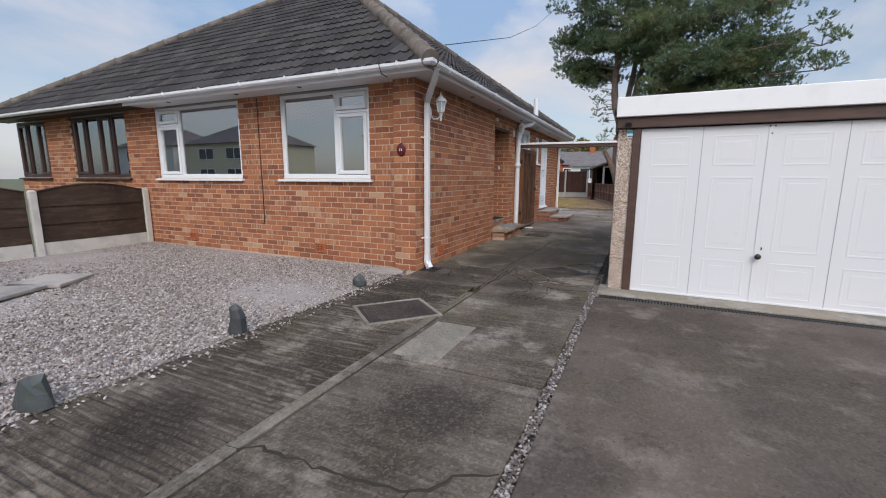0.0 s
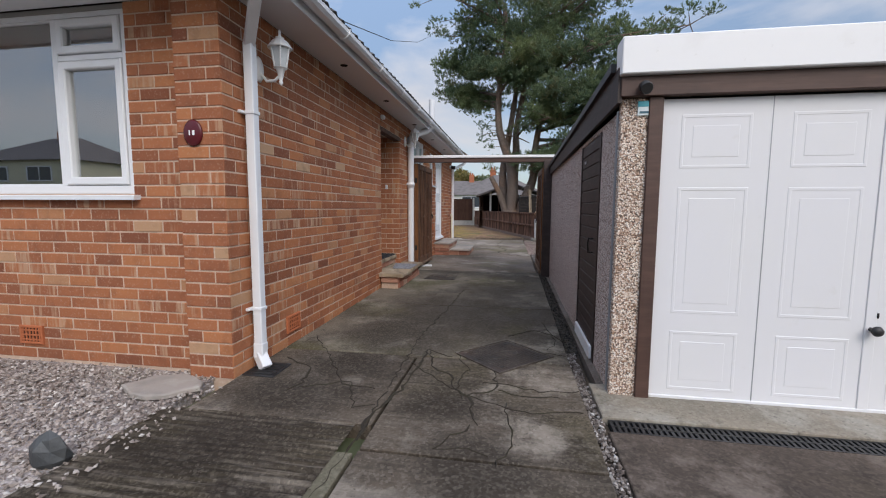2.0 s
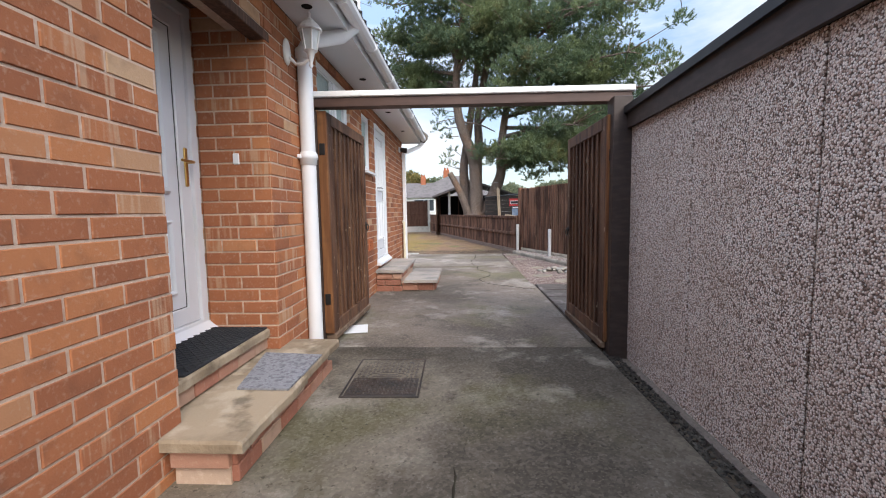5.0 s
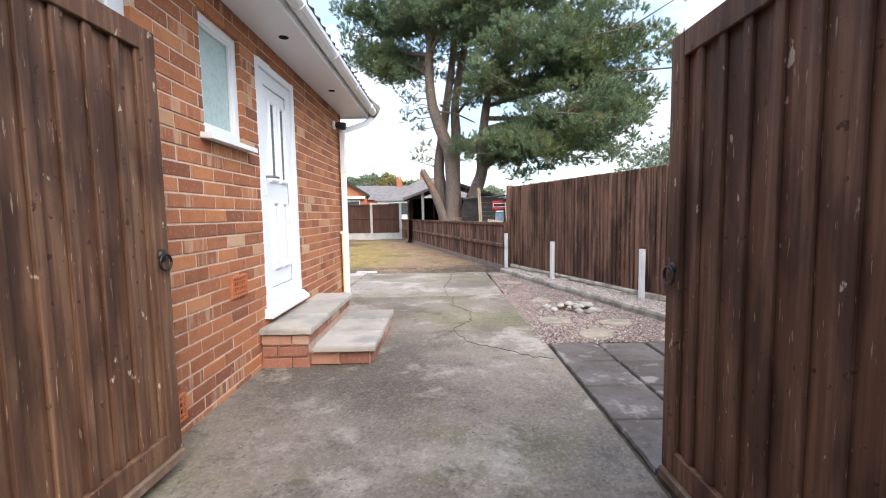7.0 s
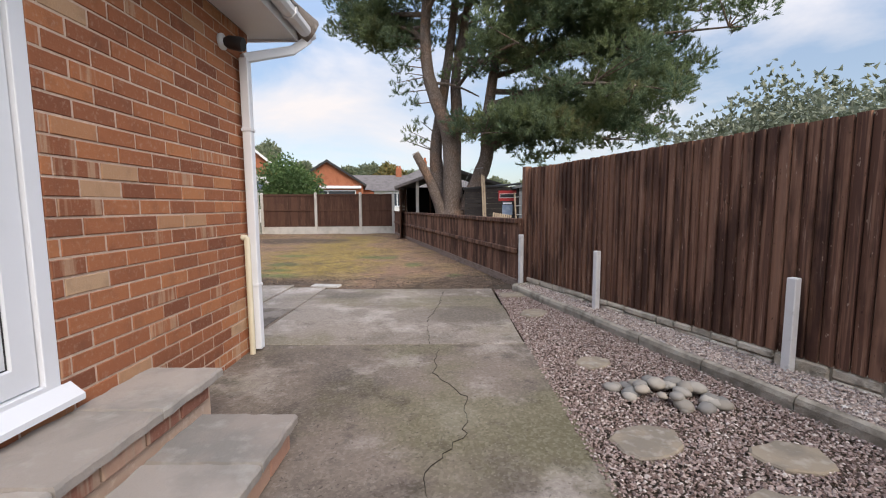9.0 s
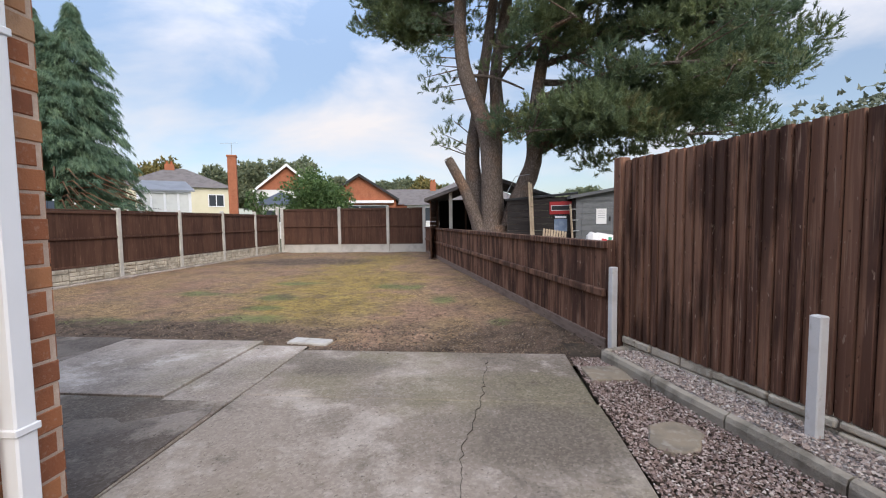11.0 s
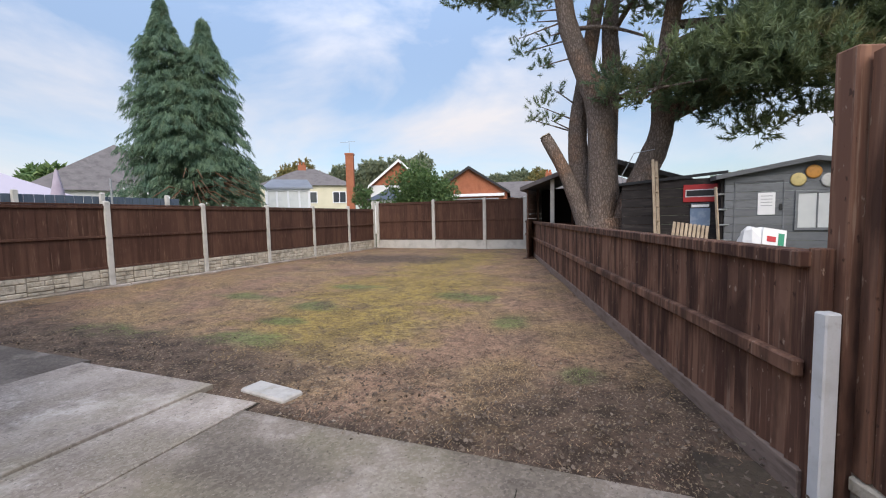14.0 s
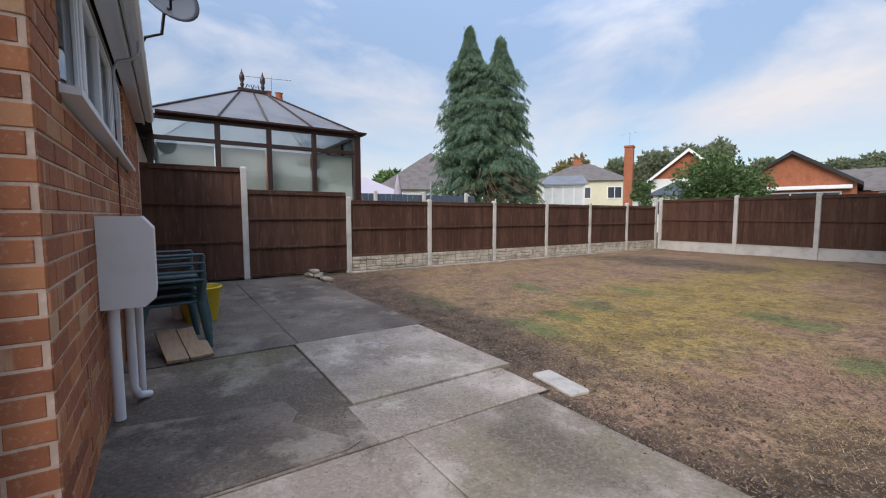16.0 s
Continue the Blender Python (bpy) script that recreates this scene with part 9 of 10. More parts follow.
part("roof", Build().add([(-1.75, -1.35, 1.92), (0.2, -1.35, 2.62), (2.2, -1.35, 1.95), (-1.75, 1.6, 1.92), (0.2, 1.6, 2.62), (2.2, 1.6, 1.95), (-1.75, -1.35, 1.82), (0.2, -1.35, 2.50), (2.2, -1.35, 1.85), (-1.75, 1.6, 1.82), (0.2, 1.6, 2.50), (2.2, 1.6, 1.85)],
                         [(0, 1, 4, 3), (1, 2, 5, 4), (6, 9, 10, 7), (7, 10, 11, 8), (0, 6, 7, 1), (1, 7, 8, 2), (3, 4, 10, 9), (4, 5, 11, 10), (0, 3, 9, 6), (2, 8, 11, 5)]), GREY_TILE, sh)
part("floor", Build().box(-1.7, 1.8, -1.25, 1.45, -0.05, 0.05), BROWN_WOOD, sh)
BLACK_BOARD = surface("black_boards", (0.030, 0.026, 0.025), [((0.07, 0.06, 0.055), 4, 0.5, 0.66, 0.6, (1, 1, 6))], 0.8)
gs = thing("garden_shed", 2.5, 26.9, 0.0, 0, "grey painted timber shed with a felted roof", "shed")
SL, SA, SR = -1.63, -0.48, 0.72
for k in range(13):
    z0, z1 = 0.05 + k * 0.13, 0.177 + k * 0.13
    part("board", Build().cbox(SL, SR, -0.02, 0.012, z0, z1, 0.006), SHED_GREY, gs)
part("gable", Build().add([(SL, -0.004, 1.74), (SR, -0.004, 1.74), (SA, -0.004, 1.93), (SL, 0.02, 1.74), (SR, 0.02, 1.74), (SA, 0.02, 1.93)], [(0, 1, 2), (5, 4, 3), (0, 3, 4, 1), (1, 4, 5, 2), (2, 5, 3, 0)]), SHED_GREY, gs)
part("side_wall", Build().cbox(SL - 0.04, SL, 0.02, 3.0, 0.0, 1.70, 0.004), BLACK_BOARD, gs)
part("far_side_wall", Build().cbox(SR, SR + 0.04, 0.02, 3.0, 0.0, 1.70, 0.004), SHED_GREY, gs)
part("roof", Build().add([(SL - 0.15, -0.15, 1.76), (SA, -0.15, 1.99), (SR + 0.15, -0.15, 1.76), (SL - 0.15, 3.1, 1.76), (SA, 3.1, 1.99), (SR + 0.15, 3.1, 1.76), (SL - 0.15, -0.15, 1.69), (SA, -0.15, 1.92), (SR + 0.15, -0.15, 1.69), (SL - 0.15, 3.1, 1.69), (SA, 3.1, 1.92), (SR + 0.15, 3.1, 1.69)],
                         [(0, 1, 4, 3), (1, 2, 5, 4), (6, 9, 10, 7), (7, 10, 11, 8), (0, 6, 7, 1), (1, 7, 8, 2), (3, 4, 10, 9), (4, 5, 11, 10), (0, 3, 9, 6), (2, 8, 11, 5)]), SHED_GREY, gs)
for x in (-1.49, -0.84):
    part("door_edge", Build().cbox(x - 0.01, x + 0.01, -0.032, -0.02, 0.1, 1.65, 0.003), SHED_GREY, gs)
part("door_head", Build().cbox(-1.49, -0.84, -0.032, -0.02, 1.635, 1.655, 0.003), SHED_GREY, gs)
part("latch", Build().cbox(-0.90, -0.86, -0.04, -0.028, 1.18, 1.28, 0.003), BLACK, gs)
part("notice", Build().cbox(-1.18, -0.95, -0.034, -0.024, 1.11, 1.46, 0.003), PAINT_WHITE, gs, "white notice board")
for k in range(4):
    part("lettering_bar", Build().box(-1.14, -0.99, -0.037, -0.0345, 1.40 - k * 0.05, 1.412 - k * 0.05), ALU, gs)
part("window", Build().cbox(-0.66, -0.18, -0.034, -0.022, 0.90, 1.43, 0.004), BLIND, gs, "shed window with a pale blind")
part("window_bar", Build().cbox(-0.43, -0.41, -0.045, -0.035, 0.90, 1.43, 0.003), SHED_GREY, gs)
part("window_frame", ring(-0.70, -0.14, 0.86, 1.47, 0.04, -0.045, -0.02), SHED_GREY, gs)
for k, (x, z, c) in enumerate(((-0.67, 1.645, (0.62, 0.50, 0.22)), (-0.48, 1.757, (0.60, 0.28, 0.06)), (-0.29, 1.62, (0.55, 0.55, 0.52)))):
    t = thing("wall_ornament", 2.5 + x, 26.9 - 0.024, z, label=("ochre", "orange", "grey-white")[k] + " round plate hung on the shed", category="ornament", group="round plates")
    part("disc", Build().lathe([(0.10, 0.0), (0.105, 0.01), (0.085, 0.018), (0.03, 0.022)], 20, pose(0, 0, 0, 90)), surface("plate_%d" % k, c, [(tuple(v * 0.6 for v in c), 20, 0.5, 0.7, 0.5)], 0.6), t)
lt = thing("lean_to", -0.66, 27.45, 0.0, -10.5, "black boarded lean-to wall beside the grey shed", "shed")
for k in range(11):
    part("board", Build().cbox(0.0, 1.62, -0.012, 0.012, 0.02 + k * 0.158, 0.174 + k * 0.158, 0.004), BLACK_BOARD, lt)
part("roof_edge", Build().add([(-0.05, -0.06, 1.74), (1.66, -0.06, 1.86), (1.66, 0.5, 1.90), (-0.05, 0.5, 1.78), (-0.05, -0.06, 1.69), (1.66, -0.06, 1.81), (1.66, 0.5, 1.85), (-0.05, 0.5, 1.73)],
                              [(0, 1, 2, 3), (7, 6, 5, 4), (0, 4, 5, 1), (1, 5, 6, 2), (2, 6, 7, 3), (3, 7, 4, 0)]), BLACK, lt)
lm = pose(-0.66, 27.45, 0, 0, 0, -10.5)
sg = thing("sign", 0, 0, 0, label="red advertising sign with a white-edged black band on the lean-to", category="sign")
sg.matrix_world = lm @ pose(1.30, -0.016, 1.50)
part("plate", Build().cbox(-0.29, 0.29, -0.02, 0.0, -0.15, 0.15, 0.004), surface("sign_red", (0.42, 0.03, 0.03), rough=0.4), sg)
part("band", Build().cbox(-0.255, 0.255, -0.028, -0.021, -0.065, 0.065, 0.002), PAINT_WHITE, sg)
part("lettering_bar", Build().cbox(-0.24, 0.24, -0.034, -0.029, -0.05, 0.05, 0.002), BLACK, sg)
sg2 = thing("sign", 0, 0, 0, label="dark blue and black sign with pale bars below the red sign", category="sign")
sg2.matrix_world = lm @ pose(1.27, -0.016, 1.14)
part("plate", Build().cbox(-0.15, 0.15, -0.02, 0.0, -0.20, 0.19, 0.004), surface("sign_navy", (0.16, 0.22, 0.32), [((0.30, 0.36, 0.45), 6, 0.5, 0.6, 0.6)], rough=0.4), sg2)
part("band", Build().cbox(-0.15, 0.15, -0.026, -0.021, 0.10, 0.185, 0.002), BLACK, sg2)
part("lettering_bar", Build().cbox(-0.13, 0.13, -0.031, -0.027, 0.12, 0.165, 0.001), PAINT_WHITE, sg2)
ladder = thing("stepladder", 0.93, 26.80, 0.0, 38, "grey aluminium stepladder leaning by the shed", "ladder")
for s_ in (-0.15, 0.15):
    part("stile", Build().cbox(s_ - 0.014, s_ + 0.014, -0.02, 0.02, 0.0, 1.58, 0.003, pose(0, 0, 0, -5)), CUT_WOOD, ladder)
for k in range(6):
    part("rung", Build().cbox(-0.14, 0.14, -0.03, 0.03, 0.2 + k * 0.25, 0.222 + k * 0.25, 0.003, pose(0, 0, 0, -5)), ALU, ladder)
lad2 = thing("ladder", -0.06, 27.02, 0.0, 72, "tall weathered ladder leaning beside the pine, seen edge-on", "ladder")
for s_ in (-0.13, 0.13):
    part("stile", Build().cbox(s_ - 0.02, s_ + 0.02, -0.022, 0.022, 0.0, 2.1, 0.003, pose(0, 0, 0, -3, 2)), CUT_WOOD, lad2)
for k in range(7):
    part("rung", Build().tube([(-0.13, 0, 0.25 + k * 0.26), (0.13, 0, 0.25 + k * 0.26)], 0.013, 6, m=pose(0, 0, 0, -3, 2)), CUT_WOOD, lad2)
pal = thing("pallet", 0.27, 26.62, 0.0, 4, "pale timber laths stood on edge behind the low fence", "pallet")
for k in range(9):
    part("slat", Build().cbox(-0.28 + k * 0.062, -0.235 + k * 0.062, -0.014, 0.014, 0.0, 1.02, 0.003, pose(0, 0, 0, -14, 9)), CUT_WOOD, pal)
part("rail", Build().cbox(-0.28, 0.32, 0.015, 0.06, 0.45, 0.52, 0.004, pose(0, 0, 0, -14)), CUT_WOOD, pal)
boulder("rubble_sack", 1.16, 26.4, 0.36, 0.24, 0.18, 0.36, 77, PAINT_WHITE, "white plastic sack standing behind the low fence", "sack", n1=8, n2=10, sharp=0.3)
brd = thing("placard", 1.33, 26.2, 0.42, 12, "white placard with a red and green block leaning on the sack", "placard")
part("card", Build().cbox(-0.16, 0.16, -0.008, 0.008, 0.0, 0.50, 0.002, pose(0, 0, 0, -12, 10)), PAINT_WHITE, brd)
part("red_bar", Build().cbox(-0.10, 0.02, -0.014, -0.009, 0.30, 0.38, 0.001, pose(0, 0, 0, -12, 10)), surface("red_ink", (0.5, 0.03, 0.04), rough=0.5), brd)
part("green_bar", Build().cbox(0.05, 0.13, -0.014, -0.009, 0.26, 0.44, 0.001, pose(0, 0, 0, -12, 10)), surface("green_ink", (0.03, 0.28, 0.16), rough=0.5), brd)

# ---- the neighbour's conservatory ----
cons = thing("conservatory", -12.0, 20.3, 0.0, label="neighbour's dark brown conservatory with a pale polycarbonate hipped roof", category="conservatory")
CX, CY0, CY1, CE = 2.05, -2.0, 1.95, 2.98
part("base_wall", Build().box(CX - 0.2, CX, CY0, CY1, 0.0, 0.7).box(-2.0, CX - 0.2, CY1 - 0.2, CY1, 0.0, 0.7), MORTAR, cons)
part("floor", Build().box(-2.0, CX - 0.05, CY0, CY1 - 0.05, -0.05, 0.08), ROOM, cons)
ys_ = [CY0 + 0.1, -0.85, 0.055, 0.94, CY1 - 0.09]
for y in ys_:
    part("upright", Build().cbox(CX - 0.09, CX, y - 0.045, y + 0.045, 0.7, CE, 0.006), BROWN_UPVC, cons)
part("corner_post", Build().cbox(CX - 0.13, CX + 0.01, CY1 - 0.13, CY1 + 0.01, 0.0, CE, 0.008), BROWN_UPVC, cons)
for z in (0.70, 2.56, CE - 0.06):
    part("rail", Build().cbox(CX - 0.085, CX - 0.004, CY0, CY1 - 0.13, z, z + 0.075, 0.005), BROWN_UPVC, cons)
    part("rail", Build().cbox(-2.0, CX - 0.13, CY1 - 0.085, CY1 - 0.004, z, z + 0.075, 0.005), BROWN_UPVC, cons)
for a, c in zip(ys_, ys_[1:]):
    for za, zb in ((0.775, 2.56), (2.635, CE - 0.06)):
        ob = part("pane", Build().box(CX - 0.05, CX - 0.044, a + 0.045, c - 0.045, za, zb), CLEAR_GLASS, cons)
        ob.visible_shadow = False
for x in (-1.95, -1.0, 0.0, 1.0):
    part("upright", Build().cbox(x - 0.045, x + 0.045, CY1 - 0.09, CY1, 0.7, CE, 0.006), BROWN_UPVC, cons)
for a, c in ((-1.95, -1.0), (-1.0, 0.0), (0.0, 1.0), (1.0, 1.9)):
    for za, zb in ((0.775, 2.56), (2.635, CE - 0.06)):
        ob = part("pane", Build().box(a + 0.045, c - 0.045, CY1 - 0.05, CY1 - 0.044, za, zb), CLEAR_GLASS, cons)
        ob.visible_shadow = False
    part("blind", Build().cbox(a + 0.06, c - 0.06, CY1 - 0.13, CY1 - 0.12, 0.85, 2.5, 0.002), BLIND, cons)
for a, c in zip(ys_, ys_[1:]):
    part("blind", Build().cbox(CX - 0.13, CX - 0.12, a + 0.06, c - 0.06, 0.85, 2.52, 0.002), BLIND, cons)
part("gutter", Build().sweep(GUTTER, [(CX + 0.06, CY0 + 0.2, CE + 0.06), (CX + 0.06, CY1 + 0.06, CE + 0.06), (-2.0, CY1 + 0.06, CE + 0.06)]), BROWN_UPVC, cons)
ap0, ap1 = Vector((0.0, -0.14, 4.12)), Vector((0.0, 0.40, 4.12))
e = [Vector((CX, CY0, CE + 0.04)), Vector((CX, CY1, CE + 0.04)), Vector((-2.0, CY1, CE + 0.04)), Vector((-2.0, CY0, CE + 0.04))]
part("roof_sheet", Build().add([e[0], e[1], ap1, ap0], [(0, 1, 2, 3)]), POLYCARB, cons)
part("roof_sheet", Build().add([e[1], e[2], ap1], [(0, 1, 2)]), POLYCARB, cons)
part("roof_sheet", Build().add([e[2], e[3], ap0, ap1], [(0, 1, 2, 3)]), POLYCARB, cons)
part("roof_sheet", Build().add([e[3], e[0], ap0], [(0, 1, 2)]), POLYCARB, cons)
for p0, p1 in ((e[0], ap0), (e[1], ap1), (e[2], ap1), (e[3], ap0), (Vector((CX, -0.85, CE + 0.04)), ap0), (Vector((CX, 0.055, CE + 0.04)), Vector((0.0, 0.13, 4.12))), (Vector((CX, 0.94, CE + 0.04)), ap1), (Vector((1.0, CY1, CE + 0.04)), ap1)):
    part("glazing_bar", Build().tube([p0 + Vector((0, 0, 0.02)), p1 + Vector((0, 0, 0.02))], 0.020, 6, smooth=False), BROWN_UPVC, cons)
part("ridge", Build().cbox(-0.06, 0.06, -0.2, 0.46, 4.11, 4.19, 0.01), BROWN_UPVC, cons)
for y in (-0.10, 0.35):
    part("finial", Build().lathe([(0.03, 0.0), (0.03, 0.06), (0.05, 0.10), (0.03, 0.14), (0.06, 0.22), (0.055, 0.30), (0.015, 0.40), (0.004, 0.46)], 10, pose(0, y, 4.17)), BROWN_UPVC, cons)
for y in (0.05, 0.20):
    part("cresting", Build().tube([(0, y - 0.08, 4.18), (0, y - 0.04, 4.30), (0, y, 4.24), (0, y + 0.04, 4.30), (0, y + 0.08, 4.18)], 0.012, 6), BROWN_UPVC, cons)

# ---- houses beyond ----


def far_house(name, x, y, rz, w, d, eave, rise, wall, lab, hip=False, gable_mat=None, roof_mat=GREY_TILE, windows=(), chimney=None, barge=None, base=0.0):
    """A small house, its front face at y = 0 facing -y. windows: (x, z, w, h)."""
    h = thing(name, x, y, base, rz, lab, "house")
    part("wall", Build().box(-w / 2, w / 2, 0, d, 0, eave), wall, h)
    o = 0.3
    if hip == "hip":
        q = min(w, d) / 2
        v = [(-w / 2 - o, -o, eave - 0.05), (w / 2 + o, -o, eave - 0.05), (w / 2 + o, d + o, eave - 0.05), (-w / 2 - o, d + o, eave - 0.05), (-w / 2 + q, d / 2, eave + rise), (w / 2 - q, d / 2, eave + rise)]
        part("roof", Build().add(v, [(0, 1, 5, 4), (1, 2, 5), (2, 3, 4, 5), (3, 0, 4), (3, 2, 1, 0)]), roof_mat, h)
    elif hip == "side":
        v = [(-w / 2 - o, -o, eave - 0.05), (w / 2 + o, -o, eave - 0.05), (w / 2 + o, d + o, eave - 0.05), (-w / 2 - o, d + o, eave - 0.05), (-w / 2 - o, d / 2, eave + rise), (w / 2 + o, d / 2, eave + rise)]
        part("roof", Build().add(v, [(0, 1, 5, 4), (1, 2, 5), (2, 3, 4, 5), (3, 0, 4), (3, 2, 1, 0)]), roof_mat, h)
    else:
        part("gable", Build().add([(-w / 2, 0, eave), (w / 2, 0, eave), (0, 0, eave + rise), (-w / 2, 0.2, eave), (w / 2, 0.2, eave), (0, 0.2, eave + rise)], [(0, 1, 2), (5, 4, 3), (0, 3, 4, 1), (1, 4, 5, 2), (2, 5, 3, 0)]), gable_mat or wall, h)
        s = rise / (w / 2)
        for sg_ in (-1, 1):
            e_, t_ = Vector((sg_ * (w / 2 + o), 0, eave - o * s)), Vector((0, 0, eave + rise))
            v = [(e_.x, -o, e_.z), (0, -o, t_.z), (0, d + o, t_.z), (e_.x, d + o, e_.z), (e_.x, -o, e_.z + 0.12), (0, -o, t_.z + 0.14), (0, d + o, t_.z + 0.14), (e_.x, d + o, e_.z + 0.12)]
            part("roof", Build().add(v, [(0, 1, 2, 3), (7, 6, 5, 4), (0, 4, 5, 1), (1, 5, 6, 2), (2, 6, 7, 3), (3, 7, 4, 0)]), roof_mat, h)
            if barge:
                v = [(e_.x, -o - 0.05, e_.z - 0.1), (0, -o - 0.05, t_.z - 0.1), (0, -o - 0.05, t_.z + 0.15), (e_.x, -o - 0.05, e_.z + 0.13), (e_.x, -o - 0.002, e_.z - 0.1), (0, -o - 0.002, t_.z - 0.1), (0, -o - 0.002, t_.z + 0.15), (e_.x, -o - 0.002, e_.z + 0.13)]
                part("bargeboard", Build().add(v, [(0, 1, 2, 3), (7, 6, 5, 4), (0, 4, 5, 1), (1, 5, 6, 2), (2, 6, 7, 3), (3, 7, 4, 0)]), barge, h)
    for wx, wz, ww, wh in windows:
        wi = part("window", ring(wx, wx + ww, wz, wz + wh, 0.09, -0.06, 0.02), UPVC, h)
        part("mullion", Build().box(wx + ww / 2 - 0.04, wx + ww / 2 + 0.04, -0.055, 0.0, wz + 0.09, wz + wh - 0.09), UPVC, wi)
        part("pane", Build().box(wx + 0.08, wx + ww - 0.08, -0.02, -0.004, wz + 0.08, wz + wh - 0.08), DARK_GLASS, wi)
    if chimney:
        cx, cy, cz, cw = chimney
        ch = part("chimney", Build().cbox(cx - cw / 2, cx + cw / 2, cy - cw / 2, cy + cw / 2, eave * 0.4, cz, 0.02), FAR_BRICK, h)
        for s in (-0.2, 0.2):
            part("chimney_pot", Build().lathe([(0.13, 0), (0.10, 0.3), (0.12, 0.34)], 10, pose(cx + s * cw * 1.1, cy, cz)), TERRACOTTA, ch)
    return h


DARK_GLASS = surface("dark_window_glass", (0.05, 0.06, 0.07), rough=0.05)
FAR_BRICK = surface("far_brick", (0.36, 0.13, 0.07), [((0.25, 0.09, 0.05), 3, 0.45, 0.65, 0.6), ((0.45, 0.22, 0.13), 14, 0.52, 0.7, 0.5)], 0.9)
SLATE_BLUE = surface("blue_grey_tile", (0.07, 0.085, 0.11), [((0.11, 0.12, 0.15), 4, 0.5, 0.7, 0.5)], 0.8)
far_house("house", -31.4, 56.6, 38, 9.6, 8.0, 5.0, 2.2, RENDER_CREAM, "cream rendered house with a grey hipped roof beyond the gardens", "hip", windows=((-1.2, 3.0, 2.2, 1.3), (2.6, 3.0, 1.5, 1.3)), chimney=(-0.6, 4.0, 7.6, 0.9))
far_house("bungalow", -18.1, 52.4, 25, 5.0, 9.0, 4.1, 2.1, RENDER_WHITE, "red brick gabled bungalow with white bargeboards", gable_mat=FAR_BRICK, barge=PAINT_WHITE, windows=((-1.0, 1.3, 2.0, 1.2),), chimney=None)
ch = thing("chimney", -21.8, 50.4, 0.0, 25, "tall slender red brick chimney stack", "chimney")
part("shaft", Build().cbox(-0.33, 0.33, -0.33, 0.33, 0, 6.7, 0.02), FAR_BRICK, ch)
part("cap", Build().cbox(-0.38, 0.38, -0.38, 0.38, 6.70, 6.86, 0.02), FAR_BRICK, ch)
part("aerial", Build().tube([(0, 0, 6.8), (0, 0, 7.9)], 0.02, 6).tube([(-0.8, 0, 7.8), (0.5, 0, 7.9)], 0.015, 6), ALU, ch)
far_house("bay_extension", -16.8, 48.4, 25, 3.2, 3.0, 2.7, 1.0, RENDER_WHITE, "white extension with a blue-grey tiled roof", "hip", roof_mat=SLATE_BLUE, windows=((-1.2, 1.2, 2.4, 1.1),))
far_house("bungalow", -12.4, 54.9, 12, 6.6, 9.0, 3.4, 2.1, FAR_BRICK, "red brick gabled bungalow with black bargeboards", barge=BLACK, windows=((-2.6, 1.5, 5.2, 1.3),))
single("sunroom_fascia", Build().cbox(-2.9, 3.1, -0.4, -0.1, 2.95, 3.2, 0.02), PAINT_WHITE, "white fascia across the bungalow rear", "fascia", m=pose(-12.4, 54.9, 0, 0, 0, 12))
far_house("house", -9.0, 64.0, 8, 7.5, 7.0, 3.2, 1.9, FAR_BRICK, "red brick house with a grey roof beyond the bungalows", "side", windows=((-1.4, 1.5, 1.6, 1.2),), chimney=(2.4, 3.4, 5.9, 0.7))
far_house("bungalow", -2.6, 53.6, 0, 10.4, 9.0, 2.7, 2.5, RENDER_WHITE, "white bungalow with a large grey hipped roof", "hip", windows=((-4.2, 1.2, 2.2, 1.3),), chimney=(-1.0, 6.5, 6.0, 0.7))
far_house("house", -29.5, 36.5, 62, 9.0, 10.5, 3.3, 3.6, RENDER_WHITE, "neighbouring house with a grey-brown tiled roof behind the conifer", "hip", windows=((-2.4, 1.4, 1.8, 1.2), (0.8, 1.4, 1.4, 1.2)))
wc = thing("conservatory", -20.6, 41.2, 0.0, 38, "white conservatory with a glazed roof beyond the gardens", "conservatory")
part("walls", ring(-1.4, 1.4, 0.0, 3.3, 0.16, -0.1, 0.1), UPVC, wc)
for x in (-0.7, 0.0, 0.7):
    part("upright", Build().cbox(x - 0.06, x + 0.06, -0.08, 0.08, 0.17, 3.13, 0.01), UPVC, wc)
part("pane", Build().box(-1.24, 1.24, -0.02, 0.0, 0.16, 3.14), BLIND, wc)
part("roof", Build().add([(-1.6, -0.2, 3.35), (1.6, -0.2, 3.35), (1.2, 2.4, 4.1), (-1.2, 2.4, 4.1), (-1.6, -0.2, 3.25), (1.6, -0.2, 3.25), (1.2, 2.4, 4.0), (-1.2, 2.4, 4.0)], [(0, 1, 2, 3), (7, 6, 5, 4), (0, 4, 5, 1), (1, 5, 6, 2), (2, 6, 7, 3), (3, 7, 4, 0)]), POLYCARB, wc)
part("side_wall", Build().box(-1.4, 1.4, 0.12, 2.4, 0.0, 0.9), RENDER_WHITE, wc)
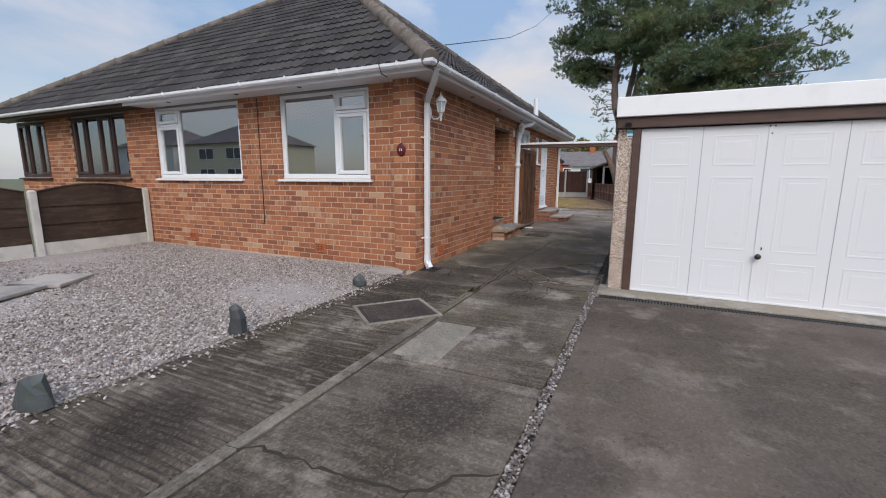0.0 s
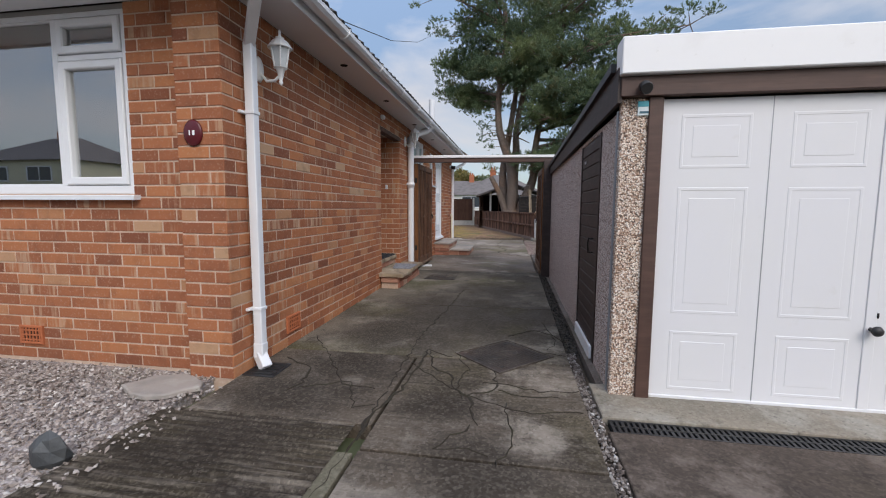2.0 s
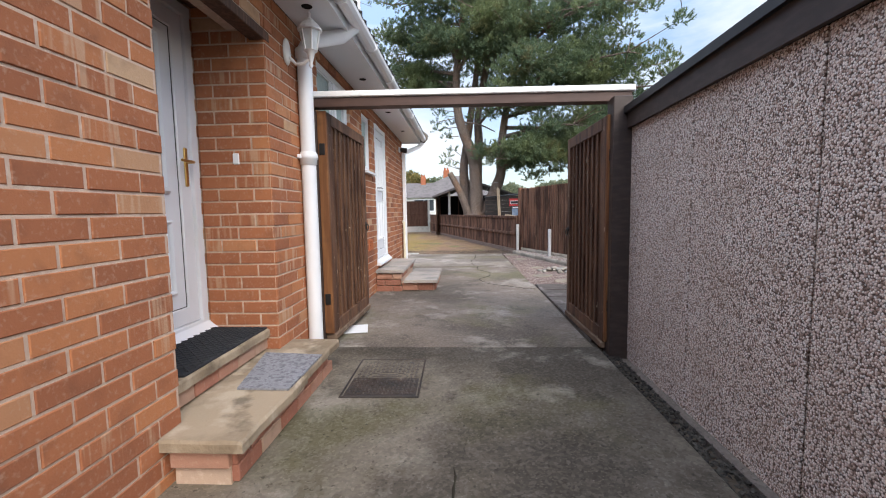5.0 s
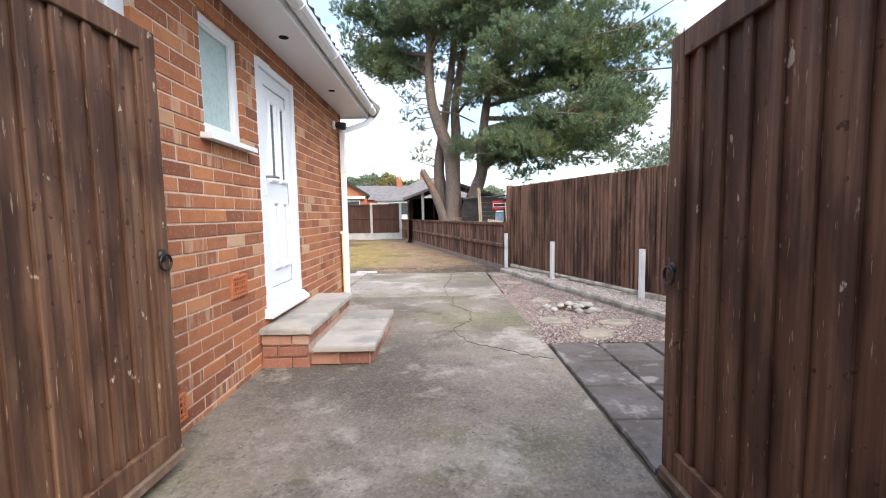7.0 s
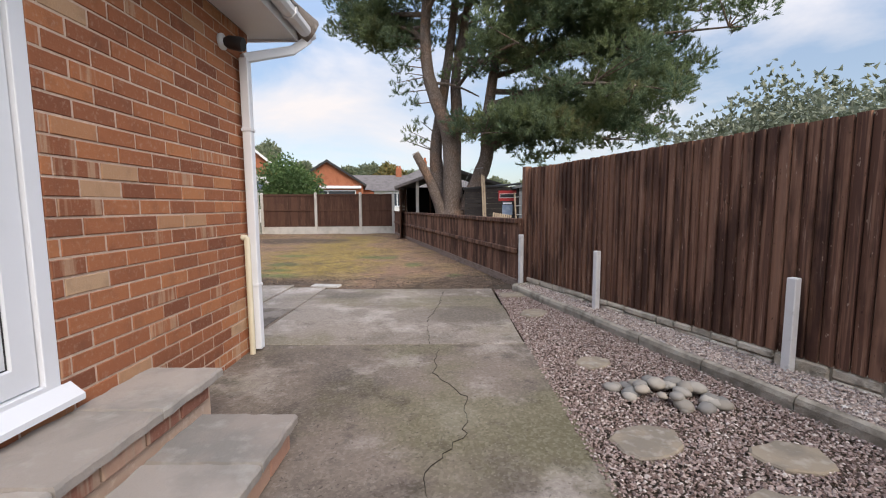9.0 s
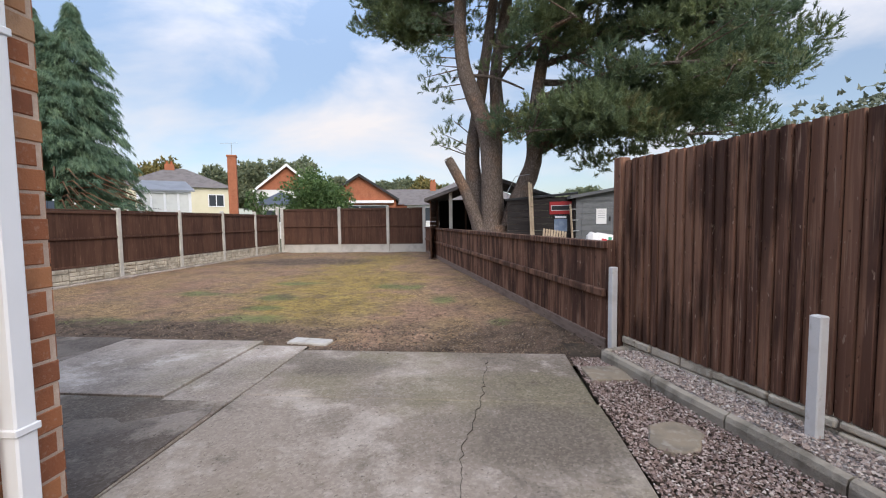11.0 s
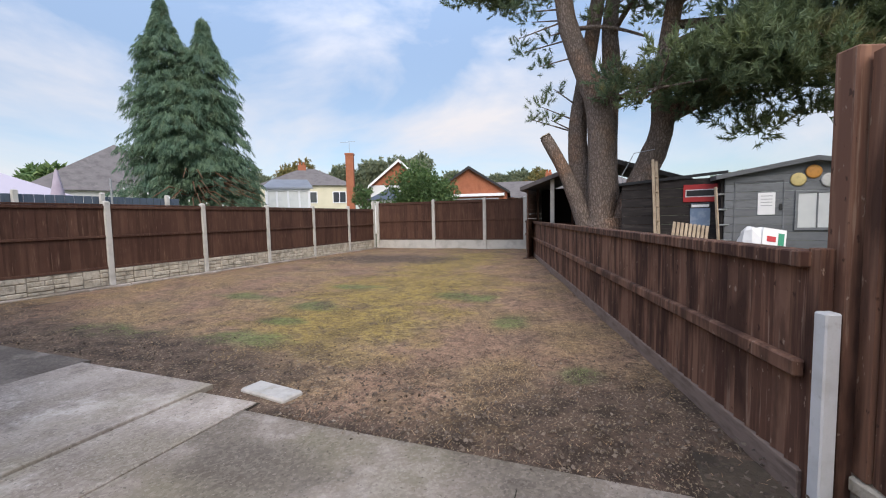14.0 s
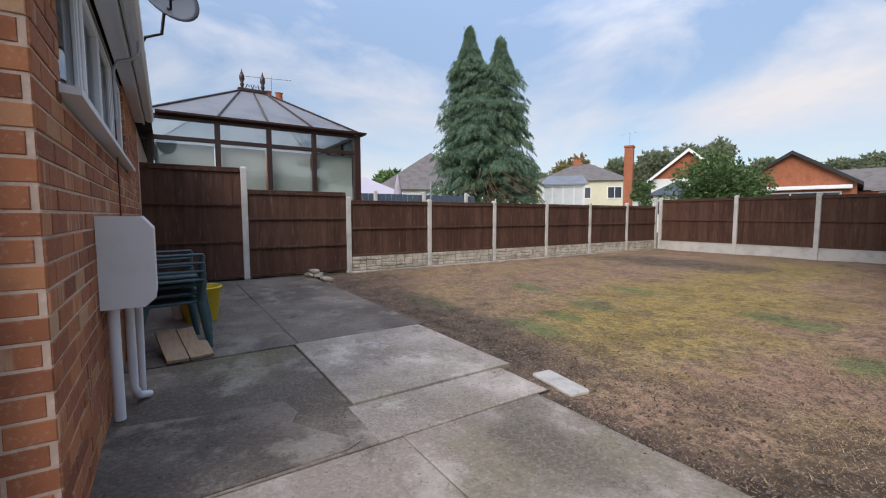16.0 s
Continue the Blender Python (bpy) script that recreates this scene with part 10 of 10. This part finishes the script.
# blue-grey fence in the next garden, with a string of lights
bf = thing("garden_fence", -14.7, 22.5, 0.0, 90, "blue-grey painted fence in the next garden", "fence")
for k in range(30):
    part("board", Build().cbox(k * 0.22, k * 0.22 + 0.205, -0.012, 0.012, 0.05, 1.99, 0.004), BLUE_FENCE, bf)
for k in range(3):
    post_conc(-14.60, 24.7 + k * 1.95, 2.1, 0, 0, 0.11)
sl = thing("string_lights", -13.0, 29.0, 0.0, label="string of small white garden lights", category="lights")
sp = [Vector((-12.9, 25.9, 2.3)), Vector((-13.0, 27.9, 2.02)), Vector((-13.1, 29.8, 1.88)), Vector((-13.24, 31.75, 1.80))]
part("wire", Build().tube([p - Vector((-13.0, 29.0, 0)) for p in sp], 0.005, 5), DARK_METAL, sl)
for k in range(9):
    q = sp[0].lerp(sp[3], (k + 0.5) / 9) - Vector((-13.0, 29.0, 0))
    part("bulb", Build().lathe([(0.008, 0.0), (0.02, 0.02), (0.02, 0.04), (0.008, 0.06)], 8, pose(q.x, q.y, q.z - 0.17 - 0.12 * math.sin(math.pi * (k + 0.5) / 9))), PAINT_WHITE, sl)
part("pole", Build().tube([(0.1, -3.1, 0), (0.1, -3.1, 2.35)], 0.025, 8), ALU, sl)
pr = thing("parasol", -17.0, 26.8, 0.0, label="folded pale mauve parasol in the next garden", category="parasol")
part("canopy", Build().lathe([(0.05, 1.2), (0.22, 1.5), (0.17, 2.2), (0.05, 2.85), (0.01, 2.95)], 10), surface("mauve_cloth", (0.42, 0.36, 0.42), [((0.34, 0.29, 0.34), 4, 0.45, 0.65, 0.5)], 0.9), pr)
part("pole", Build().tube([(0, 0, 0), (0, 0, 1.3)], 0.03, 8), ALU, pr)
gzb = thing("gazebo", -19.6, 26.4, 0.0, label="pale mauve fabric gazebo in the next garden", category="gazebo")
part("canopy", Build().add([(-1.6, -1.6, 2.1), (1.6, -1.6, 2.1), (1.6, 1.6, 2.1), (-1.6, 1.6, 2.1), (0, 0, 3.0), (-1.6, -1.6, 1.85), (1.6, -1.6, 1.85), (1.6, 1.6, 1.85), (-1.6, 1.6, 1.85)], [(0, 1, 4), (1, 2, 4), (2, 3, 4), (3, 0, 4), (5, 6, 1, 0), (6, 7, 2, 1), (7, 8, 3, 2), (8, 5, 0, 3)]), surface("mauve_canvas", (0.48, 0.44, 0.50), rough=0.9), gzb)
for sx in (-1.5, 1.5):
    for sy in (-1.5, 1.5):
        part("leg", Build().tube([(sx, sy, 0), (sx, sy, 1.9)], 0.025, 8), ALU, gzb)
# lapped fence of the neighbour's front garden
LAP_WOOD = surface("dark_lapped_board", (0.050, 0.031, 0.022), [((0.085, 0.056, 0.040), 3, 0.45, 0.64, 0.7, (6, 1.2, 6)), ((0.020, 0.013, 0.010), 1.6, 0.5, 0.7, 0.6), ((0.13, 0.095, 0.07), 16, 0.62, 0.72, 0.4)], 0.8, bump=[(1.0, 0.0014, (60, 3, 60))])
for y in (4.59, 6.35, 8.07):
    post_conc(-8.93, y, 1.07, 0.0, 0, 0.10)
for y in (4.645, 6.405):
    t = thing("fence", -8.93, y, 0, 90, "dark brown lapped fence panel on a concrete gravel board", "fence", "front fence panels")
    wd, n_ = 1.61, 12
    for z0, z1 in ((0.205, 0.53), (0.50, 0.83)):
        part("board", Build().add([(x, -0.022 + o, z0) for x in (0, wd) for o in (0, 0.012)] + [(x, -0.002 + o, z1) for x in (0, wd) for o in (0, 0.012)],
                                  [(0, 2, 6, 4), (3, 1, 5, 7), (0, 1, 3, 2), (4, 6, 7, 5), (1, 0, 4, 5), (2, 3, 7, 6)]), LAP_WOOD, t)
    top = [(wd * q / n_, 1.035 + 0.125 * math.sin(math.pi * q / n_)) for q in range(n_ + 1)]
    v = [p for x, z in top for p in ((x, -0.022, 0.80), (x, -0.004, z), (x, 0.010, z), (x, -0.010, 0.80))]
    f = [(4 * q + s, 4 * q + 4 + s, 4 * q + 4 + (s + 1) % 4, 4 * q + (s + 1) % 4) for q in range(n_) for s in range(4)]
    part("board", Build().add(v, f + [(3, 2, 1, 0), (4 * n_, 4 * n_ + 1, 4 * n_ + 2, 4 * n_ + 3)]), LAP_WOOD, t)
    part("cap_rail", Build().tube([(x, -0.002, z + 0.008) for x, z in top], 0.017, 6, smooth=False), LAP_WOOD, t)
    part("gravel_board", Build().cbox(0, wd, -0.02, 0.025, -0.05, 0.202, 0.005), POST_CONC, t)
# overhead line
wr = thing("overhead_wire", -3.8, 11.1, 3.9, label="thin black overhead telephone wire", category="wire")
part("wire", Build().tube([(0, 0, 0), (-0.8, 7.0, 2.2), (-1.6, 14.0, 4.8), (-2.4, 21.2, 7.9)], 0.010, 5), BLACK, wr)
nch = thing("chimney", -15.4, 21.6, 0.0, 0, "brick chimney with two clay pots on the next roof", "chimney")
part("shaft", Build().cbox(-0.35, 0.35, -0.35, 0.35, 0.0, 4.75, 0.02), FAR_BRICK, nch)
for s in (-0.17, 0.17):
    part("chimney_pot", Build().lathe([(0.13, 0), (0.10, 0.32), (0.125, 0.36)], 12, pose(0, s, 4.75)), TERRACOTTA, nch)
part("aerial", Build().tube([(-0.3, 0, 4.7), (-0.3, 0, 5.7)], 0.018, 6).tube([(-0.6, -0.7, 5.65), (-0.1, 0.6, 5.6)], 0.012, 6), ALU, nch)

# ---- across the street: seen in the window glass ----
for x, w in ((-53, 11), (-40, 11), (-17, 9.5), (-5, 9.5), (8, 9.5)):
    far_house("house", x, -17.0, 180, w, 8.0, 4.8, 2.3, RENDER_WHITE if x in (-17, -53) else RENDER_CREAM, "two-storey house across the street", "hip", windows=((-3.4, 0.9, 2.4, 1.3), (0.8, 0.9, 2.4, 1.3), (-3.4, 3.1, 2.4, 1.2), (0.8, 3.1, 2.4, 1.2)), chimney=(0, 4, 7.6, 0.8))
for x, y in ((-27, -36), (-31, -38), (12, -26), (-23, -34)):
    bush("street_tree", x, y, 4.6, 3.0, 2.6, 20, LEAF_FAR, "leafy tree across the street", 0.3)
single("road", Build().box(-60, 60, -12.5, -6.5, -0.3, -0.06), CONC_DARK, "grey tarmac street in front of the houses", "road", "structure")

# ---- pieces of the walls and the roof ----
for args in late_bricks:
    lay_bricks(*args)
for args in late_tiles:
    tile_slope(*args)
